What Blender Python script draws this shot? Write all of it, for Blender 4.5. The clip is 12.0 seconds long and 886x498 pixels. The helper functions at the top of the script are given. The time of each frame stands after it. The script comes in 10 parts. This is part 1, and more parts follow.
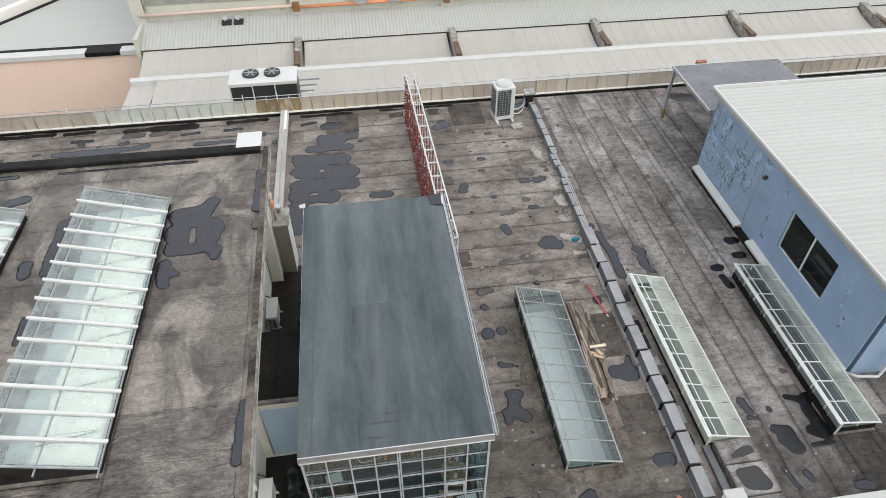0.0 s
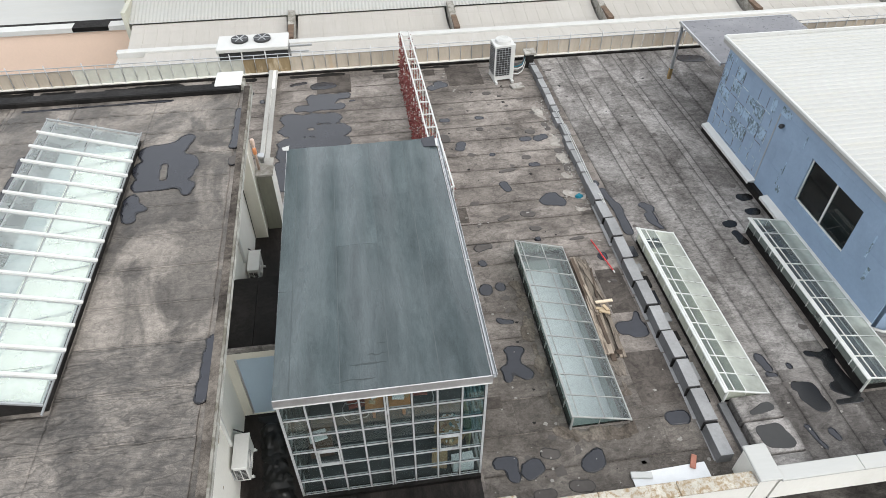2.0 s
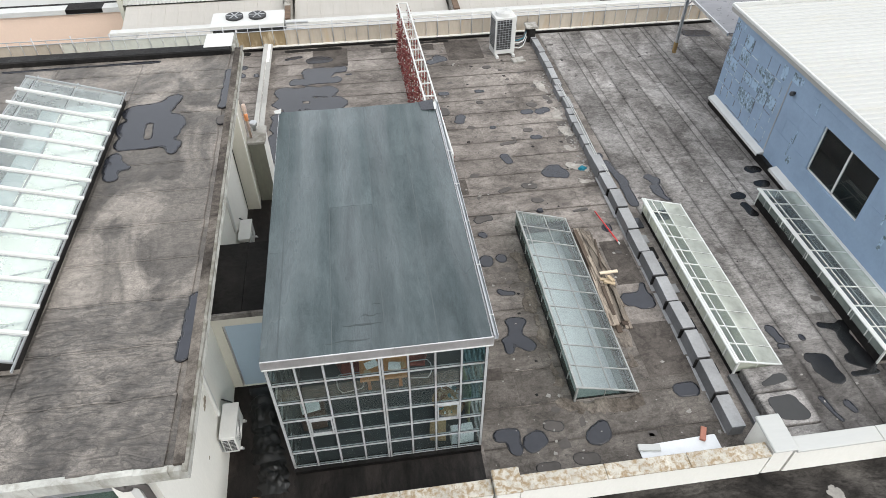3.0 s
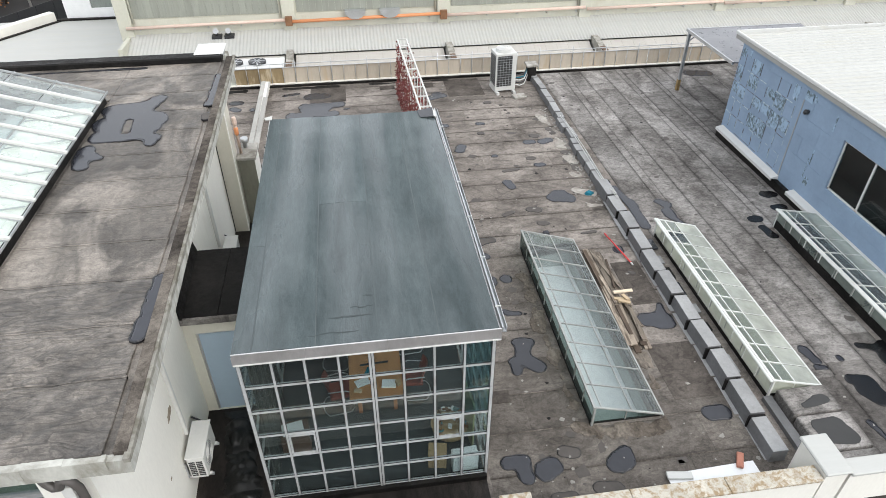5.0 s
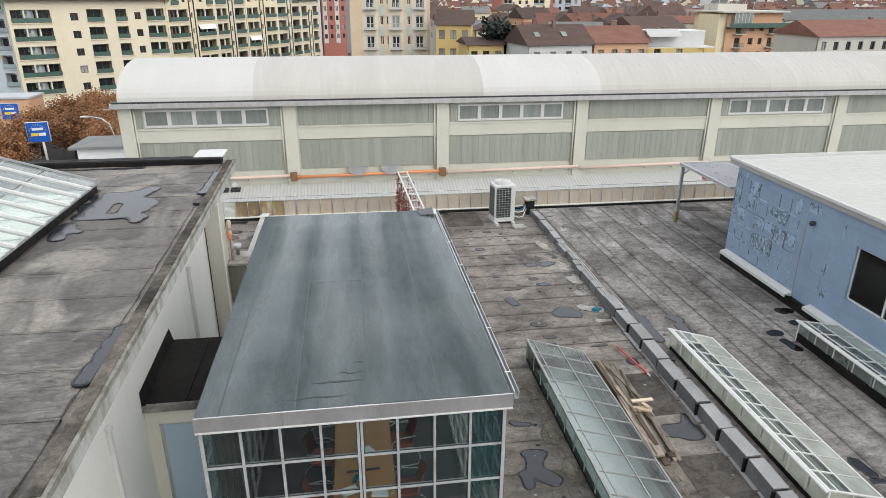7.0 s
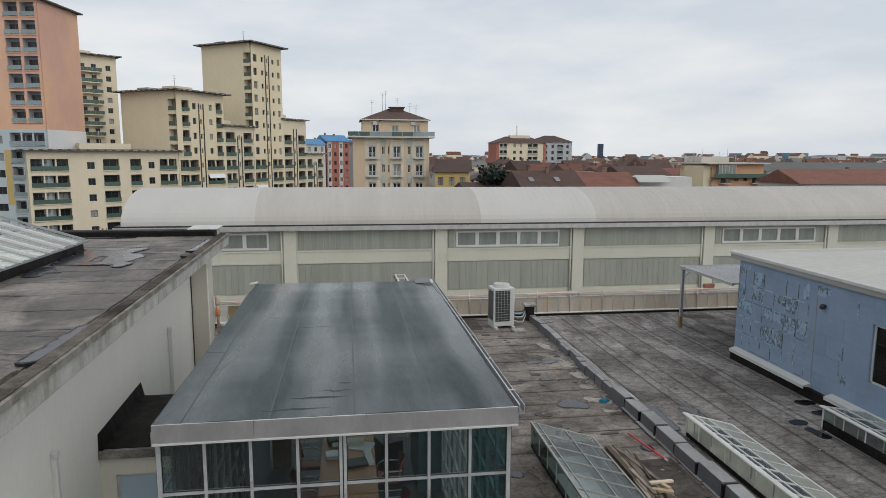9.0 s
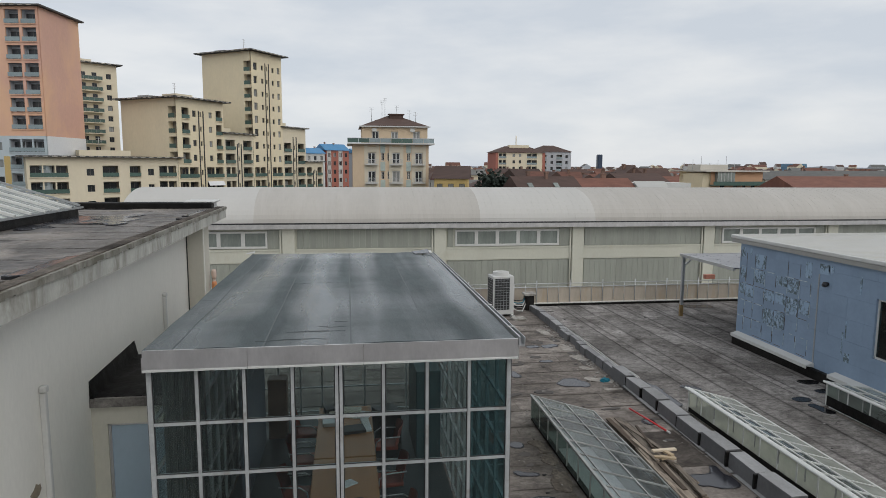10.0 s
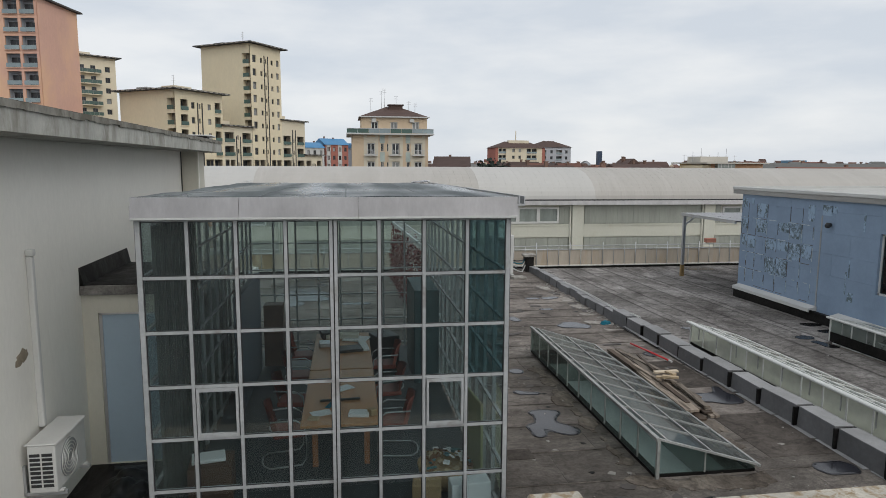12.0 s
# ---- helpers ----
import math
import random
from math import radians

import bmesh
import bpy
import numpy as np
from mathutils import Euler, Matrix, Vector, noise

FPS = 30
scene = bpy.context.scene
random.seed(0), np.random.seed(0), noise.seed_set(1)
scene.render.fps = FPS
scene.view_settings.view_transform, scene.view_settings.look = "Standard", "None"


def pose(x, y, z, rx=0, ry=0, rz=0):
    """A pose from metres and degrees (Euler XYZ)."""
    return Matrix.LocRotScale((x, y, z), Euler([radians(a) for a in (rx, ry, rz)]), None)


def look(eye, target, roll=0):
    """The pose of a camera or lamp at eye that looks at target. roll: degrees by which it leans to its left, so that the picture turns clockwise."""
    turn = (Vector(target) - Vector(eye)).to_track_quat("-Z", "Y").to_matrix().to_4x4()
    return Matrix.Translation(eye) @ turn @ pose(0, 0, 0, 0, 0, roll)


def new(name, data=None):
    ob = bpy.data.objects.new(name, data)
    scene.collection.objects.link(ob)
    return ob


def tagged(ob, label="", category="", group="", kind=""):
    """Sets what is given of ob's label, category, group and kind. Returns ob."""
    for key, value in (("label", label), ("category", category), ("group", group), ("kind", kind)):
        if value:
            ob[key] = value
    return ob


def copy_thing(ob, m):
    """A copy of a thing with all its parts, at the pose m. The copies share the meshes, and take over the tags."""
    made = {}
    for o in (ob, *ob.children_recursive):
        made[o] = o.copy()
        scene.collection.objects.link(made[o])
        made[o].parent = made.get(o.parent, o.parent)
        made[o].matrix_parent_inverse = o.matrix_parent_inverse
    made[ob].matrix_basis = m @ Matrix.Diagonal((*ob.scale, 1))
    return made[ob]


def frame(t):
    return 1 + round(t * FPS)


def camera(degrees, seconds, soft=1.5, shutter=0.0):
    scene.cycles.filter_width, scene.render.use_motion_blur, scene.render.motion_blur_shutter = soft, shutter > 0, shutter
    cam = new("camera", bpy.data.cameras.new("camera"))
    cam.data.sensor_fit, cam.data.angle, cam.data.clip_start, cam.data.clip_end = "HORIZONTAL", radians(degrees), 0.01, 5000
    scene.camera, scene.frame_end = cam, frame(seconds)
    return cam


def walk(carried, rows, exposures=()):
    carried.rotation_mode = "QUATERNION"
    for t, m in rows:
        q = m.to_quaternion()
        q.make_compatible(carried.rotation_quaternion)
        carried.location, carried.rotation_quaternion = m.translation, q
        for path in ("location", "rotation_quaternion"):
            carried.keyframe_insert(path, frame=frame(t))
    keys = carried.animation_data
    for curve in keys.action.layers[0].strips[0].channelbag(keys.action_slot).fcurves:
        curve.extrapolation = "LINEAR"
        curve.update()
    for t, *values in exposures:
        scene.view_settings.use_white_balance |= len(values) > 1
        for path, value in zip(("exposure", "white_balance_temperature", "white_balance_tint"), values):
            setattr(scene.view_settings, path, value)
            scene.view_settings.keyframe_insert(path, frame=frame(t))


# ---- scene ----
cam = camera(68.7, 12.0, soft=0.65)
METRES, EYE, TILT, LEAN, TURN = 12.0, 16.4, -43.4, 0.0, -8.0
ROWS = [
    (0.0, 0.0, 0.0, 0.0, 0.0, 0.0, -0.0),
    (0.5, 0.0048, 0.0297, -0.0316, 0.02, 0.03, 0.01),
    (1.0, 0.0083, 0.059, -0.0631, 0.01, 0.05, 0.02),
    (1.5, 0.0112, 0.0879, -0.095, 0.0, 0.06, 0.03),
    (2.0, 0.0127, 0.1164, -0.1276, -0.02, 0.06, 0.03),
    (2.5, 0.0142, 0.1456, -0.1591, -0.04, -0.31, 0.01),
    (4.5, 0.0164, 0.2635, -0.2902, -0.04, 1.74, 0.05),
    (5.0, 0.0142, 0.2926, -0.3218, -0.08, 6.55, 0.02),
    (5.5, 0.0121, 0.3218, -0.3537, -0.14, 11.01, -0.0),
    (6.0, 0.0112, 0.3509, -0.3861, -0.17, 14.99, -0.01),
    (6.5, 0.0105, 0.3807, -0.4177, -0.22, 18.4, -0.02),
    (7.0, 0.0101, 0.4111, -0.4492, -0.26, 21.83, -0.02),
    (7.5, 0.0108, 0.4415, -0.4806, -0.3, 25.26, -0.02),
    (9.5, 0.0142, 0.561, -0.601, -0.45, 36.1, -0.02),
    (10.0, 0.0148, 0.5893, -0.63, -0.47, 36.07, -0.01),
    (10.5, 0.0155, 0.6143, -0.6564, -0.45, 36.05, 0.01),
    (11.0, 0.0161, 0.6385, -0.6832, -0.45, 36.02, 0.03),
    (11.5, 0.017, 0.6632, -0.709, -0.45, 35.98, 0.04),
    (12.0, 0.0178, 0.6828, -0.7292, -0.46, 35.94, 0.04),
]
EXPOSURES = [(0.0, 0.6), (1.2, 0.72), (2.5, 0.83), (5.0, 0.88), (5.8, 0.78), (6.5, 0.67), (7.0, 0.59), (7.5, 0.38), (9.5, -0.24), (12.0, -0.15)]
walk(cam, [(t, pose(0, 0, EYE, TILT, LEAN, TURN) @ pose(METRES * x, METRES * y, METRES * z, 90 + pitch, roll, yaw)) for t, x, y, z, yaw, pitch, roll in ROWS], EXPOSURES)

# ---- world and sun: a bright overcast winter sky ----
world = bpy.data.worlds.new("overcast_sky")
scene.world = world
world.use_nodes = True
wn, wl = world.node_tree.nodes, world.node_tree.links
wn.clear()
w_out = wn.new("ShaderNodeOutputWorld")
w_bg = wn.new("ShaderNodeBackground")
w_sky = wn.new("ShaderNodeTexSky")
w_sky.sky_type = 'NISHITA'
w_sky.sun_disc = False
w_sky.sun_elevation = radians(38)
w_sky.sun_rotation = radians(140)
w_dim = wn.new("ShaderNodeMix")
w_dim.data_type = 'RGBA'
w_dim.blend_type = 'MULTIPLY'
w_dim.inputs[0].default_value = 1.0
w_dim.inputs[7].default_value = (0.1, 0.1, 0.1, 1)
w_co = wn.new("ShaderNodeTexCoord")
w_map = wn.new("ShaderNodeMapping")
w_map.inputs["Scale"].default_value = (1.0, 1.0, 3.6)
w_n = wn.new("ShaderNodeTexNoise")
w_n.inputs["Scale"].default_value = 3.8
w_n.inputs["Detail"].default_value = 6
w_n.inputs["Roughness"].default_value = 0.52
w_ramp = wn.new("ShaderNodeValToRGB")
w_ramp.color_ramp.elements[0].position = 0.36
w_ramp.color_ramp.elements[0].color = (0.70, 0.755, 0.825, 1)
w_ramp.color_ramp.elements[1].position = 0.66
w_ramp.color_ramp.elements[1].color = (0.90, 0.92, 0.94, 1)
w_mix = wn.new("ShaderNodeMix")
w_mix.data_type = 'RGBA'
w_mix.inputs[0].default_value = 0.93
wl.new(w_co.outputs["Generated"], w_map.inputs["Vector"])
wl.new(w_map.outputs["Vector"], w_n.inputs["Vector"])
wl.new(w_n.outputs["Fac"], w_ramp.inputs["Fac"])
wl.new(w_sky.outputs["Color"], w_dim.inputs[6])
wl.new(w_dim.outputs[2], w_mix.inputs[6])
wl.new(w_ramp.outputs["Color"], w_mix.inputs[7])
wl.new(w_mix.outputs[2], w_bg.inputs["Color"])
w_bg.inputs["Strength"].default_value = 1.05
wl.new(w_bg.outputs["Background"], w_out.inputs["Surface"])

sun_data = bpy.data.lights.new("sun", 'SUN')
sun_data.energy = 1.3
sun_data.angle = radians(60)
sun_data.color = (1.0, 0.96, 0.9)
sun = new("sun", sun_data)
sun.matrix_world = look((20, -30, 30), (0, 0, 0))

# ---- mesh and material tools ----
GROUND = -14.0


def gz(y):
    """The terrace falls a little towards its back edge."""
    return -0.0115 * max(0.0, y - 10.0)


def box(bm, x0, y0, z0, x1, y1, z1, mi=0):
    v = [bm.verts.new(p) for p in ((x0, y0, z0), (x1, y0, z0), (x1, y1, z0), (x0, y1, z0),
                                   (x0, y0, z1), (x1, y0, z1), (x1, y1, z1), (x0, y1, z1))]
    for q in ((0, 3, 2, 1), (4, 5, 6, 7), (0, 1, 5, 4), (1, 2, 6, 5), (2, 3, 7, 6), (3, 0, 4, 7)):
        bm.faces.new([v[i] for i in q]).material_index = mi
    return v


def beam(bm, a, b, w, h=None, mi=0, up=(0, 0, 1)):
    """A square bar from a to b, w wide and h high."""
    a, b, h = Vector(a), Vector(b), h or w
    d = (b - a).normalized()
    s = d.cross(Vector(up))
    if s.length < 1e-4:
        s = d.cross(Vector((1, 0, 0)))
    s.normalize()
    n = s.cross(d).normalized()
    v = [bm.verts.new(p + s * (i * w / 2) + n * (j * h / 2)) for p in (a, b) for i, j in ((-1, -1), (1, -1), (1, 1), (-1, 1))]
    for q in ((3, 2, 1, 0), (4, 5, 6, 7), (0, 1, 5, 4), (1, 2, 6, 5), (2, 3, 7, 6), (3, 0, 4, 7)):
        bm.faces.new([v[i] for i in q]).material_index = mi


def tube(bm, pts, r, n=8, mi=0, caps=True):
    """A round bar along points."""
    pts = [Vector(p) for p in pts]
    rings = []
    for i, p in enumerate(pts):
        d = (pts[min(i + 1, len(pts) - 1)] - pts[max(i - 1, 0)]).normalized()
        s = d.cross(Vector((0, 0, 1)))
        if s.length < 1e-3:
            s = d.cross(Vector((1, 0, 0)))
        s.normalize()
        t = s.cross(d)
        rr = r[i] if isinstance(r, (list, tuple)) else r
        rings.append([bm.verts.new(p + (s * math.cos(k * math.tau / n) + t * math.sin(k * math.tau / n)) * rr) for k in range(n)])
    for a, b in zip(rings, rings[1:]):
        for k in range(n):
            f = bm.faces.new((a[k], b[k], b[(k + 1) % n], a[(k + 1) % n]))
            f.material_index, f.smooth = mi, True
    if caps:
        bm.faces.new(rings[0]).material_index = mi
        bm.faces.new(rings[-1][::-1]).material_index = mi


def prism(bm, outline, z0, z1, mi=0):
    """An upright prism over an outline of (x, y)."""
    lo = [bm.verts.new((x, y, z0)) for x, y in outline]
    hi = [bm.verts.new((x, y, z1)) for x, y in outline]
    n = len(outline)
    bm.faces.new(lo[::-1]).material_index = mi
    bm.faces.new(hi).material_index = mi
    for i in range(n):
        bm.faces.new((lo[i], lo[(i + 1) % n], hi[(i + 1) % n], hi[i])).material_index = mi


def bevelled(bm, width=0.015, segments=1):
    bmesh.ops.bevel(bm, geom=list(bm.edges), offset=width, segments=segments, affect='EDGES', profile=0.6)
    return bm


def quad(bm, a, b, c, d, mi=0):
    f = bm.faces.new([bm.verts.new(p) for p in (a, b, c, d)])
    f.material_index = mi
    return f


def finish(bm, name, materials, parent=None):
    bmesh.ops.recalc_face_normals(bm, faces=bm.faces)
    me = bpy.data.meshes.new(name)
    bm.to_mesh(me)
    bm.free()
    for m in (materials if isinstance(materials, (list, tuple)) else [materials]):
        me.materials.append(m)
    ob = new(name, me)
    if parent:
        ob.parent = parent
    return ob


def part(name, bm, material, parent, label=""):
    ob = finish(bm, name, material, parent)
    return tagged(ob, label=label)


def alike(name, ob, m, parent):
    """One more piece on the same mesh."""
    o = new(name, ob.data)
    o.parent = parent
    o.matrix_local = m
    return o


def thing(name, label, category, group="", kind="", m=None):
    ob = new(name)
    if m is not None:
        ob.matrix_world = m
    return tagged(ob, label, category, group, kind)


def single(name, bm, material, label, category, group="", kind=""):
    return tagged(finish(bm, name, material), label, category, group, kind)


def cells(x0, y0, x1, y1, holes):
    """The rectangle less the holes, as rectangles (columns kept whole)."""
    xs = sorted({x0, x1, *[min(max(h[i], x0), x1) for h in holes for i in (0, 2)]})
    out = []
    for a, b in zip(xs, xs[1:]):
        ys, mid = y0, (a + b) / 2
        for h in sorted(h for h in holes if h[0] < mid < h[2] and h[3] > y0 and h[1] < y1):
            if h[1] > ys:
                out.append((a, ys, b, min(h[1], y1)))
            ys = max(ys, h[3])
        if ys < y1:
            out.append((a, ys, b, y1))
    return out


def pierced(bm, width, height, holes, depth, put, mi=0):
    """A wall face of that size with openings (u0, v0, u1, v1) and reveals of that depth. put(u, v, d): the place, d inwards."""
    us = sorted({0, width, *[h[i] for h in holes for i in (0, 2)]})
    vs = sorted({0, height, *[h[i] for h in holes for i in (1, 3)]})
    for a, b in zip(us, us[1:]):
        for c, d in zip(vs, vs[1:]):
            m, n = (a + b) / 2, (c + d) / 2
            if not any(h[0] < m < h[2] and h[1] < n < h[3] for h in holes):
                quad(bm, put(a, c, 0), put(b, c, 0), put(b, d, 0), put(a, d, 0), mi)
    for a, c, b, d in (h[:4] for h in holes):
        for (p, q), (r, s) in (((a, c), (b, c)), ((b, c), (b, d)), ((b, d), (a, d)), ((a, d), (a, c))):
            quad(bm, put(p, q, 0), put(r, s, 0), put(r, s, depth), put(p, q, depth), mi)


# ---- materials ----
def shader(name):
    m = bpy.data.materials.new(name)
    m.use_nodes = True
    nt = m.node_tree
    return m, nt.nodes, nt.links, nt.nodes["Principled BSDF"]


def rgb(c):
    return (*c, 1.0)


def noise_node(nodes, links, scale, stretch=(1, 1, 1), detail=5, rough=0.6, distort=0.0, turn=0.0):
    g = nodes.new("ShaderNodeNewGeometry")
    mp = nodes.new("ShaderNodeMapping")
    mp.inputs["Scale"].default_value = stretch
    mp.inputs["Rotation"].default_value = (0, 0, turn)
    n = nodes.new("ShaderNodeTexNoise")
    n.inputs["Scale"].default_value = scale
    n.inputs["Detail"].default_value = detail
    n.inputs["Roughness"].default_value = rough
    n.inputs["Distortion"].default_value = distort
    links.new(g.outputs["Position"], mp.inputs["Vector"])
    links.new(mp.outputs["Vector"], n.inputs["Vector"])
    return n.outputs["Fac"]


def ramp_node(nodes, links, fac, stops):
    r = nodes.new("ShaderNodeValToRGB")
    el = r.color_ramp.elements
    while len(el) < len(stops):
        el.new(0.5)
    for e, (p, c) in zip(el, stops):
        e.position, e.color = p, rgb(c)
    links.new(fac, r.inputs["Fac"])
    return r.outputs["Color"]


def mixed(nodes, links, fac, a, b, blend='MIX'):
    m = nodes.new("ShaderNodeMix")
    m.data_type, m.blend_type = 'RGBA', blend
    for sock, val in ((m.inputs[0], fac), (m.inputs[6], a), (m.inputs[7], b)):
        if isinstance(val, (int, float)):
            sock.default_value = val
        elif isinstance(val, tuple):
            sock.default_value = rgb(val)
        else:
            links.new(val, sock)
    return m.outputs[2]


def grey(v):
    return (v, v, v)


def bump(nodes, links, p, fac, strength, distance=0.01):
    b = nodes.new("ShaderNodeBump")
    b.inputs["Strength"].default_value = strength
    b.inputs["Distance"].default_value = distance
    links.new(fac, b.inputs["Height"])
    links.new(b.outputs["Normal"], p.inputs["Normal"])


def mat(name, col, rough=0.7, metal=0.0, var=0.25, big=0.6, small=14.0, stretch=(1, 1, 1), relief=0.15, own=0.0, stain=None, stain_at=(0.55, 0.7), stain_scale=1.1):
    """A surface with grain at two scales; own: variation from piece to piece; stain: a second colour in patches."""
    m, nodes, links, p = shader(name)
    a = noise_node(nodes, links, big, stretch)
    b = noise_node(nodes, links, small, stretch, 6, 0.7)
    ka = ramp_node(nodes, links, a, [(0.28, grey(1 - var)), (0.72, grey(1.0))])
    kb = ramp_node(nodes, links, b, [(0.3, grey(1 - var * 0.7)), (0.7, grey(1.0))])
    c = mixed(nodes, links, 1.0, mixed(nodes, links, 1.0, col, ka, 'MULTIPLY'), kb, 'MULTIPLY')
    if stain:
        s = noise_node(nodes, links, stain_scale, stretch, 8, 0.65, 0.4)
        f = ramp_node(nodes, links, s, [(stain_at[0], grey(0)), (stain_at[1], grey(1))])
        c = mixed(nodes, links, f, c, stain)
    if own:
        oi = nodes.new("ShaderNodeObjectInfo")
        k = ramp_node(nodes, links, oi.outputs["Random"], [(0.0, grey(1 - own)), (1.0, grey(1.0))])
        c = mixed(nodes, links, 1.0, c, k, 'MULTIPLY')
    links.new(c, p.inputs["Base Color"])
    r = nodes.new("ShaderNodeMapRange")
    r.inputs["To Min"].default_value = max(0.02, rough - 0.12)
    r.inputs["To Max"].default_value = min(1.0, rough + 0.12)
    links.new(b, r.inputs["Value"])
    links.new(r.outputs["Result"], p.inputs["Roughness"])
    p.inputs["Metallic"].default_value = metal
    if relief:
        bump(nodes, links, p, b, relief)
    return m


def membrane(name, dark, mid, light, stretch=(1, 1, 1), big=0.45, rough=(0.6, 0.92), own=0.12, sand=None, sand_at=(0.52, 0.66), spec=0.03, ring=0.25, con=1.0, cross=None, lap=None, fold=0.0, sheen=None):
    """Weathered bitumen felt: blotches, rims of dried puddles, streaks and fine mineral grain; lap: grime along the
    sides of a sheet (axis, strength); fold: silt and the shading of the creases, both put into the colour.
    """
    m, nodes, links, p = shader(name)
    a = noise_node(nodes, links, big, stretch, 10, 0.66, 0.6)
    b = noise_node(nodes, links, 2.8, cross or stretch, 9, 0.72, 0.4)
    e = noise_node(nodes, links, 11.0, cross or stretch, 6, 0.7, 0.2)
    g = noise_node(nodes, links, 70.0, (1, 1, 1), 3, 0.6)
    c = ramp_node(nodes, links, a, [(0.34, dark), (0.49, mid), (0.62, light)])
    k = ramp_node(nodes, links, b, [(0.34, grey(1 - 0.45 * con)), (0.50, grey(1 - 0.12 * con)), (0.60, grey(1.0))])
    c = mixed(nodes, links, 1.0, c, k, 'MULTIPLY')
    if sand:
        s = noise_node(nodes, links, 0.55, (1.0, 0.7, 1), 8, 0.6, 1.1)
        f = ramp_node(nodes, links, s, [(sand_at[0], grey(0)), (sand_at[1], grey(0.9))])
        f = mixed(nodes, links, 1.0, f, k, 'MULTIPLY')
        c = mixed(nodes, links, f, c, sand)
    if ring:
        q = noise_node(nodes, links, 0.9, (1, 1.3, 1), 5, 0.55, 0.5)
        kr = ramp_node(nodes, links, q, [(0.44, grey(1.0)), (0.495, grey(1.0 - ring)), (0.502, grey(1.0 - ring)), (0.512, grey(1.0))])
        c = mixed(nodes, links, 1.0, c, kr, 'MULTIPLY')
    ke = ramp_node(nodes, links, e, [(0.32, grey(1 - 0.42 * con)), (0.55, grey(1.0))])
    c = mixed(nodes, links, 1.0, c, ke, 'MULTIPLY')
    if lap:
        tc = nodes.new("ShaderNodeTexCoord")
        sx = nodes.new("ShaderNodeSeparateXYZ")
        wob = nodes.new("ShaderNodeMath")
        wob.operation = 'MULTIPLY_ADD'
        wob.inputs[1].default_value, wob.inputs[2].default_value = 0.10, -0.05
        add = nodes.new("ShaderNodeMath")
        links.new(b, wob.inputs[0])
        links.new(tc.outputs["Generated"], sx.inputs["Vector"])
        links.new(sx.outputs[lap[0]], add.inputs[0])
        links.new(wob.outputs["Value"], add.inputs[1])
        v = lap[1]
        kl = ramp_node(nodes, links, add.outputs["Value"], [(0.015, grey(1 - v)), (0.05, grey(1 - 0.35 * v)), (0.12, grey(1.0)), (0.78, grey(1.0)), (0.93, grey(1 - 0.25 * v)), (0.985, grey(1 - v))])
        c = mixed(nodes, links, 1.0, c, kl, 'MULTIPLY')
    # crease tones in the colour: silt together with painted wrinkle shading
    if fold:
        w1 = noise_node(nodes, links, 1.15, (0.8, 2.0, 1), 3, 0.5, 1.6, 0.42)
        w2 = noise_node(nodes, links, 3.6, (0.7, 2.4, 1), 4, 0.5, 1.0, 0.75)
        kf = ramp_node(nodes, links, w1, [(0.34, grey(1 - 0.55 * fold)), (0.47, grey(1.0)), (0.495, grey(1 - 0.7 * fold)), (0.52, grey(1.0)), (0.66, grey(1 - 0.4 * fold))])
        kh = ramp_node(nodes, links, w2, [(0.40, grey(1.0)), (0.49, grey(1 - 0.55 * fold)), (0.53, grey(1.0)), (0.62, grey(1 - 0.3 * fold))])
        c = mixed(nodes, links, 1.0, mixed(nodes, links, 1.0, c, kf, 'MULTIPLY'), kh, 'MULTIPLY')
        if fold > 0.45:
            w3 = noise_node(nodes, links, 2.9, (0.5, 1.8, 1), 2, 0.4, 1.0, 0.6)
            kw = ramp_node(nodes, links, w3, [(0.36, grey(1.0)), (0.45, grey(1 - 0.3 * fold)), (0.50, grey(1 - 0.95 * fold)), (0.525, grey(1.0)), (0.60, grey(1 - 0.6 * fold)), (0.63, grey(1.0))])
            c = mixed(nodes, links, 1.0, c, kw, 'MULTIPLY')
    kg = ramp_node(nodes, links, g, [(0.35, grey(0.66)), (0.62, grey(1.0))])
    c = mixed(nodes, links, 1.0, c, kg, 'MULTIPLY')
    if own:
        oi = nodes.new("ShaderNodeObjectInfo")
        ko = ramp_node(nodes, links, oi.outputs["Random"], [(0.0, grey(1 - own)), (1.0, grey(1.0))])
        c = mixed(nodes, links, 1.0, c, ko, 'MULTIPLY')
    links.new(c, p.inputs["Base Color"])
    p.inputs["Specular IOR Level"].default_value = spec
    r = nodes.new("ShaderNodeMapRange")
    r.inputs["From Min"].default_value, r.inputs["From Max"].default_value = 0.3, 0.7
    r.inputs["To Min"].default_value, r.inputs["To Max"].default_value = rough
    links.new(b, r.inputs["Value"])
    links.new(r.outputs["Result"], p.inputs["Roughness"])
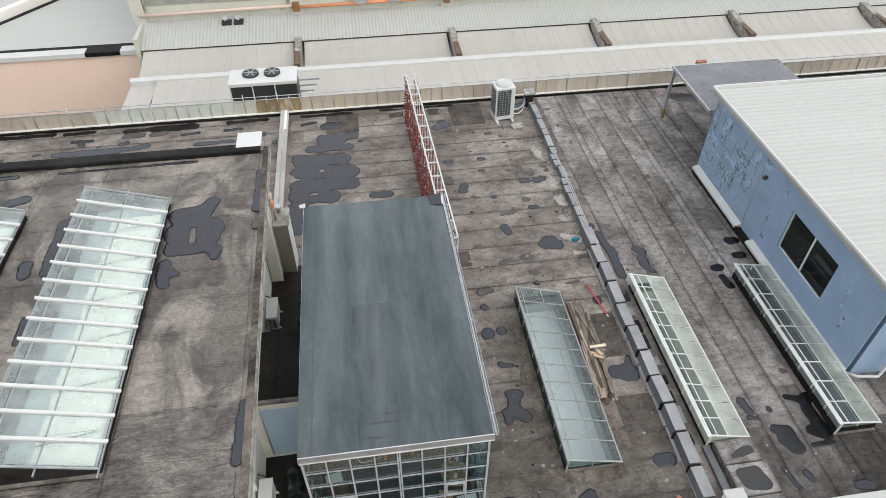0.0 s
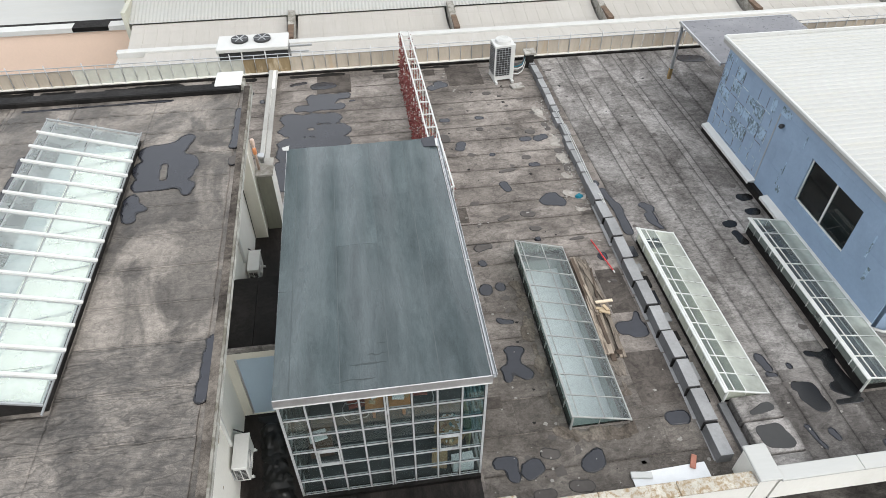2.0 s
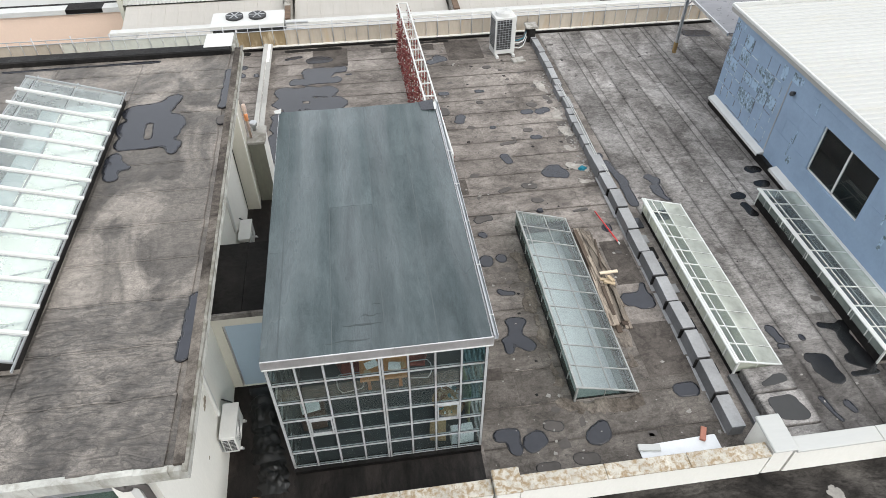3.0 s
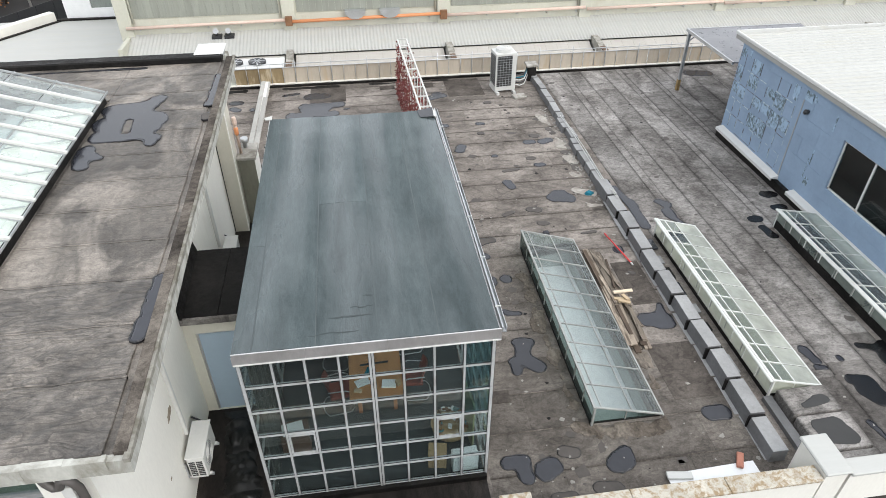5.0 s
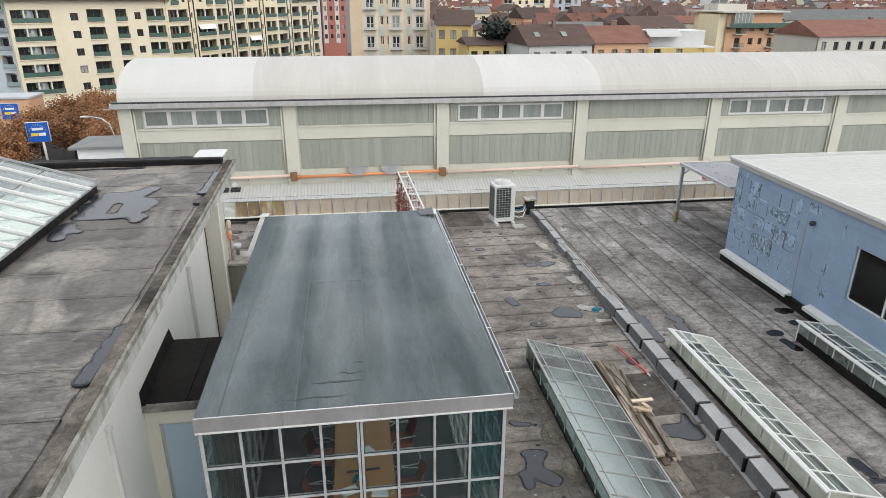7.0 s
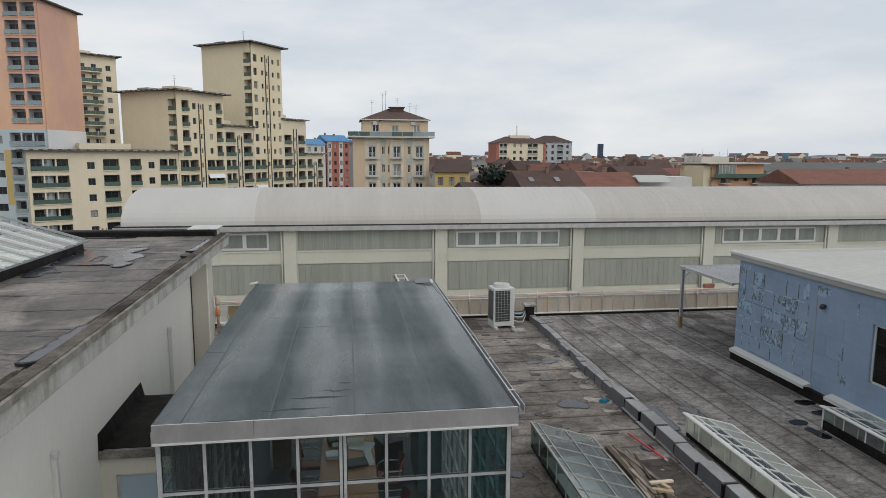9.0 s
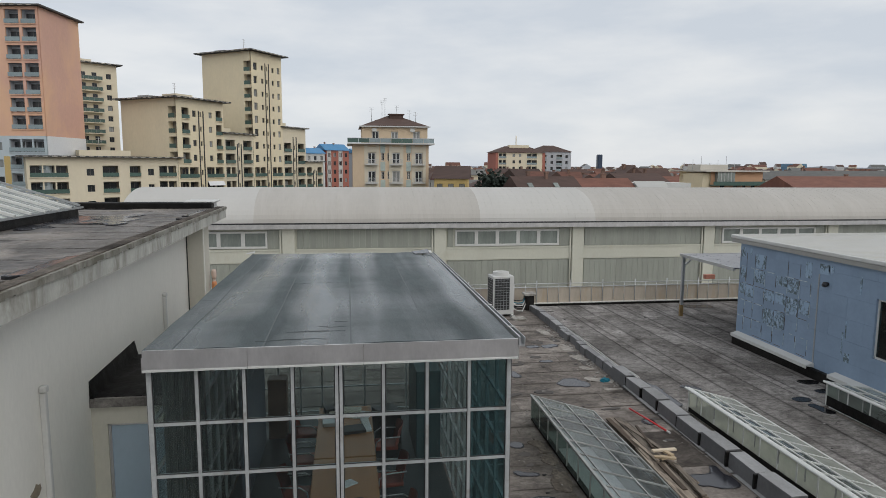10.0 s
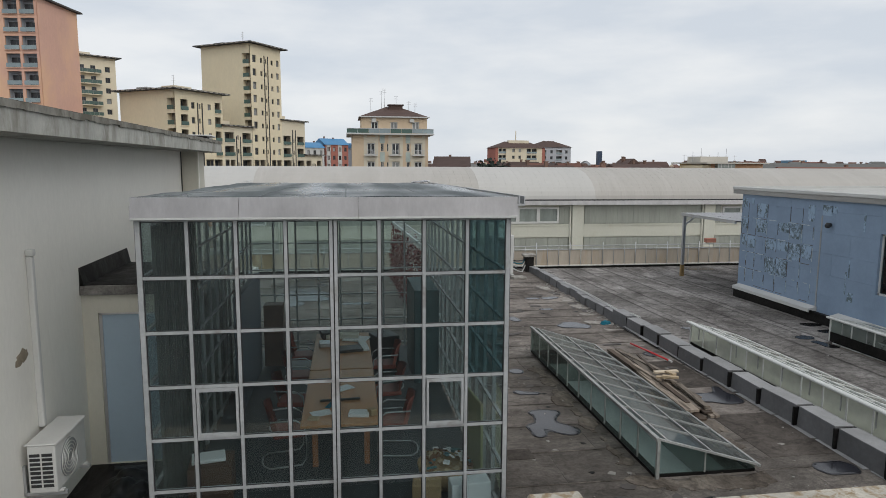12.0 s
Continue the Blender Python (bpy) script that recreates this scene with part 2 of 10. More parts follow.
    if sheen:
        sa = noise_node(nodes, links, 1.0, (1.7, 0.10, 1), 2, 0.4, 0.2)
        sb = noise_node(nodes, links, 0.9, (0.16, 0.75, 1), 3, 0.45, 0.2)
        sm = nodes.new("ShaderNodeMath")
        sm.operation = 'MULTIPLY_ADD'
        sm.inputs[1].default_value = 0.45
        links.new(sb, sm.inputs[0])
        links.new(sa, sm.inputs[2])
        for lo, hi, sock in ((sheen[0], sheen[1], "Specular IOR Level"), (rough[1], rough[0], "Roughness")):
            r = nodes.new("ShaderNodeMapRange")
            r.inputs["From Min"].default_value, r.inputs["From Max"].default_value = 0.58, 0.88
            r.inputs["To Min"].default_value, r.inputs["To Max"].default_value = lo, hi
            links.new(sm.outputs["Value"], r.inputs["Value"])
            links.new(r.outputs["Result"], p.inputs[sock])
    if fold > 0.45:
        bump(nodes, links, p, w3, 1.0, 0.08)
    else:
        bump(nodes, links, p, e, 0.4, 0.02)
    return m


def shed_print(name):
    """Blue board whose printed facing has flaked to mottled dark and pale spots."""
    m, nodes, links, p = shader(name)
    a = noise_node(nodes, links, 9.0, (1, 1, 0.8), 8, 0.72, 0.8)
    b = noise_node(nodes, links, 2.6, (1, 1, 1), 4, 0.6)
    c = ramp_node(nodes, links, a, [(0.31, (0.56, 0.64, 0.68)), (0.37, (0.335, 0.44, 0.56)), (0.46, (0.26, 0.355, 0.46)), (0.51, (0.13, 0.175, 0.20)), (0.64, (0.07, 0.10, 0.105))])
    f = ramp_node(nodes, links, b, [(0.41, grey(0.0)), (0.49, grey(1.0))])
    links.new(mixed(nodes, links, f, (0.28, 0.385, 0.51), c), p.inputs["Base Color"])
    p.inputs["Roughness"].default_value = 0.8
    bump(nodes, links, p, a, 0.4, 0.01)
    return m


def glass(name, tint=(0.9, 0.95, 0.95), rough=0.03, haze=0.0, haze_col=(0.75, 0.8, 0.8), gloss=1.0, dirt=0.0):
    """A pane: clear, with sky gloss by Fresnel, and a share of milky haze or dirt."""
    m, nodes, links, p = shader(name)
    nodes.remove(p)
    out = nodes["Material Output"]
    t = nodes.new("ShaderNodeBsdfTransparent")
    t.inputs["Color"].default_value = rgb(tint)
    s = nodes.new("ShaderNodeBsdfGlossy")
    s.inputs["Roughness"].default_value = rough
    s.inputs["Color"].default_value = rgb(grey(gloss))
    lw = nodes.new("ShaderNodeLayerWeight")
    lw.inputs["Blend"].default_value = 0.5
    pw = nodes.new("ShaderNodeMath")
    pw.operation = 'POWER'
    pw.inputs[1].default_value = 4.5
    links.new(lw.outputs["Facing"], pw.inputs[0])
    f = nodes.new("ShaderNodeMath")
    f.operation = 'MULTIPLY_ADD'
    f.inputs[1].default_value, f.inputs[2].default_value = 0.9, 0.045
    links.new(pw.outputs["Value"], f.inputs[0])
    base = t.outputs["BSDF"]
    if haze:
        d = nodes.new("ShaderNodeBsdfDiffuse")
        d.inputs["Color"].default_value = rgb(haze_col)
        tr = nodes.new("ShaderNodeBsdfTranslucent")
        tr.inputs["Color"].default_value = rgb(haze_col)
        dd = nodes.new("ShaderNodeMixShader")
        dd.inputs["Fac"].default_value = 0.32
        links.new(d.outputs["BSDF"], dd.inputs[1])
        links.new(tr.outputs["BSDF"], dd.inputs[2])
        mx = nodes.new("ShaderNodeMixShader")
        n = noise_node(nodes, links, 1.7, (1, 1, 1), 6, 0.6)
        r = nodes.new("ShaderNodeMapRange")
        r.inputs["To Min"].default_value = max(0, haze - 0.25 - dirt)
        r.inputs["To Max"].default_value = min(1, haze + 0.25 + dirt)
        links.new(n, r.inputs["Value"])
        links.new(r.outputs["Result"], mx.inputs["Fac"])
        links.new(base, mx.inputs[1])
        links.new(dd.outputs["Shader"], mx.inputs[2])
        base = mx.outputs["Shader"]
    top = nodes.new("ShaderNodeMixShader")
    links.new(f.outputs["Value"], top.inputs["Fac"])
    links.new(base, top.inputs[1])
    links.new(s.outputs["BSDF"], top.inputs[2])
    links.new(top.outputs["Shader"], out.inputs["Surface"])
    return m


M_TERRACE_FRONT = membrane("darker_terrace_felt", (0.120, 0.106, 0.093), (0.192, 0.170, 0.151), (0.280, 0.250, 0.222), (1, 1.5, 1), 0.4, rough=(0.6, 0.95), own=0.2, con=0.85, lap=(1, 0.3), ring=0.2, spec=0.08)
M_TERRACE = membrane("terrace_felt", (0.194, 0.172, 0.154), (0.305, 0.270, 0.243), (0.433, 0.387, 0.348), (1, 1.5, 1), 0.4, rough=(0.75, 0.95), own=0.2, con=0.85, lap=(1, 0.3), ring=0.2)
M_RIGHT = membrane("ribbed_terrace_felt", (0.212, 0.195, 0.183), (0.355, 0.331, 0.312), (0.524, 0.494, 0.469), (1.1, 0.5, 1), 0.7, rough=(0.75, 0.95), own=0.34, cross=(0.9, 1.8, 1), con=1.05, lap=(0, 0.45), ring=0.2)
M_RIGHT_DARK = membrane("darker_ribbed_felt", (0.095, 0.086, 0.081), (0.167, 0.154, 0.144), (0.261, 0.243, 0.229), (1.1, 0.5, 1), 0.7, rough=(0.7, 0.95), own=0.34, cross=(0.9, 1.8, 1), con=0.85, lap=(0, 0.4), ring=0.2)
M_LEFT = membrane("upper_roof_felt", (0.105, 0.093, 0.083), (0.165, 0.147, 0.130), (0.235, 0.209, 0.183), (1.2, 0.8, 1), 0.5, (0.32, 0.7), 0.08, sand=(0.41, 0.362, 0.315), sand_at=(0.47, 0.60), con=0.6, lap=(1, 0.2), fold=0.40, ring=0.12, spec=0.3)
M_LEFT_FRONT = membrane("wrinkled_roof_felt", (0.103, 0.091, 0.082), (0.162, 0.144, 0.128), (0.230, 0.204, 0.180), (1.2, 0.8, 1), 0.5, (0.30, 0.62), 0.08, sand=(0.36, 0.318, 0.278), sand_at=(0.48, 0.61), con=0.6, lap=(1, 0.2), fold=0.50, ring=0.1, spec=0.4)
M_SLATE = membrane("slate_grey_felt", (0.068, 0.087, 0.091), (0.096, 0.120, 0.125), (0.124, 0.152, 0.157), (1.9, 0.4, 1), 0.55, (0.20, 0.52), 0.20, spec=0.5, ring=0.0, con=0.42, sheen=(0.12, 0.58))
M_SLATE_LAP = mat("slate_felt_lap", (0.072, 0.090, 0.093), 0.5, 0, 0.3, 2.0, 14)
M_SLATE_DARK = mat("grimy_slate_crease", (0.048, 0.060, 0.062), 0.7, 0, 0.3, 3.0, 14)
M_BLACK = membrane("black_felt", (0.012, 0.011, 0.011), (0.020, 0.019, 0.018), (0.036, 0.033, 0.031), (1, 1, 1), 0.5, (0.35, 0.75), 0.1, spec=0.12)
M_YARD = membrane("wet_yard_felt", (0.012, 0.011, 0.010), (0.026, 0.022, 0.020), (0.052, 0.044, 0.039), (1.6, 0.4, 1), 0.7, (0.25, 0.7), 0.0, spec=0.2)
M_WETROOF = membrane("stained_dark_roof", (0.020, 0.019, 0.018), (0.052, 0.047, 0.043), (0.12, 0.11, 0.10), (0.7, 1.6, 1), 0.8, (0.35, 0.8), 0.1)
M_FELT_DARK = membrane("newer_dark_felt", (0.095, 0.082, 0.073), (0.135, 0.118, 0.105), (0.18, 0.158, 0.14), (1, 1, 1), 0.7, (0.6, 0.95), 0.15, con=0.7)
M_SEAM = membrane("felt_lap", (0.085, 0.074, 0.065), (0.15, 0.13, 0.113), (0.26, 0.228, 0.197), (1, 1, 1), 0.9, (0.7, 0.95), 0.3)
M_SEAM_PALE = membrane("grey_felt_lap", (0.15, 0.138, 0.13), (0.27, 0.252, 0.236), (0.43, 0.405, 0.38), (1, 1, 1), 0.9, (0.7, 0.95), 0.35)
M_PATCH = mat("bitumen_patch", (0.030, 0.031, 0.039), 0.17, 0, 0.28, 0.9, 5, relief=0.0)
M_PATCH_RIM = mat("bitumen_rim", (0.014, 0.014, 0.017), 0.35, 0, 0.4, 2.0, 12, relief=0.1)
M_STAIN = membrane("brown_water_stain", (0.135, 0.113, 0.094), (0.215, 0.183, 0.154), (0.31, 0.268, 0.228), (1.6, 0.9, 1), 0.9, (0.6, 0.9), 0.0, con=0.9, fold=0.25)
M_MORTAR = mat("pale_mortar_spill", (0.46, 0.43, 0.385), 0.9, 0, 0.35, 3.0, 18, relief=0.3, stain=(0.25, 0.225, 0.20), stain_at=(0.42, 0.56), stain_scale=4.0)
M_PATCH_DRY = mat("old_felt_patch", (0.11, 0.097, 0.088), 0.8, 0, 0.4, 1.2, 9)
M_TAR = mat("wet_tar", (0.012, 0.012, 0.013), 0.2, 0, 0.4, 1.0, 8, relief=0.3)
M_TAR_DULL = mat("dull_tar", (0.042, 0.041, 0.040), 0.6, 0, 0.3, 1.5, 9, relief=0.1)
M_SCRAP = mat("wet_black_felt", (0.008, 0.008, 0.0075), 0.42, 0, 0.4, 2.0, 10, relief=0.1)
M_WHITEWALL = mat("white_render", (0.785, 0.768, 0.712), 0.85, 0, 0.10, 0.5, 18, (1, 1, 0.4), 0.08, stain=(0.66, 0.64, 0.58), stain_at=(0.60, 0.8))
M_CREAMWALL = mat("cream_render", (0.60, 0.575, 0.495), 0.85, 0, 0.12, 0.6, 18, (1, 1, 0.4), 0.08)
M_CONCRETE = mat("weathered_concrete", (0.46, 0.44, 0.40), 0.85, 0, 0.35, 1.6, 16, relief=0.3, stain=(0.17, 0.155, 0.13), stain_at=(0.47, 0.62), stain_scale=2.4)
M_EDGE = mat("stained_roof_edge", (0.55, 0.545, 0.50), 0.9, 0, 0.35, 1.2, 14, (1, 1, 0.5), 0.35, stain=(0.22, 0.21, 0.175), stain_at=(0.47, 0.66), stain_scale=2.6)
M_MOSSY = mat("mossy_concrete_edge", (0.33, 0.315, 0.275), 0.9, 0, 0.4, 2.4, 18, (1, 1, 0.6), 0.4, stain=(0.12, 0.11, 0.085), stain_at=(0.46, 0.6), stain_scale=3.4)
M_COPING = mat("grey_coping", (0.50, 0.485, 0.45), 0.85, 0, 0.25, 1.0, 14, (1, 0.4, 1), 0.15, own=0.25)
# shade on the box pier's front, put into a dark olive tone
M_OLIVE = mat("olive_shade_render", (0.215, 0.21, 0.165), 0.85, 0, 0.3, 1.2, 12, (1, 1, 0.4), 0.1)
M_LICHEN = mat("lichen_stained_coping", (0.60, 0.56, 0.48), 0.9, 0, 0.35, 2.6, 22, relief=0.4, stain=(0.27, 0.20, 0.12), stain_at=(0.45, 0.60), stain_scale=9.0)
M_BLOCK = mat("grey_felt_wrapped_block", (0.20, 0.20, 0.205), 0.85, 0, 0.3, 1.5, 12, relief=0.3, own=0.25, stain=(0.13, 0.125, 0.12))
# paler block felt: the light on the tops is put into colour
M_BLOCK_TOP = mat("pale_block_top", (0.39, 0.39, 0.39), 0.85, 0, 0.3, 1.5, 14, relief=0.3, own=0.2, stain=(0.24, 0.235, 0.23))
M_STEEL = mat("galvanised_steel", (0.55, 0.56, 0.57), 0.42, 0.6, 0.2, 1.5, 20, relief=0.04)
M_FASCIA = mat("zinc_fascia", (0.72, 0.70, 0.70), 0.34, 0.7, 0.22, 0.9, 6, (2.5, 1, 1), 0.04)
M_FASCIA_DULL = mat("dull_fascia_paint", (0.36, 0.355, 0.335), 0.6, 0, 0.2, 0.8, 10, (1, 0.4, 1), 0.05)
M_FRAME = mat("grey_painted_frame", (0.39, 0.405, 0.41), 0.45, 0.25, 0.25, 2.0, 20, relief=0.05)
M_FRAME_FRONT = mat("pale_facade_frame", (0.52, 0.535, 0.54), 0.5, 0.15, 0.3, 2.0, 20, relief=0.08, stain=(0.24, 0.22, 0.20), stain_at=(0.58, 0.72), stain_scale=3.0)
M_WHITE = mat("white_paint", (0.59, 0.59, 0.57), 0.55, 0, 0.10, 1.2, 20, relief=0.05, stain=(0.50, 0.49, 0.44), stain_at=(0.58, 0.8))
M_WHITE_SHEET = mat("white_roof_sheet", (0.46, 0.46, 0.44), 0.6, 0, 0.10, 0.3, 6, (0.3, 2.0, 1), 0.05, stain=(0.43, 0.42, 0.38), stain_at=(0.52, 0.75))
M_VAULT = mat("pale_vault_sheet", (0.465, 0.44, 0.404), 0.65, 0, 0.12, 0.12, 3.0, (3.0, 0.4, 0.4), 0.05, stain=(0.46, 0.44, 0.41), stain_at=(0.5, 0.75), stain_scale=0.3)
M_VAULT_NEW = mat("white_vault_sheet", (0.51, 0.497, 0.47), 0.65, 0, 0.07, 0.2, 4.0, (2.0, 0.5, 0.5), 0.04)
M_HALL = mat("hall_cream_concrete", (0.565, 0.56, 0.48), 0.85, 0, 0.13, 0.3, 8, (1, 1, 0.5), 0.08, stain=(0.46, 0.44, 0.36), stain_at=(0.56, 0.75))
M_UGLASS = mat("channel_glass_wall", (0.355, 0.37, 0.325), 0.35, 0, 0.2, 0.5, 5, (3.0, 1, 0.25), 0.03, own=0.12)
M_HALLPANE = mat("hall_window_pane", (0.30, 0.335, 0.31), 0.2, 0, 0.3, 0.8, 6, (2, 1, 0.4), 0.0, own=0.2)
M_BLUE = mat("blue_insulation_board", (0.255, 0.345, 0.465), 0.8, 0, 0.16, 0.7, 10, relief=0.05, own=0.05)
M_PEELED = mat("peeled_board_print", (0.56, 0.64, 0.68), 0.85, 0, 0.3, 3.0, 16, stain=(0.26, 0.34, 0.41), stain_at=(0.44, 0.58), stain_scale=7)
M_TORN = shed_print("torn_board_print")
M_DOOR = mat("blue_grey_door_paint", (0.36, 0.45, 0.53), 0.55, 0, 0.08, 0.8, 12, relief=0.03)
M_DARK = mat("dark_grille", (0.03, 0.031, 0.033), 0.5, 0, 0.3, 2, 20, relief=0.05)
M_WOOD_DARK = mat("rotten_dark_plank", (0.13, 0.092, 0.066), 0.9, 0, 0.5, 2.0, 14, (8, 1, 1), 0.35, own=0.4)
M_WOOD = mat("weathered_plank", (0.52, 0.43, 0.34), 0.85, 0, 0.5, 2.0, 14, (8, 1, 1), 0.35, own=0.62, stain=(0.10, 0.075, 0.055), stain_at=(0.50, 0.61), stain_scale=1.9)
M_WOOD_PALE = mat("pale_board", (0.74, 0.62, 0.47), 0.75, 0, 0.2, 2, 14, (1, 8, 1), 0.15)
M_WOOD_NEW = mat("fresh_wood", (0.52, 0.40, 0.26), 0.7, 0, 0.2, 2, 14, (8, 1, 1), 0.15)
M_RED = mat("red_plastic", (0.62, 0.03, 0.035), 0.4, 0, 0.15, 2, 20, relief=0.03)
M_RAG = mat("teal_cloth", (0.01, 0.19, 0.27), 0.9, 0, 0.4, 6, 20, relief=0.3)
M_BRICK = mat("red_brick", (0.47, 0.20, 0.14), 0.85, 0, 0.3, 4, 20, relief=0.3)
M_ORANGE = mat("orange_pipe", (0.74, 0.30, 0.13), 0.5, 0, 0.15, 0.6, 8, relief=0.03)
M_PINKPIPE = mat("faded_pink_pipe", (0.70, 0.54, 0.46), 0.6, 0, 0.15, 0.6, 8, relief=0.03)
M_RUST_STAIN = mat("orange_rust_stain", (0.42, 0.21, 0.05), 0.8, 0, 0.4, 3, 16)
M_RUST_OLD = mat("old_brown_rust", (0.20, 0.135, 0.095), 0.85, 0, 0.4, 3, 16, relief=0.2)
M_RUST = mat("rusty_steel", (0.30, 0.15, 0.075), 0.8, 0.1, 0.4, 4, 20, relief=0.3)
M_VINE = mat("red_creeper_leaf", (0.24, 0.045, 0.04), 0.7, 0, 0.5, 6, 20, relief=0.1, own=0.3)
M_VINE_GREEN = mat("green_creeper_leaf", (0.14, 0.15, 0.03), 0.7, 0, 0.4, 6, 20, relief=0.1)
M_SALMON = mat("salmon_render", (0.80, 0.61, 0.49), 0.85, 0, 0.07, 0.2, 6, relief=0.04)
M_BEIGE = mat("yellowed_fibreglass", (0.57, 0.50, 0.41), 0.55, 0, 0.2, 0.6, 5, (2, 1, 0.4), 0.04, own=0.16, stain=(0.47, 0.36, 0.24), stain_at=(0.55, 0.75))
M_TAN = mat("tan_stained_sheet", (0.36, 0.27, 0.15), 0.5, 0, 0.35, 0.8, 6, (2, 1, 0.5), 0.04, own=0.3, stain=(0.50, 0.42, 0.30), stain_at=(0.5, 0.65), stain_scale=1.6)
M_CLOUDY = glass("clouded_plastic_sheet", (0.85, 0.88, 0.86), 0.25, 0.55, (0.70, 0.70, 0.64))
M_PANE = glass("facade_glass", (0.86, 0.91, 0.91), 0.02, 0.02, (0.35, 0.38, 0.39), dirt=-0.23)
M_PANE_TEAL = glass("teal_film_glass", (0.50, 0.63, 0.65), 0.03, 0.05, (0.10, 0.20, 0.22), dirt=-0.2)
M_WIRED = glass("wired_skylight_glass", (0.89, 0.93, 0.925), 0.05, 0.10, (0.60, 0.655, 0.65), 0.42)
M_CLEAR = glass("clear_skylight_glass", (0.88, 0.93, 0.93), 0.03, 0.05, (0.6, 0.68, 0.68), 0.8)
M_BAR_PALE = mat("pale_glazing_bar", (0.66, 0.67, 0.64), 0.5, 0.1, 0.15, 2.0, 20, relief=0.05)
M_FRAME_OLD = mat("dull_steel_frame", (0.42, 0.43, 0.41), 0.55, 0.2, 0.35, 2.0, 20, relief=0.08)
M_MILK = glass("milky_skylight_glass", (0.90, 0.95, 0.92), 0.12, 0.50, (0.62, 0.665, 0.60), 0.7, dirt=0.1)
M_MILK_SIDE = glass("cream_side_glass", (0.92, 0.94, 0.88), 0.15, 0.62, (0.72, 0.74, 0.64), 0.6, dirt=0.1)
M_MILK_CREAM = glass("cream_skylight_glass", (0.90, 0.94, 0.90), 0.10, 0.54, (0.76, 0.79, 0.71), 0.7, dirt=0.12)
M_WINDOW = glass("dark_window_glass", (0.42, 0.50, 0.50), 0.02)
M_SOFFIT = mat("blue_grey_soffit", (0.42, 0.49, 0.50), 0.8, 0, 0.15, 1, 8)
M_BLIND = mat("cream_shade_cloth", (0.80, 0.82, 0.74), 0.85, 0, 0.06, 0.8, 10, own=0.03)
M_MILK_ROOF = glass("milky_roof_glass", (0.90, 0.95, 0.94), 0.10, 0.30, (0.76, 0.83, 0.81))
M_SHAFT_PALE = mat("pale_shaft_lining", (0.78, 0.82, 0.81), 0.8, 0, 0.12, 1, 8)
M_SIDE = glass("clouded_side_glass", (0.50, 0.60, 0.56), 0.12, 0.30, (0.10, 0.13, 0.12), 0.4)
M_SIDE_PALE = glass("grey_green_side_glass", (0.70, 0.78, 0.74), 0.12, 0.42, (0.40, 0.45, 0.41), 0.5)
M_PANEL = mat("pale_grey_ceiling_panel", (0.60, 0.645, 0.655), 0.8, 0, 0.2, 1, 8)
M_PANEL_CREAM = mat("cream_diffuser_panel", (0.74, 0.75, 0.62), 0.8, 0, 0.15, 1, 8)
M_SHAFT_GREEN = mat("grey_green_shaft_lining", (0.26, 0.305, 0.295), 0.8, 0, 0.2, 1, 8)
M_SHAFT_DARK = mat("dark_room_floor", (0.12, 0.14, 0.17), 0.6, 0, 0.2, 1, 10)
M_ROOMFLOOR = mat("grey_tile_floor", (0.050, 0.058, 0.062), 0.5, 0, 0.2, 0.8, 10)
M_TABLE = mat("cherry_table_top", (0.38, 0.155, 0.068), 0.5, 0, 0.2, 1.0, 8, (8, 1, 1), 0.03)
M_TABLETOP = mat("worn_cherry_table_top", (0.50, 0.24, 0.10), 0.4, 0, 0.2, 1.0, 8, (8, 1, 1), 0.03)
M_STAND = mat("dark_brown_wood", (0.13, 0.075, 0.052), 0.6, 0, 0.3, 1.0, 8, (1, 1, 6), 0.03)
M_CHAIR = mat("dark_red_chair_leather", (0.27, 0.062, 0.042), 0.5, 0, 0.2, 2, 14, relief=0.04)
M_PAPER = mat("white_paper", (0.78, 0.79, 0.80), 0.8, 0, 0.08, 3, 20)
M_CARD = mat("brown_cardboard", (0.45, 0.31, 0.17), 0.85, 0, 0.2, 3, 16)
M_TEAL = mat("turquoise_cloth", (0.11, 0.27, 0.29), 0.9, 0, 0.3, 4, 20)
M_ASPHALT = mat("asphalt", (0.06, 0.06, 0.062), 0.85, 0, 0.3, 0.05, 2, relief=0.1)
M_PVC = mat("brown_downpipe", (0.10, 0.09, 0.085), 0.5, 0, 0.2, 2, 12)
M_CHALK = mat("chalky_debris", (0.36, 0.34, 0.31), 0.9, 0, 0.4, 4, 20)

# ---- terrace, front parapet and the body of the block ----
SK1 = (4.56, 8.12, 5.94, 14.32)
SK2 = (8.62, 8.30, 9.66, 14.36)
SK3 = (12.38, 8.15, 13.45, 14.30)
ROOM = (-2.0, 7.25, 2.05, 15.3)
HOLES = [SK1, SK2, SK3]


def sloped_slab(bm, x0, y0, x1, y1, top, thick, mi=0):
    """A slab that follows the fall of the terrace."""
    ys = [y0] + [y for y in (10.0,) if y0 < y < y1] + [y1]
    for a, b in zip(ys, ys[1:]):
        v = [bm.verts.new(p) for p in ((x0, a, gz(a) + top - thick), (x1, a, gz(a) + top - thick), (x1, b, gz(b) + top - thick), (x0, b, gz(b) + top - thick),
                                       (x0, a, gz(a) + top), (x1, a, gz(a) + top), (x1, b, gz(b) + top), (x0, b, gz(b) + top))]
        for q in ((0, 3, 2, 1), (4, 5, 6, 7), (0, 1, 5, 4), (1, 2, 6, 5), (2, 3, 7, 6), (3, 0, 4, 7)):
            bm.faces.new([v[i] for i in q]).material_index = mi


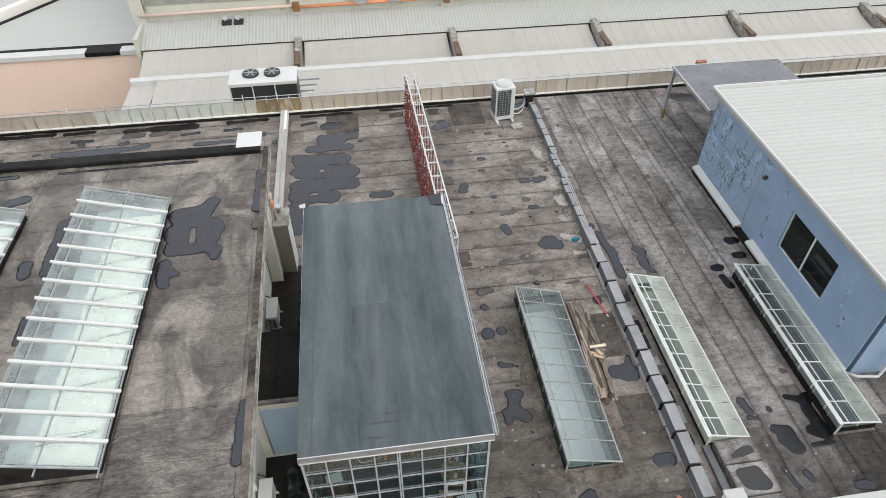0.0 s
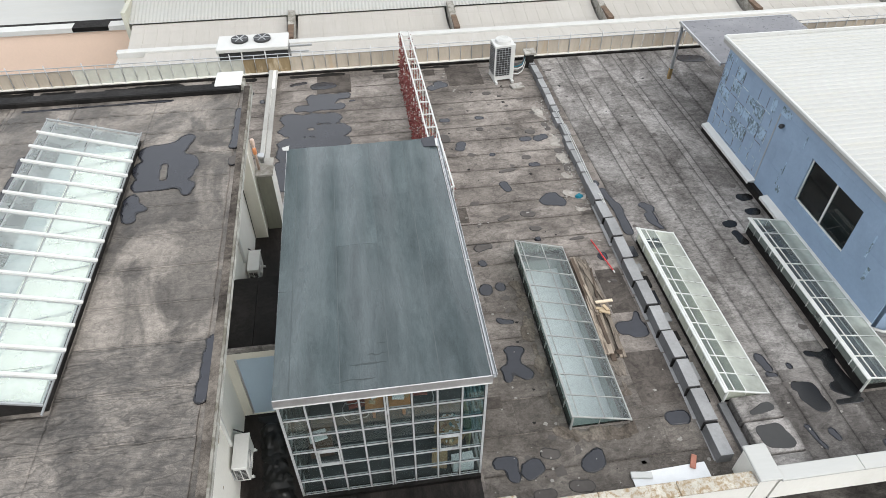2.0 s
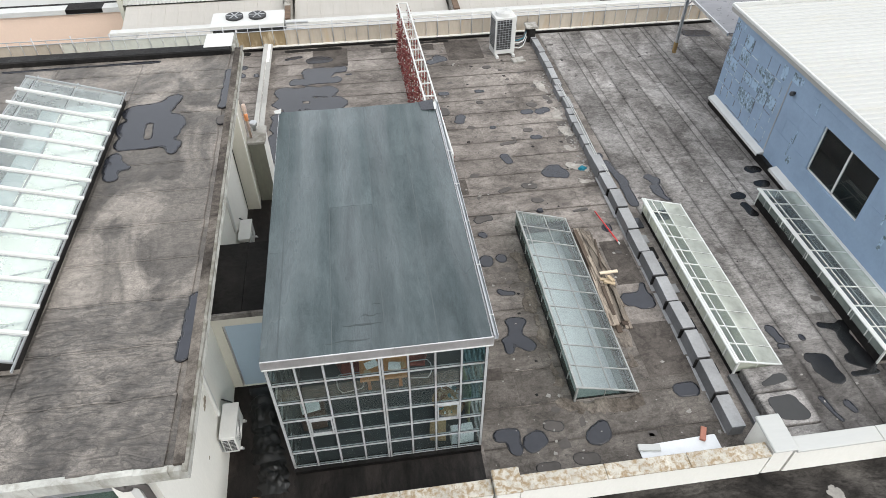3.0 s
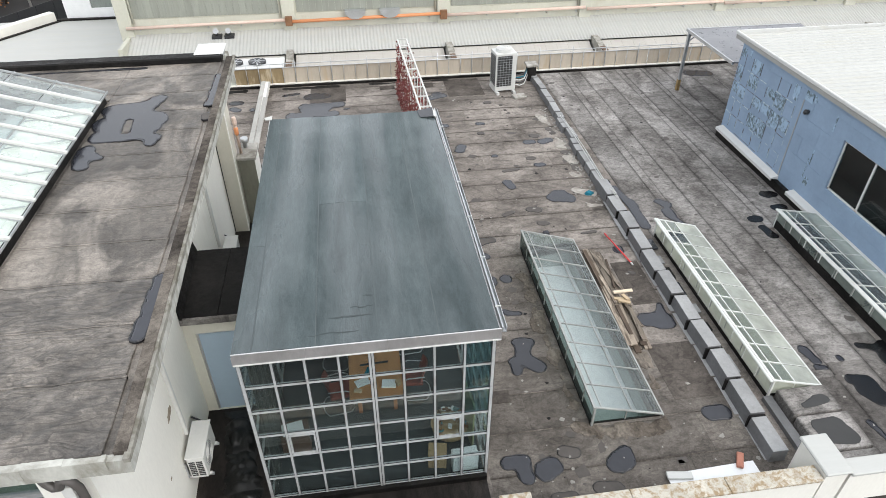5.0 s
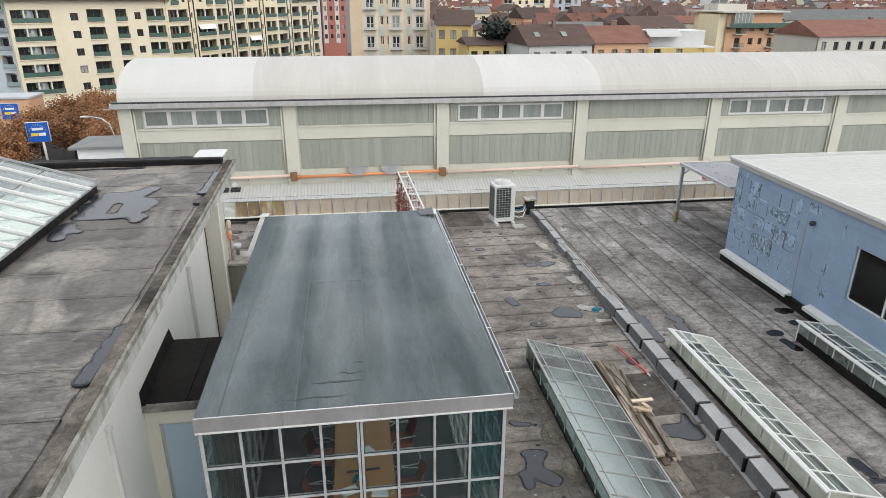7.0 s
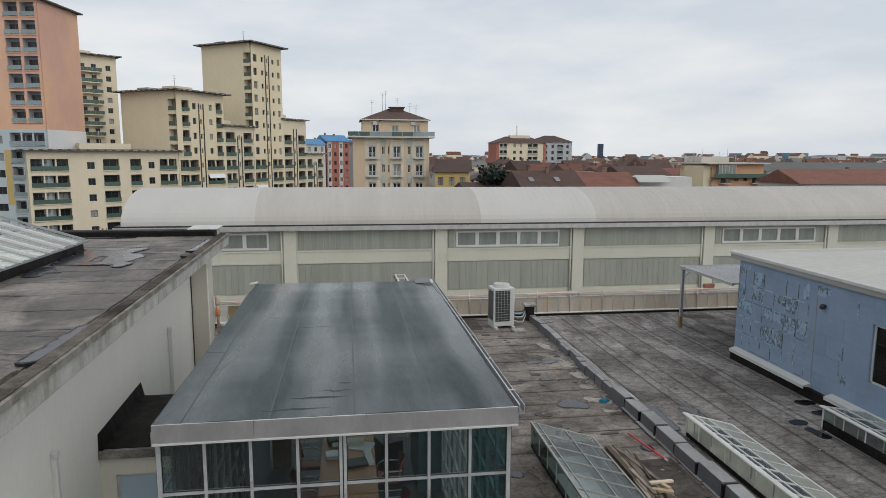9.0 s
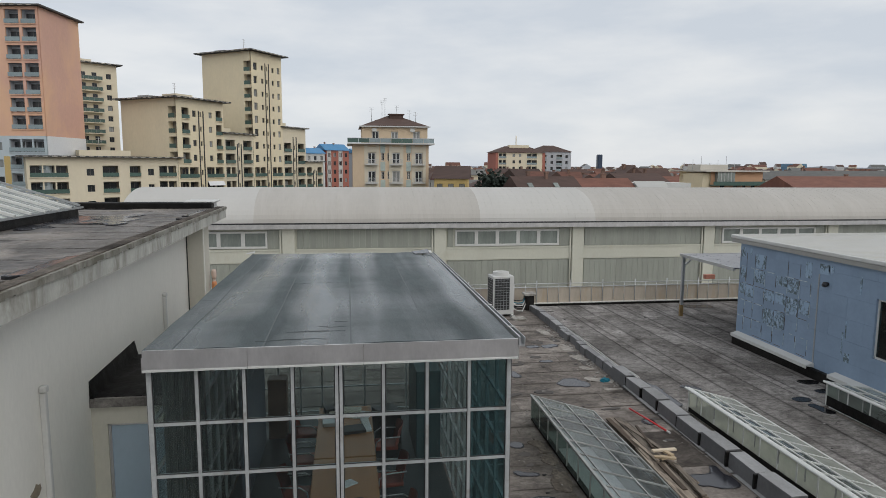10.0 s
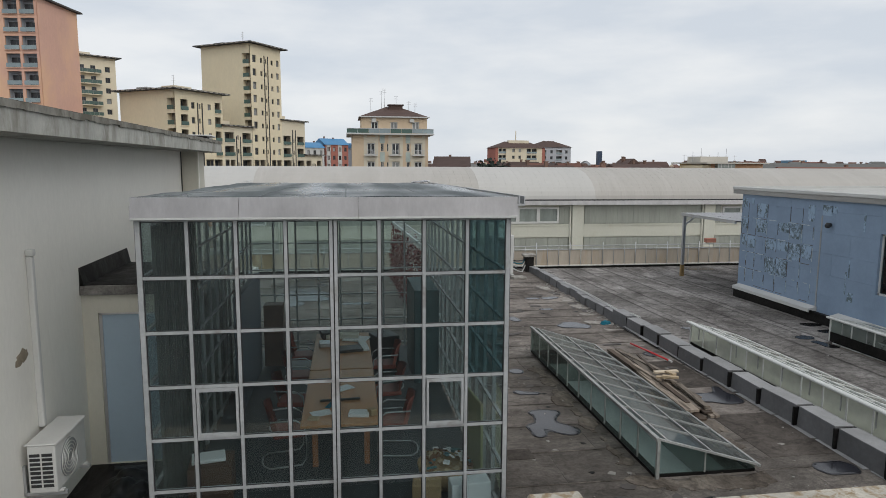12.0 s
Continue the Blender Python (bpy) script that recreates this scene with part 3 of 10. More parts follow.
floor = thing("floor", "worn brown-grey bitumen felt roof terrace", "roof terrace", kind="structure")
bm = bmesh.new()
for r in cells(-30.0, 6.05, 30.0, 27.9, HOLES):
    sloped_slab(bm, *r, 0.0, 0.25)
part("deck", bm, M_TERRACE, floor)

for (x0, y0, x1, y1), depth, m_side, m_base in ((SK1, 0.74, M_SHAFT_GREEN, M_PANEL), (SK2, 1.35, M_PANEL_CREAM, M_SHAFT_DARK), (SK3, 0.30, M_SHAFT_PALE, M_SHAFT_DARK)):
    bm = bmesh.new()
    for a in ((x0 - 0.06, y0, x0, y1), (x1, y0, x1 + 0.06, y1), (x0, y0 - 0.06, x1, y0), (x0, y1, x1, y1 + 0.06)):
        box(bm, a[0], a[1], -depth, a[2], a[3], -0.02)
    part("light_shaft", bm, m_side, floor, "pale lining of the light shaft under a skylight")
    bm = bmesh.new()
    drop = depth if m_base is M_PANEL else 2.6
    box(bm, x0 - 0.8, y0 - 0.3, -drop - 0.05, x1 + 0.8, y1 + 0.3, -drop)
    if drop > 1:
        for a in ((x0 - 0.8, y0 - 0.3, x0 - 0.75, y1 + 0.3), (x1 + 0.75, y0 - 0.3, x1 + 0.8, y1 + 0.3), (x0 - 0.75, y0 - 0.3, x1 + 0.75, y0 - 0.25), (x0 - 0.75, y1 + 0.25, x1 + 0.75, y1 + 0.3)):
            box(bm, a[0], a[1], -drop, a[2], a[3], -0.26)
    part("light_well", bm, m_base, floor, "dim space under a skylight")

body = thing("wall_block", "rendered walls of the block under the terrace", "wall", kind="structure")
bm = bmesh.new()
box(bm, -30, 27.9, GROUND, 30, 28.1, -0.25)
box(bm, -30.2, -40, GROUND, -30, 28.1, -0.25)
box(bm, 30, -40, GROUND, 30.2, 28.1, -0.25)
part("back_wall", bm, M_CREAMWALL, body)

# lower flat roof in front of the parapet, under the camera
front_roof = thing("floor_front", "dark wet stained flat roof beyond the parapet", "roof", kind="structure")
bm = bmesh.new()
box(bm, -2.9, -40, -0.25, 30, 6.05, 0.0)
part("deck", bm, M_WETROOF, front_roof)

# parapet with lichen-stained coping; its left stretch rises a little
parapet = thing("parapet", "low white parapet wall with lichen-stained coping", "parapet", kind="structure")


def parapet_run(x0, x1, top, mcope, y0=5.68, y1=6.01):
    bm = bmesh.new()
    box(bm, x0, y0 + 0.04, 0.0, x1, y1 - 0.04, top - 0.07)
    part("wall", bm, M_WHITEWALL, parapet)
    n = max(1, round((x1 - x0) / 1.9))
    for i in range(n):
        a, b = x0 + (x1 - x0) * i / n + 0.004, x0 + (x1 - x0) * (i + 1) / n - 0.004
        bm = bmesh.new()
        box(bm, a, y0, top - 0.07, b, y1, top)
        bevelled(bm, 0.012)
        part("coping_stone", bm, mcope, parapet)


parapet_run(-3.55, 2.02, 0.86, M_LICHEN)
parapet_run(2.60, 7.93, 0.86, M_LICHEN)
parapet_run(8.46, 28.0, 0.92, M_WHITE_SHEET, 5.67, 6.02)
for x0, x1, y0, y1, top, mc in ((2.03, 2.60, 5.60, 6.14, 1.0, M_LICHEN), (7.93, 8.47, 5.68, 6.55, 1.02, M_WHITE_SHEET), (-3.95, -3.52, 5.6, 6.1, 1.0, M_LICHEN)):
    bm = bmesh.new()
    box(bm, x0 + 0.05, y0 + 0.05, 0, x1 - 0.05, y1 - 0.05, top - 0.09)
    part("pier", bm, M_WHITEWALL, parapet)
    bm = bmesh.new()
    box(bm, x0, y0, top - 0.09, x1, y1, top - 0.02)
    bevelled(bm, 0.02)
    part("pier_cap", bm, mc, parapet)

# ---- kerb of felt-wrapped blocks between the two terrace halves ----
kerb = thing("kerb", "row of grey felt-wrapped blocks dividing the terrace", "kerb")
rng = random.Random(4)


def kerb_x(y):
    return 7.88 + 0.012 * (y - 13 if y > 13 else 0)


y = 6.66
while y < 26.6:
    ln = rng.uniform(0.90, 1.02) if y < 16.5 else rng.uniform(0.45, 0.95)
    top = (0.35 if y < 16.6 else 0.26) + rng.uniform(-0.02, 0.02)
    wd = 0.35 if y < 16.6 else 0.28
    bm = bmesh.new()
    y0, y1 = -ln / 2 + 0.034, ln / 2 - 0.034
    v = [bm.verts.new(p) for p in ((-wd / 2 - 0.012, y0, -0.02), (wd / 2, y0, -0.02), (wd / 2, y1, -0.02), (-wd / 2 - 0.012, y1, -0.02), (-wd / 2 + 0.008, y0, top), (wd / 2 - 0.01, y0, top), (wd / 2 - 0.01, y1, top), (-wd / 2 + 0.008, y1, top))]
    for q in ((0, 3, 2, 1), (4, 5, 6, 7), (0, 1, 5, 4), (1, 2, 6, 5), (2, 3, 7, 6), (3, 0, 4, 7)):
        bm.faces.new([v[i] for i in q])
    bevelled(bm, 0.018, 2)
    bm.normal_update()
    # upward faces take the paler felt, light from above as colour
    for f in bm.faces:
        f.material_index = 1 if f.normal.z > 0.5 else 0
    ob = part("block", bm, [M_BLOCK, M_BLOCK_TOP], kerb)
    ob.matrix_local = pose(kerb_x(y + ln / 2) + rng.uniform(-0.03, 0.03) * (1 if y < 16.6 else 2), y + ln / 2, gz(y), rng.uniform(-0.8, 0.8), rng.uniform(-1, 1), rng.uniform(-2.0, 2.0))
    if 6.7 < y < 16.6:
        bm = bmesh.new()
        box(bm, -wd / 2 - 0.028, -0.022, 0.0, wd / 2 - 0.03, 0.022, top - 0.02)
        part("tar_joint", bm, M_BLACK, kerb, "black tar joint between blocks").matrix_local = pose(kerb_x(y), y + rng.uniform(-0.02, 0.02), gz(y), 0, 0, rng.uniform(-3, 3))
    y += ln
bm = bmesh.new()
box(bm, -0.1, 6.7, 0.0, 0.1, 16.5, 0.12)
core = part("core", bm, M_BLACK, kerb, "dark core between the blocks")
core.matrix_local = pose(7.88, 0, 0)
for y0, ln in ((6.75, 1.1), (7.9, 1.05), (9.0, 0.98), (10.02, 1.1), (11.2, 0.95), (12.2, 1.05), (13.3, 1.0), (14.35, 1.1), (15.5, 0.9)):
    w = rng.uniform(0.06, 0.10)
    bm = bmesh.new()
    v = [bm.verts.new(p) for p in ((-w, 0, 0.012), (0.02, 0, 0.012), (0.02, ln, 0.012), (-w * 0.8, ln, 0.012), (-w, 0, 0.0155), (0.02, 0, 0.019), (0.02, ln, 0.019), (-w * 0.8, ln, 0.0155))]
    for q in ((4, 5, 6, 7), (0, 1, 5, 4), (1, 2, 6, 5), (2, 3, 7, 6), (3, 0, 4, 7)):
        bm.faces.new([v[i] for i in q])
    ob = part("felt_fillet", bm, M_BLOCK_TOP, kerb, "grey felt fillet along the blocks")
    ob.matrix_local = pose(7.715, y0, 0, 0, 0, rng.uniform(-0.9, 0.9))
# wet channel between the blocks and the skylight: loose felt, dark pieces for its shadows
for k in range(9):
    y0 = 8.3 + 0.68 * k
    bm = bmesh.new()
    box(bm, 8.06, y0, 0.012, 8.06 + rng.uniform(0.2, 0.32), y0 + rng.uniform(0.3, 0.62), rng.uniform(0.03, 0.10))
    bevelled(bm, 0.008)
    part("channel_felt", bm, (M_BLACK, M_BLOCK_TOP, M_PATCH)[k % 3], kerb, "loose felt and dark shadow pieces in the channel")
bm = bmesh.new()
box(bm, 8.40, 6.66, 0, 8.60, 8.2, 0.12)
part("channel_edge", bm, M_BLOCK, kerb)

# raised felt-covered plinth at the end of the middle skylight
plinth = thing("plinth", "low felt-covered plinth with a dark patch on top", "plinth")
for x0, y0, x1, y1, h in ((8.66, 7.52, 9.78, 8.20, 0.30), (8.70, 6.62, 9.86, 7.50, 0.26), (8.72, 6.03, 9.92, 6.60, 0.22)):
    bm = bmesh.new()
    box(bm, x0, y0, 0, x1, y1, h)
    bevelled(bm, 0.04, 2)
    part("felt_cover", bm, M_RIGHT, plinth)


# ---- three lean-to skylights on the terrace ----
def skylight(name, rect, high, low, pane, mids, label, n, sill=0.10, m_bar=None, m_side=None, milky=None):
    """A lean-to of glass: upright panes on the high side, sloping panes over the shaft."""
    m_bar, m_side = m_bar or M_FRAME, m_side or pane
    x0, y0, x1, y1 = rect
    th = thing(name, label, "skylight", "lean-to skylights")
    bm = bmesh.new()
    for a in ((x0 - 0.10, y0 - 0.02, x0, y1 + 0.06), (x1, y0 - 0.02, x1 + 0.08, y1 + 0.06), (x0, y0 - 0.02, x1, y0), (x0, y1, x1, y1 + 0.06)):
        box(bm, a[0], a[1], 0.0 + gz(a[1]), a[2], a[3], sill)
    part("upstand", bm, M_BLACK, th, "dark felt upstand")
    xa, xb = x0 - 0.10, x1 + 0.10
    rise = Vector((xb - xa, 0, low - high))
    nrm = Vector((high - low, 0, xb - xa)).normalized()
    L = y1 - y0

    def at(u, y, d=0.0):
        return Vector((xa, y, high)) + rise * u + nrm * d

    bm = bmesh.new()
    beam(bm, at(0, y0 - 0.1), at(0, y1 + 0.1), 0.05, 0.05)
    part("ridge_rail", bm, m_bar, th)
    bm = bmesh.new()
    beam(bm, at(1, y0 - 0.1), at(1, y1 + 0.1), 0.035, 0.035)
    part("eaves_rail", bm, m_bar, th)
    for u in mids:
        bm = bmesh.new()
        beam(bm, at(u, y0 - 0.08, 0.012), at(u, y1 + 0.08, 0.012), 0.024, 0.024)
        part("purlin", bm, m_bar, th)
    for i in range(n + 1):
        yy = y0 - 0.07 + (L + 0.14) * i / n
        bm = bmesh.new()
        inner = 0 < i < n
        if milky and inner:
            beam(bm, at(0, yy, 0.006), at(mids[-1], yy, 0.006), 0.024, 0.03)
            beam(bm, at(mids[-1], yy, 0.004), at(1, yy, 0.004), 0.012, 0.016)
        else:
            beam(bm, at(0, yy, 0.006), at(1, yy, 0.006), 0.022 if inner else 0.04, 0.03)
        part("glazing_bar", bm, m_bar, th)
        bm = bmesh.new()
        beam(bm, (xa + 0.02, yy, sill if 0 < i < n else 0.0), (xa + 0.02, yy, high), 0.024 if 0 < i < n else 0.045, 0.024 if 0 < i < n else 0.045)
        part("post", bm, m_bar, th)
    us = [0] + list(mids) + [1]
    for i in range(n):
        ya, yb = y0 - 0.07 + (L + 0.14) * i / n + 0.02, y0 - 0.07 + (L + 0.14) * (i + 1) / n - 0.02
        for ua, ub in zip(us, us[1:]):
            bm = bmesh.new()
            quad(bm, at(ua + 0.01, ya), at(ub - 0.01, ya), at(ub - 0.01, yb), at(ua + 0.01, yb))
            part("pane", bm, milky if milky and ub == 1 else pane, th).visible_shadow = False
        bm = bmesh.new()
        quad(bm, (xa + 0.02, ya, sill), (xa + 0.02, yb, sill), (xa + 0.02, yb, high - 0.03), (xa + 0.02, ya, high - 0.03))
        part("side_pane", bm, m_side, th)
    for yy in (y0 - 0.03, y1 + 0.05):
        bm = bmesh.new()
        beam(bm, (x0 + 0.48 * (x1 - x0), yy, sill), (x0 + 0.48 * (x1 - x0), yy, 0.45 * high + 0.55 * low), 0.022, 0.022)
        part("end_bar", bm, m_bar, th)
        bm = bmesh.new()
        f = bm.faces.new([bm.verts.new(p) for p in ((xa + 0.03, yy, sill), (xb - 0.03, yy, sill), (xb - 0.03, yy, max(low - 0.02, sill + 0.01)), (xa + 0.03, yy, high - 0.03))])
        part("end_pane", bm, m_side, th)
    return th


skylight("skylight", SK1, 0.60, 0.12, M_WIRED, (0.10, 0.54), "lean-to skylight of greyish wired glass in a steel frame", 10, 0.05, m_bar=M_FRAME_OLD, m_side=M_SIDE)
sk_mid = skylight("skylight", SK2, 0.58, 0.22, M_CLEAR, (0.17, 0.44), "lean-to skylight of pale glass with a white gutter rail", 11, m_bar=M_BAR_PALE, m_side=M_MILK_SIDE, milky=M_MILK_CREAM)
sk_far = skylight("skylight", SK3, 0.60, 0.36, M_CLEAR, (0.16, 0.50), "lean-to skylight of pale glass beside the blue wall", 9, 0.25, m_bar=M_BAR_PALE, m_side=M_SIDE_PALE, milky=M_MILK)
for th, r, h in ((sk_mid, SK2, 0.60), (sk_far, SK3, 0.62)):
    bm = bmesh.new()
    box(bm, r[0] - 0.205, r[1] - 0.12, h - 0.03, r[0] - 0.135, r[3] + 0.12, h + 0.02)
    bevelled(bm, 0.015)
    part("gutter_rail", bm, M_BAR_PALE, th, "white painted gutter rail")
    for k in range(8):
        yy = r[1] + (r[3] - r[1]) * (k + 0.5) / 8
        bm = bmesh.new()
        beam(bm, (r[0] - 0.135, yy, h - 0.02), (r[0] - 0.135, yy, 0.27), 0.022, 0.015)
        part("bracket", bm, M_FRAME_OLD, th, "steel bracket under the gutter")

# ---- rear fence ----
fence = thing("fence", "low steel railing with yellowed fibreglass and clouded plastic sheets", "fence")
FY = 27.74
FZ = gz(27.7)
bm = bmesh.new()
box(bm, -29, FY - 0.06, FZ - 0.02, 29, FY + 0.12, FZ + 0.13)
part("base_kerb", bm, M_WHITEWALL, fence, "white concrete kerb")
bm = bmesh.new()
box(bm, -29, FY - 0.16, FZ - 0.02, 29, FY - 0.06, FZ + 0.09)
part("felt_upturn", bm, M_BLACK, fence, "black felt upturn")
for z in (1.00, 0.84):
    bm = bmesh.new()
    tube(bm, [(-29, FY, FZ + z), (29, FY, FZ + z)], 0.02)
    part("rail", bm, M_STEEL, fence)
x, k = -28.9, 0
while x < 28.9:
    bm = bmesh.new()
    tube(bm, [(x, FY, FZ + 0.1), (x, FY, FZ + (1.14 if k % 3 == 0 else 1.0))], 0.022 if k % 3 == 0 else 0.014, 6)
    part("post", bm, M_STEEL, fence)
    x, k = x + 0.52, k + 1
x, k = -28.9, 0
while x < 28.4:
    clouded = -13.0 < x < -5.9
    bm = bmesh.new()
    box(bm, x + 0.01, FY + 0.045, FZ + 0.13, x + 1.03, FY + 0.06, FZ + 0.80)
    tan = -6.0 < x < -3.6
    part("sheet", bm, M_TAN if tan else M_CLOUDY if clouded else M_BEIGE, fence, "tan stained sheet" if tan else "clouded plastic sheet" if clouded else "yellowed fibreglass sheet")
    x, k = x + 1.04, k + 1

# ---- upper building on the left: white rendered walls, flat felt roof ----
LX0, LX1, LY0, LY1 = -30.0, -3.60, 5.05, 17.15
ROOF = 4.96


def wall_x(y):
    """The side wall of the upper building stands a little askew to the terrace."""
    return -3.61 - 0.028 * (y - 11.6)


left = thing("wall_west", "white rendered upper building with a concrete roof edge", "building", kind="structure")


def facade(bm, p, u, width, height, holes, depth, mi=0):
    p, u = Vector(p), Vector(u).normalized()
    n = u.cross(Vector((0, 0, 1)))
    pierced(bm, width, height, holes, depth, lambda a, b, d: p + u * a + Vector((0, 0, b)) - n * d, mi)


bm = bmesh.new()
prism(bm, [(LX1 - 0.45, LY0 + 0.004), (wall_x(LY0), LY0 + 0.004), (wall_x(LY1), LY1), (LX1 - 0.45, LY1)], -0.2, 4.69)
part("side_wall", bm, M_WHITEWALL, left)
bm = bmesh.new()
facade(bm, (-12.0, LY0, -1.0), (1, 0, 0), 12.0 + wall_x(LY0), 5.69, [(2.0, 2.6, 5.4, 5.36), (5.5, 2.6, 8.02, 5.36)], 0.25)
part("front_wall", bm, M_WHITEWALL, left)
bm = bmesh.new()
box(bm, -30, LY1 - 0.3, 0, LX1 - 0.3, LY1, 4.69)
part("rear_wall", bm, M_WHITEWALL, left)
bm = bmesh.new()
prism(bm, [(wall_x(16.35) - 0.1, 16.35), (-3.345, 16.33), (-3.375, LY1 + 0.002), (wall_x(16.35) - 0.1, LY1 + 0.002)], -0.2, 4.685)
part("pilaster", bm, M_CREAMWALL, left, "cream rendered corner pier")
bm = bmesh.new()
box(bm, wall_x(16.3) + 0.004, 16.322, -0.2, wall_x(16.3) + 0.022, 16.36, 4.68)
part("pier_joint", bm, M_DARK, left, "dark open joint beside the pier")
# added white strip: brightness of the pier's side face, as colour
bm = bmesh.new()
box(bm, -3.352, 16.326, -0.2, -3.332, 16.40, 4.68)
part("pier_edge", bm, M_WHITEWALL, left, "white strip for the pier's bright side face")

# roof slab with a crumbling concrete edge
ceiling = thing("ceiling_west", "concrete roof slab with a stained crumbling edge", "roof", kind="structure")
bm = bmesh.new()
out = [(-30, 4.74), (-2.72, 4.74), (-2.98, 17.42), (-3.2, 17.42), (-3.2, 17.9), (-4.0, 17.9), (-4.0, 17.42), (-30, 17.42)]
prism(bm, out, 4.68, 4.91)
part("slab", bm, M_EDGE, ceiling)
rng = random.Random(9)
bm = bmesh.new()
n = 70
for i in range(n):
    a, b = i / n, (i + 1) / n
    pa, pb = Vector((-2.70 - 0.26 * a, 4.72 + 12.7 * a, 0)), Vector((-2.70 - 0.26 * b, 4.72 + 12.7 * b, 0))
    o = rng.uniform(-0.004, 0.005)
    box(bm, -2.775 - 0.26 * a, pa.y, 4.895 + rng.uniform(-0.012, 0.012), pa.x + o, pb.y, 4.962 + rng.uniform(-0.003, 0.003))
part("edge_beam", bm, M_MOSSY, ceiling, "weathered mossy concrete edge")
bm = bmesh.new()
for i in range(60):
    xa = -30 + i * 0.4505
    box(bm, xa, 4.72 + rng.uniform(-0.01, 0.015), 4.78, xa + 0.4505, 4.83 + rng.uniform(-0.02, 0.02), 4.955 + rng.uniform(-0.006, 0.006))
part("front_edge", bm, M_EDGE, ceiling, "white rendered front edge")

upper = thing("floor_upper", "brown-grey bitumen felt of the upper flat roof, sandy and wrinkled", "roof", kind="structure")
bm = bmesh.new()
prism(bm, [(-29.9, 4.84), (-2.80, 4.84), (-3.06, 17.2), (-29.9, 17.2)], 4.88, ROOF - 0.046)
part("deck", bm, M_LEFT, upper)
bm = bmesh.new()
prism(bm, [(-2.90, 4.82), (-2.745, 4.82), (-3.005, 17.3), (-3.16, 17.3)], 4.9, ROOF + 0.014)
part("edge_strip", bm, M_SEAM, upper)
bm = bmesh.new()
box(bm, -29.9, 16.98, 4.9, -3.25, 17.36, 5.09)
bevelled(bm, 0.03)
part("rear_upturn", bm, M_BLACK, upper, "black felt upturn")


def fold(x, y):
    """Bulges and creases of the loose felt; creases run slantwise and crowd towards the front edge."""
    near = min(1.0, max(0.25, (8.6 - y) / 2.2))
    a, b = x * 0.75 + y * 0.66, y * 0.75 - x * 0.66
    crease = 1 - 2.2 * abs(noise.noise((a * 0.7, b * 2.9, 4.2)))
    fine = 1 - 2.0 * abs(noise.noise((a * 1.6, b * 6.5, 8.8)))
    return 0.008 * noise.noise((x * 1.1, y * 1.5, 0.6)) + 0.005 * crease + near * (0.019 * max(0.0, crease) + 0.020 * max(0.0, fine)) - 0.011


def folded_sheet(r, lift, step, name, material):
    x0, y0, x1, y1 = r
    nx, ny = max(1, round((x1 - x0) / step)), max(1, round((y1 - y0) / step))
    bm = bmesh.new()
    grid = [[bm.verts.new((x, y, ROOF - 0.022 + lift + fold(x, y))) for x in (x0 + (x1 - x0) * i / nx for i in range(nx + 1))] for y in (y0 + (y1 - y0) * j / ny for j in range(ny + 1))]
    for p, q in zip(grid, grid[1:]):
        for i in range(nx):
            bm.faces.new((p[i], p[i + 1], q[i + 1], q[i])).smooth = True
    rim = grid[0] + [row[-1] for row in grid[1:]] + grid[-1][-2::-1] + [row[0] for row in grid[-2:0:-1]]
    low = [bm.verts.new((v.co.x, v.co.y, ROOF - 0.05)) for v in rim]
    for i in range(len(rim)):
        j = (i + 1) % len(rim)
        bm.faces.new((low[i], low[j], rim[j], rim[i]))
    part(name, bm, material, upper)


UPPER_HOLES = [(-7.62, 6.72, -5.50, 14.85), (-11.4, 6.72, -9.28, 14.85)]
for k in range(12):
    y0, y1 = 4.98 + 1.02 * k - (0.18 if k == 0 else 0), min(17.0, 6.0 + 1.02 * k)
    for x0, x1, step in ((-29.8, -9.4, 0.5), (-9.4, -3.0 - 0.021 * (y1 - 5), 0.05)):
        for r in cells(x0, y0 + 0.002, x1, y1 - 0.002, UPPER_HOLES):
            folded_sheet(r, rng.uniform(-0.001, 0.001), step, "felt_sheet", M_LEFT if k > 2 else M_LEFT_FRONT)
        for r in cells(x0, y1 - 0.03, x1, y1 + 0.012, UPPER_HOLES):
            if r[2] - r[0] > 0.3 and r[3] - r[1] > 0.02:
                folded_sheet(r, 0.004, step, "lap_seam", M_LEFT if k > 2 else M_LEFT_FRONT)


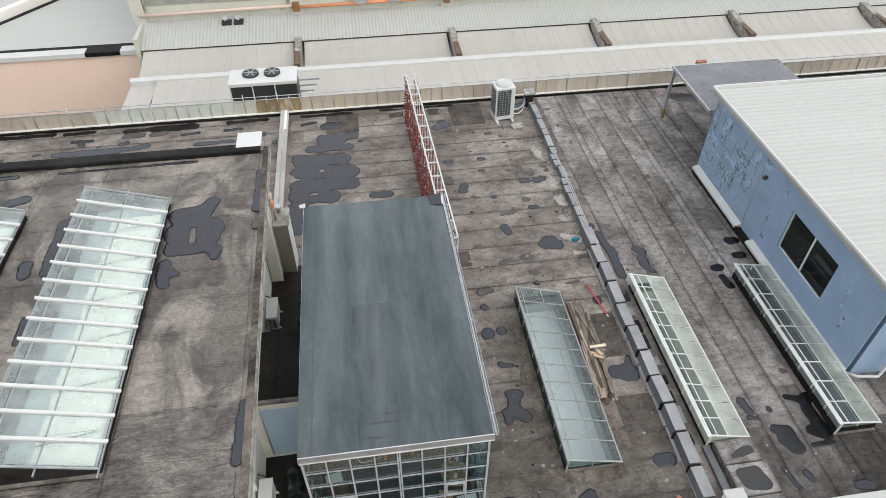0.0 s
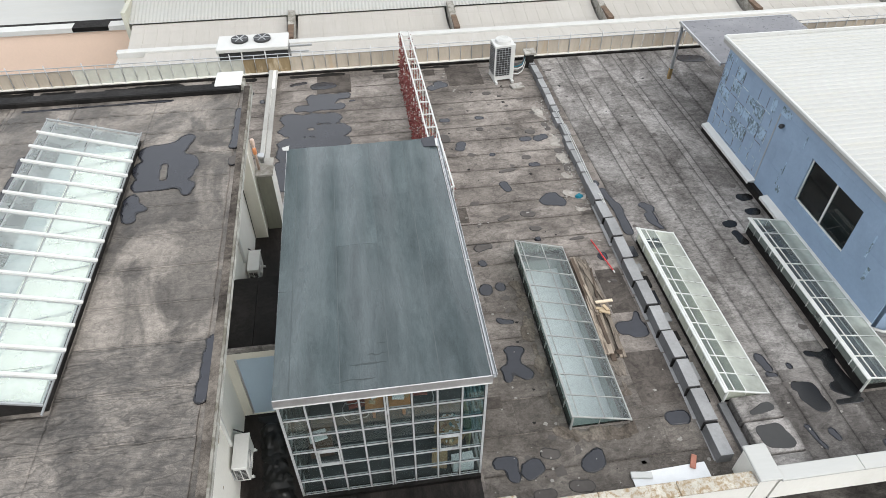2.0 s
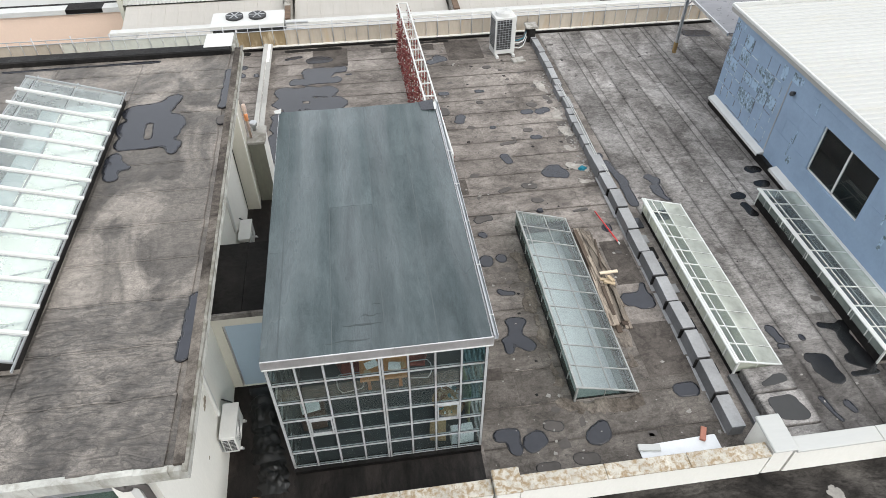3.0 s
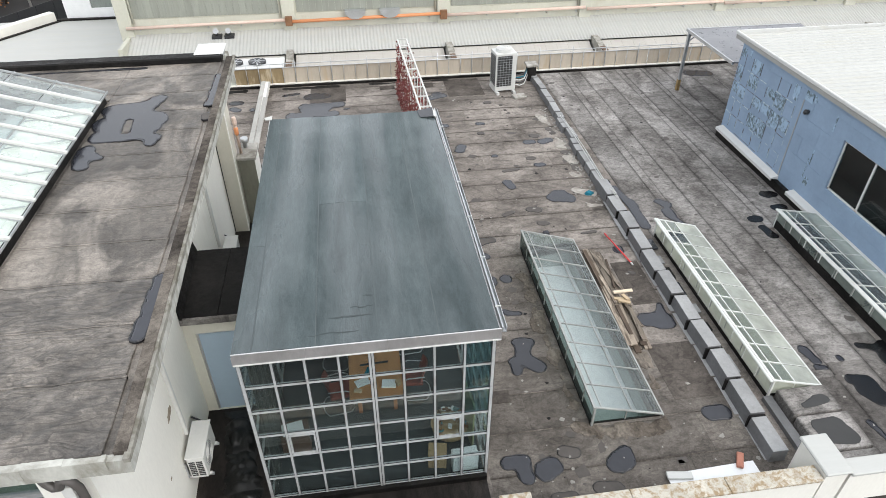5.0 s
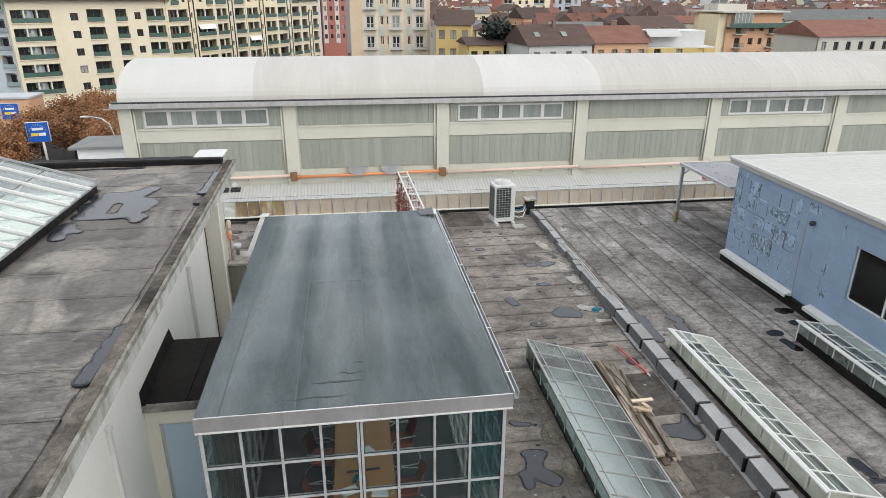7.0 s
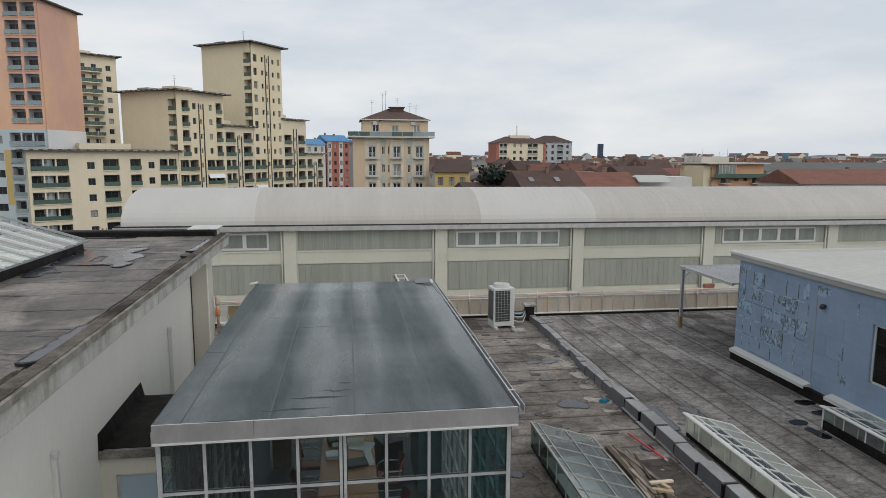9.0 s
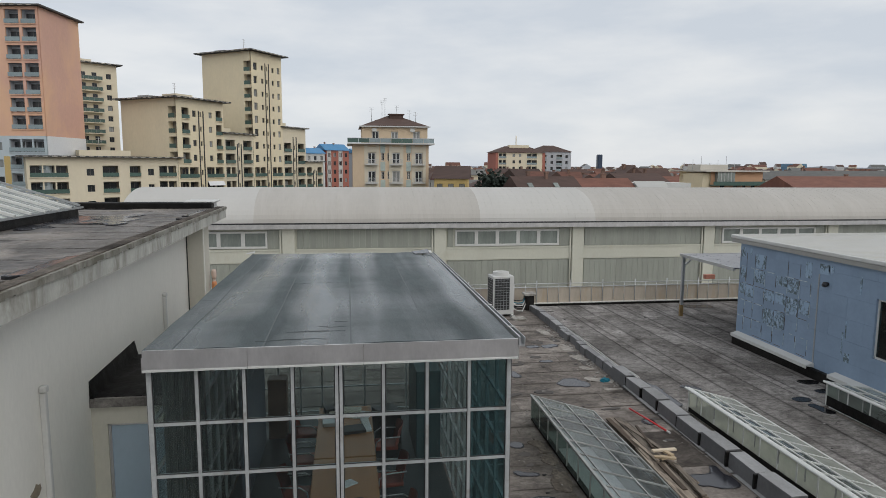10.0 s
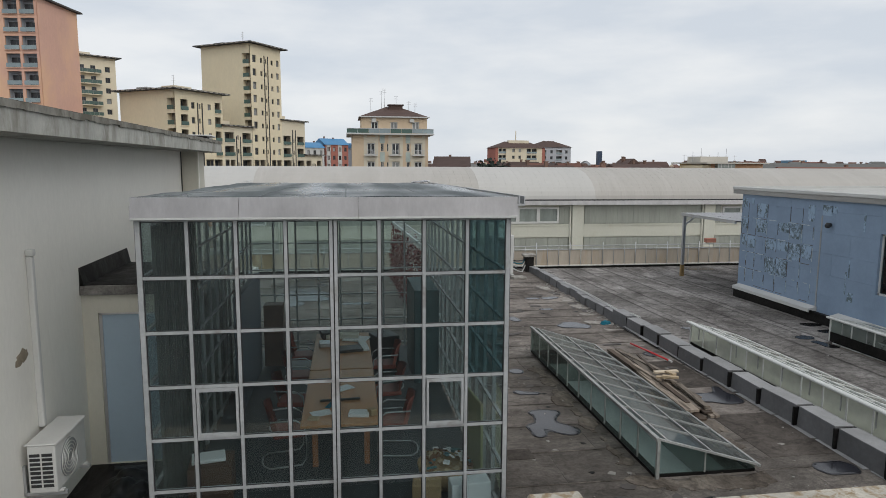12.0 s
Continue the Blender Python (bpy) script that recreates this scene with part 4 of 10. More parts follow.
def patent_skylight(x0, x1, y0, y1, zl, zr, n, label):
    """A big mono-pitch patent-glazed skylight: capped bars across, milky panes between; x1 is the low side."""
    th = thing("roof_skylight", label, "skylight", "upper roof skylights")
    bm = bmesh.new()
    box(bm, x1 - 0.06, y0 + 0.05, ROOF - 0.046, x1 - 0.02, y1 - 0.05, zr - 0.03)
    box(bm, x0 + 0.02, y0 + 0.05, ROOF - 0.046, x0 + 0.08, y1 - 0.05, zl - 0.05)
    part("upstand", bm, M_BLACK, th, "black felt upstand")
    for yy in (y0 + 0.05, y1 - 0.09):
        bm = bmesh.new()
        f = [bm.verts.new(p) for p in ((x0 + 0.08, yy, ROOF - 0.046), (x1 - 0.06, yy, ROOF - 0.046), (x1 - 0.06, yy, zr - 0.04), (x0 + 0.08, yy, zl - 0.06))]
        g = [bm.verts.new(v.co + Vector((0, 0.04, 0))) for v in f]
        bm.faces.new(f), bm.faces.new(g[::-1])
        for i in range(4):
            bm.faces.new((f[i], f[(i + 1) % 4], g[(i + 1) % 4], g[i]))
        part("cheek", bm, M_BLACK, th)
    bm = bmesh.new()
    box(bm, x0 + 0.09, y0 + 0.10, ROOF - 0.046, x1 - 0.07, y1 - 0.10, ROOF + 0.012)
    part("soffit", bm, M_SOFFIT, th, "blue-grey lining under the glass")
    xa, xb = x0 + (x1 - x0) * 0.30, x1 - 0.16
    for k in range(9):
        bm = bmesh.new()
        ya = y0 + 0.12 + k * (y1 - y0 - 0.62) / 9
        box(bm, xa + 0.02 * math.sin(k * 2.1), ya + 0.006, ROOF + 0.012, xb, ya + (y1 - y0 - 0.62) / 9 - 0.006, ROOF + 0.05 + 0.01 * math.sin(k * 1.7))
        part("blind", bm, M_BLIND, th, "cream roller shade behind the glass")
    bm = bmesh.new()
    for k in range(6):
        ya = y0 + 0.7 + k * 1.25
        beam(bm, (xa, ya, ROOF + 0.09), (xb, ya + 0.22, ROOF + 0.09), 0.025, 0.02)
    part("tie_rod", bm, M_FRAME, th, "thin steel rods under the glass")

    def at(u, y, d=0.0):
        return Vector((x0 + (x1 - x0) * u, y, zl + (zr - zl) * u + d))

    for i in range(n + 1):
        yy = y0 + (y1 - y0) * i / n
        inner = 0 < i < n
        bm = bmesh.new()
        beam(bm, at(-0.025 if inner else 0, yy, 0.03), at(1.025 if inner else 1, yy, 0.03), 0.062 if inner else 0.03, 0.045)
        part("cap_bar", bm, M_WHITE if inner else M_FRAME, th)
        if inner:
            bm = bmesh.new()
            beam(bm, at(0.0, yy, -0.01), at(1.0, yy, -0.01), 0.09, 0.03)
            part("bar_seat", bm, M_FRAME, th, "grey glazing bar under the cap")
    for u in (0.0, 0.10, 0.5, 1.0):
        bm = bmesh.new()
        over = 0.16 if u in (0.1, 0.5, 1.0) else 0.02
        beam(bm, at(u, y0 - over, -0.02), at(u, y1 + over, -0.02), 0.022, 0.04)
        part("rail", bm, M_FRAME, th)
    for i in range(n):
        ya, yb = y0 + (y1 - y0) * i / n + 0.03, y0 + (y1 - y0) * (i + 1) / n - 0.03
        for ua, ub in ((0.01, 0.09), (0.11, 0.49), (0.51, 0.99)):
            bm = bmesh.new()
            quad(bm, at(ua, ya), at(ub, ya), at(ub, yb), at(ua, yb))
            part("pane", bm, M_MILK_ROOF, th).visible_shadow = False
    return th


patent_skylight(-7.52, -5.52, 6.78, 14.82, 5.76, 5.13, 14, "large sloping roof skylight of milky glass with white cap bars")
patent_skylight(-11.28, -9.28, 6.78, 14.82, 5.76, 5.13, 14, "second sloping roof skylight of milky glass with white cap bars")

hatch = thing("roof_hatch", "white sheet-metal cover box at the roof corner", "roof hatch")
bm = bmesh.new()
box(bm, -3.86, 17.24, 4.88, -3.28, 17.86, 5.07)
part("box", bm, M_STEEL, hatch)
bm = bmesh.new()
box(bm, -3.96, 17.16, 5.07, -3.21, 17.95, 5.12)
bevelled(bm, 0.02)
part("cover", bm, M_WHITE, hatch)

# front windows and downpipe of the upper building
for xa, xb in ((-10.0, -6.6), (-6.5, -3.98)):
    win = thing("window_1" if xa < -8 else "window_2", "wide grey aluminium window under the roof edge", "window", kind="structure")
    z0, z1, yy = 1.6, 4.36, LY0 + 0.12
    bm = bmesh.new()
    for a in ((xa, z0, xa + 0.07, z1), (xb - 0.07, z0, xb, z1), (xa, z0, xb, z0 + 0.07), (xa, z1 - 0.07, xb, z1), (xa, z1 - 0.55, xb, z1 - 0.47), ((xa + xb) / 2 - 0.06, z0, (xa + xb) / 2 + 0.06, z1)):
        box(bm, a[0], yy, a[1], a[2], yy + 0.07, a[3])
    part("window_frame", bm, M_STEEL, win)
    bm = bmesh.new()
    box(bm, xa + 0.05, yy + 0.03, z0 + 0.05, xb - 0.05, yy + 0.04, z1 - 0.05)
    part("pane", bm, M_PANE, win)
    bm = bmesh.new()
    box(bm, xa + 0.02, yy + 0.35, 0.2, xb - 0.02, yy + 0.40, 4.6)
    part("room_back", bm, mat("dim_green_grey_room", (0.16, 0.20, 0.155), 0.9), win)
dp = thing("downpipe", "brown plastic downpipe with swan-neck on a white wall", "downpipe")
bm = bmesh.new()
tube(bm, [(-3.92, 4.92, 4.72), (-3.80, 4.88, 4.46), (-3.74, 4.87, 4.38), (-3.66, 4.86, 4.40), (-3.62, 4.85, 4.52), (-3.56, 4.84, 4.56), (-3.50, 4.85, 4.48), (-3.46, 4.86, 4.34), (-3.46, 4.88, 0.1)], 0.055, 10)
dpp = part("pipe", bm, M_PVC, dp)
bm = bmesh.new()
box(bm, -3.68, 4.86, 0.4, -3.55, 4.93, 4.36)
part("cover_strip", bm, M_WHITE, dpp, "white cover strip beside the pipe")

# white pipe covers and outdoor units on the side wall
for yy, top in ((8.02, 3.32), (13.9, 3.3)):
    duct = thing("pipe_cover", "white plastic pipe cover on the rendered wall", "pipe cover", "pipe covers")
    bm = bmesh.new()
    box(bm, wall_x(yy) - 0.002, yy - 0.04, 1.25, wall_x(yy) + 0.07, yy + 0.04, top)
    bevelled(bm, 0.012)
    part("cover", bm, M_WHITE, duct)
    bm = bmesh.new()
    box(bm, wall_x(yy) - 0.002, yy - 0.05, top, wall_x(yy) + 0.09, yy + 0.05, top + 0.09)
    bevelled(bm, 0.03, 2)
    part("elbow", bm, M_WHITE, duct)


def split_unit(m, label):
    """A wall-hung outdoor unit: local x away from the wall, y along it."""
    th = thing("outdoor_unit", label, "air conditioner", "split units on the wall", m=m)
    bm = bmesh.new()
    box(bm, 0.10, -0.42, 0.0, 0.40, 0.42, 0.56)
    bevelled(bm, 0.02, 2)
    casing = part("casing", bm, M_WHITE, th)
    bm = bmesh.new()
    for i in range(8):
        for a, b in ((0.125, 0.235), (0.255, 0.365)):
            box(bm, a, -0.424, 0.07 + i * 0.052, b, -0.418, 0.105 + i * 0.052)
    part("side_grille", bm, M_DARK, casing)
    bm = bmesh.new()
    tube(bm, [(0.396, -0.08, 0.28), (0.405, -0.08, 0.28)], 0.23, 24)
    opening = part("fan_opening", bm, M_FRAME, th)
    for r in (0.06, 0.10, 0.14, 0.18, 0.22):
        bm = bmesh.new()
        tube(bm, [(0.415, -0.08 + r * math.cos(t * math.tau / 24), 0.28 + r * math.sin(t * math.tau / 24)) for t in range(25)], 0.006, 5, 0, False)
        part("fan_guard", bm, M_WHITE, opening)
    bm = bmesh.new()
    box(bm, 0.08, -0.43, 0.56, 0.42, 0.43, 0.585)
    bevelled(bm, 0.01)
    part("top_cover", bm, M_WHITE, th)
    for s in (-0.33, 0.33):
        bm = bmesh.new()
        box(bm, 0.0, s - 0.02, -0.06, 0.47, s + 0.02, -0.02)
        box(bm, 0.0, s - 0.02, -0.06, 0.04, s + 0.02, 0.3)
        part("bracket", bm, M_STEEL, th)
        bm = bmesh.new()
        box(bm, 0.10, s - 0.03, -0.02, 0.44, s + 0.03, 0.0)
        part("foot", bm, M_WHITE, th)
    bm = bmesh.new()
    tube(bm, [(0.30, 0.43, 0.12), (0.30, 0.55, 0.14), (0.2, 0.6, 0.35), (0.02, 0.6, 0.5)], 0.018, 6)
    part("pipe", bm, M_DARK, th)
    return th


unit = split_unit(pose(wall_x(7.86), 7.86, 0.68), "white wall-hung outdoor unit on brackets above the yard")
copy_thing(unit, pose(wall_x(14.1), 14.1, 0.55))

# flaked render on the side wall
M_FLAKE = mat("bare_plaster", (0.36, 0.30, 0.22), 0.9, 0, 0.5, 6, 30, relief=0.4)
flake = thing("flaked_render", "bare flaked spots in the white render", "wall damage")
rng = random.Random(3)
for yy, z, s in ((7.75, 2.22, 0.16), (7.62, 2.15, 0.1), (6.9, 1.5, 0.05)):
    bm = bmesh.new()
    pts = [(yy + math.cos(t) * s * rng.uniform(0.5, 1.1), z + math.sin(t) * s * 0.55 * rng.uniform(0.5, 1.1)) for t in [k * math.tau / 11 for k in range(11)]]
    a = [bm.verts.new((wall_x(p) - 0.004, p, q)) for p, q in pts]
    b = [bm.verts.new((wall_x(p) + 0.004, p, q)) for p, q in pts]
    bm.faces.new(b)
    for i in range(11):
        bm.faces.new((a[i], a[(i + 1) % 11], b[(i + 1) % 11], b[i]))
    part("spot", bm, M_FLAKE, flake)

# ---- link between the upper building and the glazed room ----
link = thing("wall_link", "cream rendered link with a blue-grey steel door and a black felt roof", "wall", kind="structure")
bm = bmesh.new()
facade(bm, (LX1, 9.58, 0.0), (1, 0, 0), -2.02 - LX1, 2.55, [(0.26, 0.02, 1.50, 2.28)], 0.10)
part("wall", bm, M_CREAMWALL, link)
bm = bmesh.new()
box(bm, LX1, 11.6, 0, -2.06, 11.75, 2.55)
part("rear_wall", bm, M_CREAMWALL, link)
bm = bmesh.new()
box(bm, LX1, 9.53, 2.55, -2.08, 9.60, 2.68)
part("edge", bm, M_SEAM_PALE, link)
for x0, x1 in ((LX1 + 0.05, -2.85), (-2.84, -2.08)):
    bm = bmesh.new()
    box(bm, x0, 9.60, 2.58, x1, 11.78, 2.69)
    part("felt_sheet", bm, M_BLACK, link, "wet black felt")
bm = bmesh.new()
v = [(wall_x(9.55), 9.55, 2.68), (wall_x(9.55) + 0.06, 9.55, 2.68), (wall_x(9.55) + 0.004, 9.55, 2.94)]
w = [(a - 0.063, 11.8, c) for a, b, c in v]
f, g = [bm.verts.new(p) for p in v], [bm.verts.new(p) for p in w]
bm.faces.new(f), bm.faces.new(g[::-1])
for i in range(3):
    bm.faces.new((f[i], f[(i + 1) % 3], g[(i + 1) % 3], g[i]))
part("upstand", bm, M_BLACK, link, "black felt upstand")
door = thing("door_1", "blue-grey painted steel door, shut", "door", kind="structure")
bm = bmesh.new()
box(bm, LX1 + 0.30, 9.62, 0.02, LX1 + 1.46, 9.66, 2.25)
leaf = part("leaf", bm, M_DOOR, door)
bm = bmesh.new()
for a in ((LX1 + 0.262, 0.02, LX1 + 0.30, 2.276), (LX1 + 0.262, 2.25, LX1 + 1.50, 2.276)):
    box(bm, a[0], 9.60, a[1], a[2], 9.67, a[3])
part("door_frame", bm, M_FASCIA, door)
bm = bmesh.new()
box(bm, LX1 + 1.30, 9.57, 1.02, LX1 + 1.42, 9.61, 1.05)
part("door_handle", bm, M_DARK, leaf)

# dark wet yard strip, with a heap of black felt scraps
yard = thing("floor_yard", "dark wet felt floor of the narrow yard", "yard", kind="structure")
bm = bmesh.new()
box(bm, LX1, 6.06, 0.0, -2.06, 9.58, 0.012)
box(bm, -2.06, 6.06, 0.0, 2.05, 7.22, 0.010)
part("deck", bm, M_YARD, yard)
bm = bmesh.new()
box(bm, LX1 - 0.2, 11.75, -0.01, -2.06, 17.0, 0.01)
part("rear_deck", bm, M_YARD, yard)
scraps = thing("felt_scraps", "heap of crumpled wet black felt scraps on the yard floor", "debris")
rng = random.Random(12)
for y0, y1, cx0, cx1, seed in ((9.50, 8.30, -2.92, -2.74, 1), (8.45, 7.45, -2.78, -2.62, 2), (7.55, 6.72, -2.55, -2.46, 3), (16.2, 14.6, -2.55, -2.45, 4), (14.7, 13.4, -2.5, -2.42, 5)):
    bm = bmesh.new()
    rows = []
    for a in range(31):
        t = a / 30
        yy = y0 + (y1 - y0) * t
        half = (0.30 + 0.20 * noise.noise((yy * 1.9, seed, 0.0))) * (1 + 0.25 * noise.noise((yy * 7.0, seed, 5.0)))
        row = []
        for b in range(19):
            u = b / 9 - 1
            x = cx0 + (cx1 - cx0) * t + u * half * (1 + 0.3 * noise.noise((yy * 5, b * 0.6, seed)))
            lift = (1 - abs(u) ** 3) * min(1.0, 4 * min(t, 1 - t))
            crumple = abs(noise.noise((x * 4, yy * 4, seed))) + 0.35 * abs(noise.noise((x * 9, yy * 9, seed + 4)))
            row.append(bm.verts.new((x, yy + 0.03 * noise.noise((x * 9, yy * 9, 1.0)), 0.013 + lift * (0.03 + 0.14 * crumple))))
        rows.append(row)
    for a in range(30):
        for b in range(18):
            bm.faces.new((rows[a][b], rows[a + 1][b], rows[a + 1][b + 1], rows[a][b + 1])).smooth = True
    part("scrap", bm, M_SCRAP, scraps)

# low white wall and box pier behind the glazed room
lowwall = thing("low_wall", "low white wall with coping across the rear terrace", "low wall")
bm = bmesh.new()
box(bm, -3.78, 17.6, -0.25, -3.56, 27.55, 0.12)
part("wall", bm, M_WHITEWALL, lowwall)
for i in range(6):
    for x0, x1, h in ((-3.86, -3.68, 0.20), (-3.672, -3.48, 0.165)):
        bm = bmesh.new()
        box(bm, x0, 17.6 + i * 1.66, 0.12 - 0.01 * i, x1, 19.255 + i * 1.66, h - 0.01 * i)
        bevelled(bm, 0.01)
        part("coping_stone", bm, M_COPING, lowwall)
pier = thing("box_pier", "cream rendered box pier beside the glazed room", "pier")
bm = bmesh.new()
box(bm, -3.335, 16.75, -0.2, -2.86, 17.58, 2.16)
part("shaft", bm, M_WHITEWALL, pier)
# front skin carries the face's shade in its colour; sides stay white
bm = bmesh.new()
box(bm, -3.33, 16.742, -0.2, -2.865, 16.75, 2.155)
part("front_face", bm, M_OLIVE, pier, "front face with shade in its olive colour")
bm = bmesh.new()
box(bm, -3.37, 16.70, 2.16, -2.82, 17.62, 2.25)
bevelled(bm, 0.015)
part("cap", bm, M_CONCRETE, pier)
valve = thing("gas_pipe", "orange valves on a pink pipe up the corner pier", "pipe")
bm = bmesh.new()
tube(bm, [(-3.24, 17.0, 2.26), (-3.25, 17.0, 3.1), (-3.29, 17.05, 3.3)], 0.045, 8)
part("pipe", bm, M_PINKPIPE, valve)
for z in (2.95, 3.25):
    bm = bmesh.new()
    tube(bm, [(-3.25, 17.0, z - 0.12), (-3.25, 17.0, z - 0.07), (-3.25, 17.0, z + 0.07), (-3.25, 17.0, z + 0.12)], [0.05, 0.062, 0.062, 0.05], 10)
    part("valve_body", bm, M_PINKPIPE if z > 3 else M_ORANGE, valve)
cowl = thing("flue_cowl", "small steel flue cowl on the box pier", "flue")
bm = bmesh.new()
tube(bm, [(-3.16, 17.38, 2.25), (-3.16, 17.38, 2.42), (-3.16, 17.38, 2.42), (-3.16, 17.38, 2.54)], [0.06, 0.06, 0.11, 0.11], 12)
part("cowl", bm, M_STEEL, cowl)

# ---- the glazed room ----
GX0, GX1, GY0, GY1 = -2.03, 2.05, 7.20, 15.30
room = thing("glazed_room", "glazed roof-top room with a slate-grey felt roof and zinc fascia", "glazed room", kind="structure")
ROWS_Z = (3.80, 3.17, 2.56, 1.94, 1.33, 0.72, 0.12)
COLS_X = (-2.02, -1.52, -1.01, -0.48, 0.04, 0.55, 1.06, 1.56, 2.04)
bm = bmesh.new()
box(bm, GX0, GY0 - 0.10, 0.0, GX1, GY0 + 0.08, 0.13)
part("plinth", bm, M_BLACK, room, "dark felt plinth")
for i, x in enumerate(COLS_X):
    bm = bmesh.new()
    w = 0.084 if i == 4 else 0.035 if 0 < i < 8 else 0.05
    if i == 4:
        box(bm, x - w / 2, GY0 - 0.03, 0.12, x - 0.007, GY0 + 0.06, 3.82)
        box(bm, x + 0.007, GY0 - 0.03, 0.12, x + w / 2, GY0 + 0.06, 3.82)
    else:
        box(bm, x - w / 2, GY0 - 0.02, 0.12, x + w / 2, GY0 + 0.06, 3.82)
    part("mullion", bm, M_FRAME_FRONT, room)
    bm = bmesh.new()
    box(bm, x - w / 2 - 0.011, GY0 + 0.002, 0.13, x + w / 2 + 0.011, GY0 + 0.016, 3.79)
    part("gasket", bm, M_DARK, room, "black rubber gasket")
for z in ROWS_Z:
    for xa, xb in zip(COLS_X, COLS_X[1:]):
        bm = bmesh.new()
        box(bm, xa + 0.012, GY0 - 0.012, z - 0.016, xb - 0.012, GY0 + 0.05, z + 0.016)
        part("transom", bm, M_FRAME_FRONT, room)
        bm = bmesh.new()
        box(bm, xa + 0.03, GY0 + 0.004, z - 0.025, xb - 0.03, GY0 + 0.0165, z + 0.024)
        part("gasket", bm, M_DARK, room, "black rubber gasket")
for ri, (za, zb) in enumerate(zip(ROWS_Z[1:], ROWS_Z)):
    for ci, (xa, xb) in enumerate(zip(COLS_X, COLS_X[1:])):
        vent = ri == 3 and ci in (1, 6)
        bm = bmesh.new()
        box(bm, xa + 0.018, GY0 + 0.018, za + 0.016, xb - 0.018, GY0 + 0.023, zb - 0.016)
        part("pane", bm, M_PANE_TEAL if ci == 7 and ri < 3 else M_PANE, room)
        if vent:
            bm = bmesh.new()
            for a in ((xa + 0.03, za + 0.02, xa + 0.058, zb - 0.02), (xb - 0.058, za + 0.02, xb - 0.03, zb - 0.02), (xa + 0.058, za + 0.02, xb - 0.058, za + 0.058), (xa + 0.058, zb - 0.058, xb - 0.058, zb - 0.02)):
                box(bm, a[0], GY0 - 0.035, a[1], a[2], GY0 + 0.015, a[3])
            part("vent_frame", bm, M_FRAME_FRONT, room, "white opening light frame")
# side and rear glazing
SIDE_Y = [GY0 + 0.06 + (GY1 - GY0 - 0.1) * i / 14 for i in range(15)]
for sx in (GX0, GX1):
    for i, yy in enumerate(SIDE_Y):
        bm = bmesh.new()
        box(bm, sx - 0.025, yy - 0.018, 0.0, sx + 0.025, yy + 0.018, 3.82)
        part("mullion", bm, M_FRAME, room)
    for z in ROWS_Z[1:]:
        bm = bmesh.new()
        box(bm, sx - 0.022, GY0 + 0.06, z - 0.014, sx + 0.022, GY1, z + 0.014)
        part("transom", bm, M_FRAME, room)
    for ya, yb in zip(SIDE_Y, SIDE_Y[1:]):
        bm = bmesh.new()
        box(bm, sx - 0.003, ya + 0.02, 0.05, sx + 0.003, yb - 0.02, 3.80)
        part("pane", bm, M_PANE, room)
for i in range(9):
    xx = GX0 + (GX1 - GX0) * i / 8
    bm = bmesh.new()
    box(bm, xx - 0.02, GY1 - 0.025, 0.0, xx + 0.02, GY1 + 0.025, 3.82)
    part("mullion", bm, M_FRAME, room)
    if i < 8:
        bm = bmesh.new()
        box(bm, xx + 0.02, GY1 - 0.003, 0.05, xx + (GX1 - GX0) / 8 - 0.02, GY1 + 0.003, 3.8)
        part("pane", bm, M_PANE, room)
for z in ROWS_Z[1:]:
    bm = bmesh.new()
    box(bm, GX0, GY1 - 0.022, z - 0.014, GX1, GY1 + 0.022, z + 0.014)
    part("transom", bm, M_FRAME, room)

# roof of the room
rroof = thing("ceiling_room", "flat roof of slate-grey felt sheets with zinc edge", "roof", kind="structure")
RX0, RX1, RY0, RY1 = -2.05, 2.12, 7.10, 15.42


def rz(y):
    return 4.055 - 0.085 * (y - RY0) / (RY1 - RY0)


def roof_sheet(bm, x0, x1, y0, y1, top, thick):
    v = [bm.verts.new(p) for p in ((x0, y0, rz(y0) + top - thick), (x1, y0, rz(y0) + top - thick), (x1, y1, rz(y1) + top - thick), (x0, y1, rz(y1) + top - thick),
                                   (x0, y0, rz(y0) + top), (x1, y0, rz(y0) + top), (x1, y1, rz(y1) + top), (x0, y1, rz(y1) + top))]
    for q in ((0, 3, 2, 1), (4, 5, 6, 7), (0, 1, 5, 4), (1, 2, 6, 5), (2, 3, 7, 6), (3, 0, 4, 7)):
        bm.faces.new([v[i] for i in q])


bm = bmesh.new()
roof_sheet(bm, RX0 + 0.04, RX1 - 0.04, RY0 + 0.04, RY1 - 0.02, -0.055, 0.17)
part("slab", bm, M_CREAMWALL, rroof)
rng = random.Random(21)


def wave(x, y):
    """Each sheet is crowned a little, and long shallow swells cross all of them."""
    crown = 0.006 * math.cos(math.tau * (x + 1.27) / 0.965)
    return crown + 0.026 * noise.noise((x * 0.22, y * 0.62, 3.1)) + 0.009 * noise.noise((x * 1.5, y * 0.5, 7.7)) + 0.003 * noise.noise((x * 1.2, y * 3.0, 1.3))


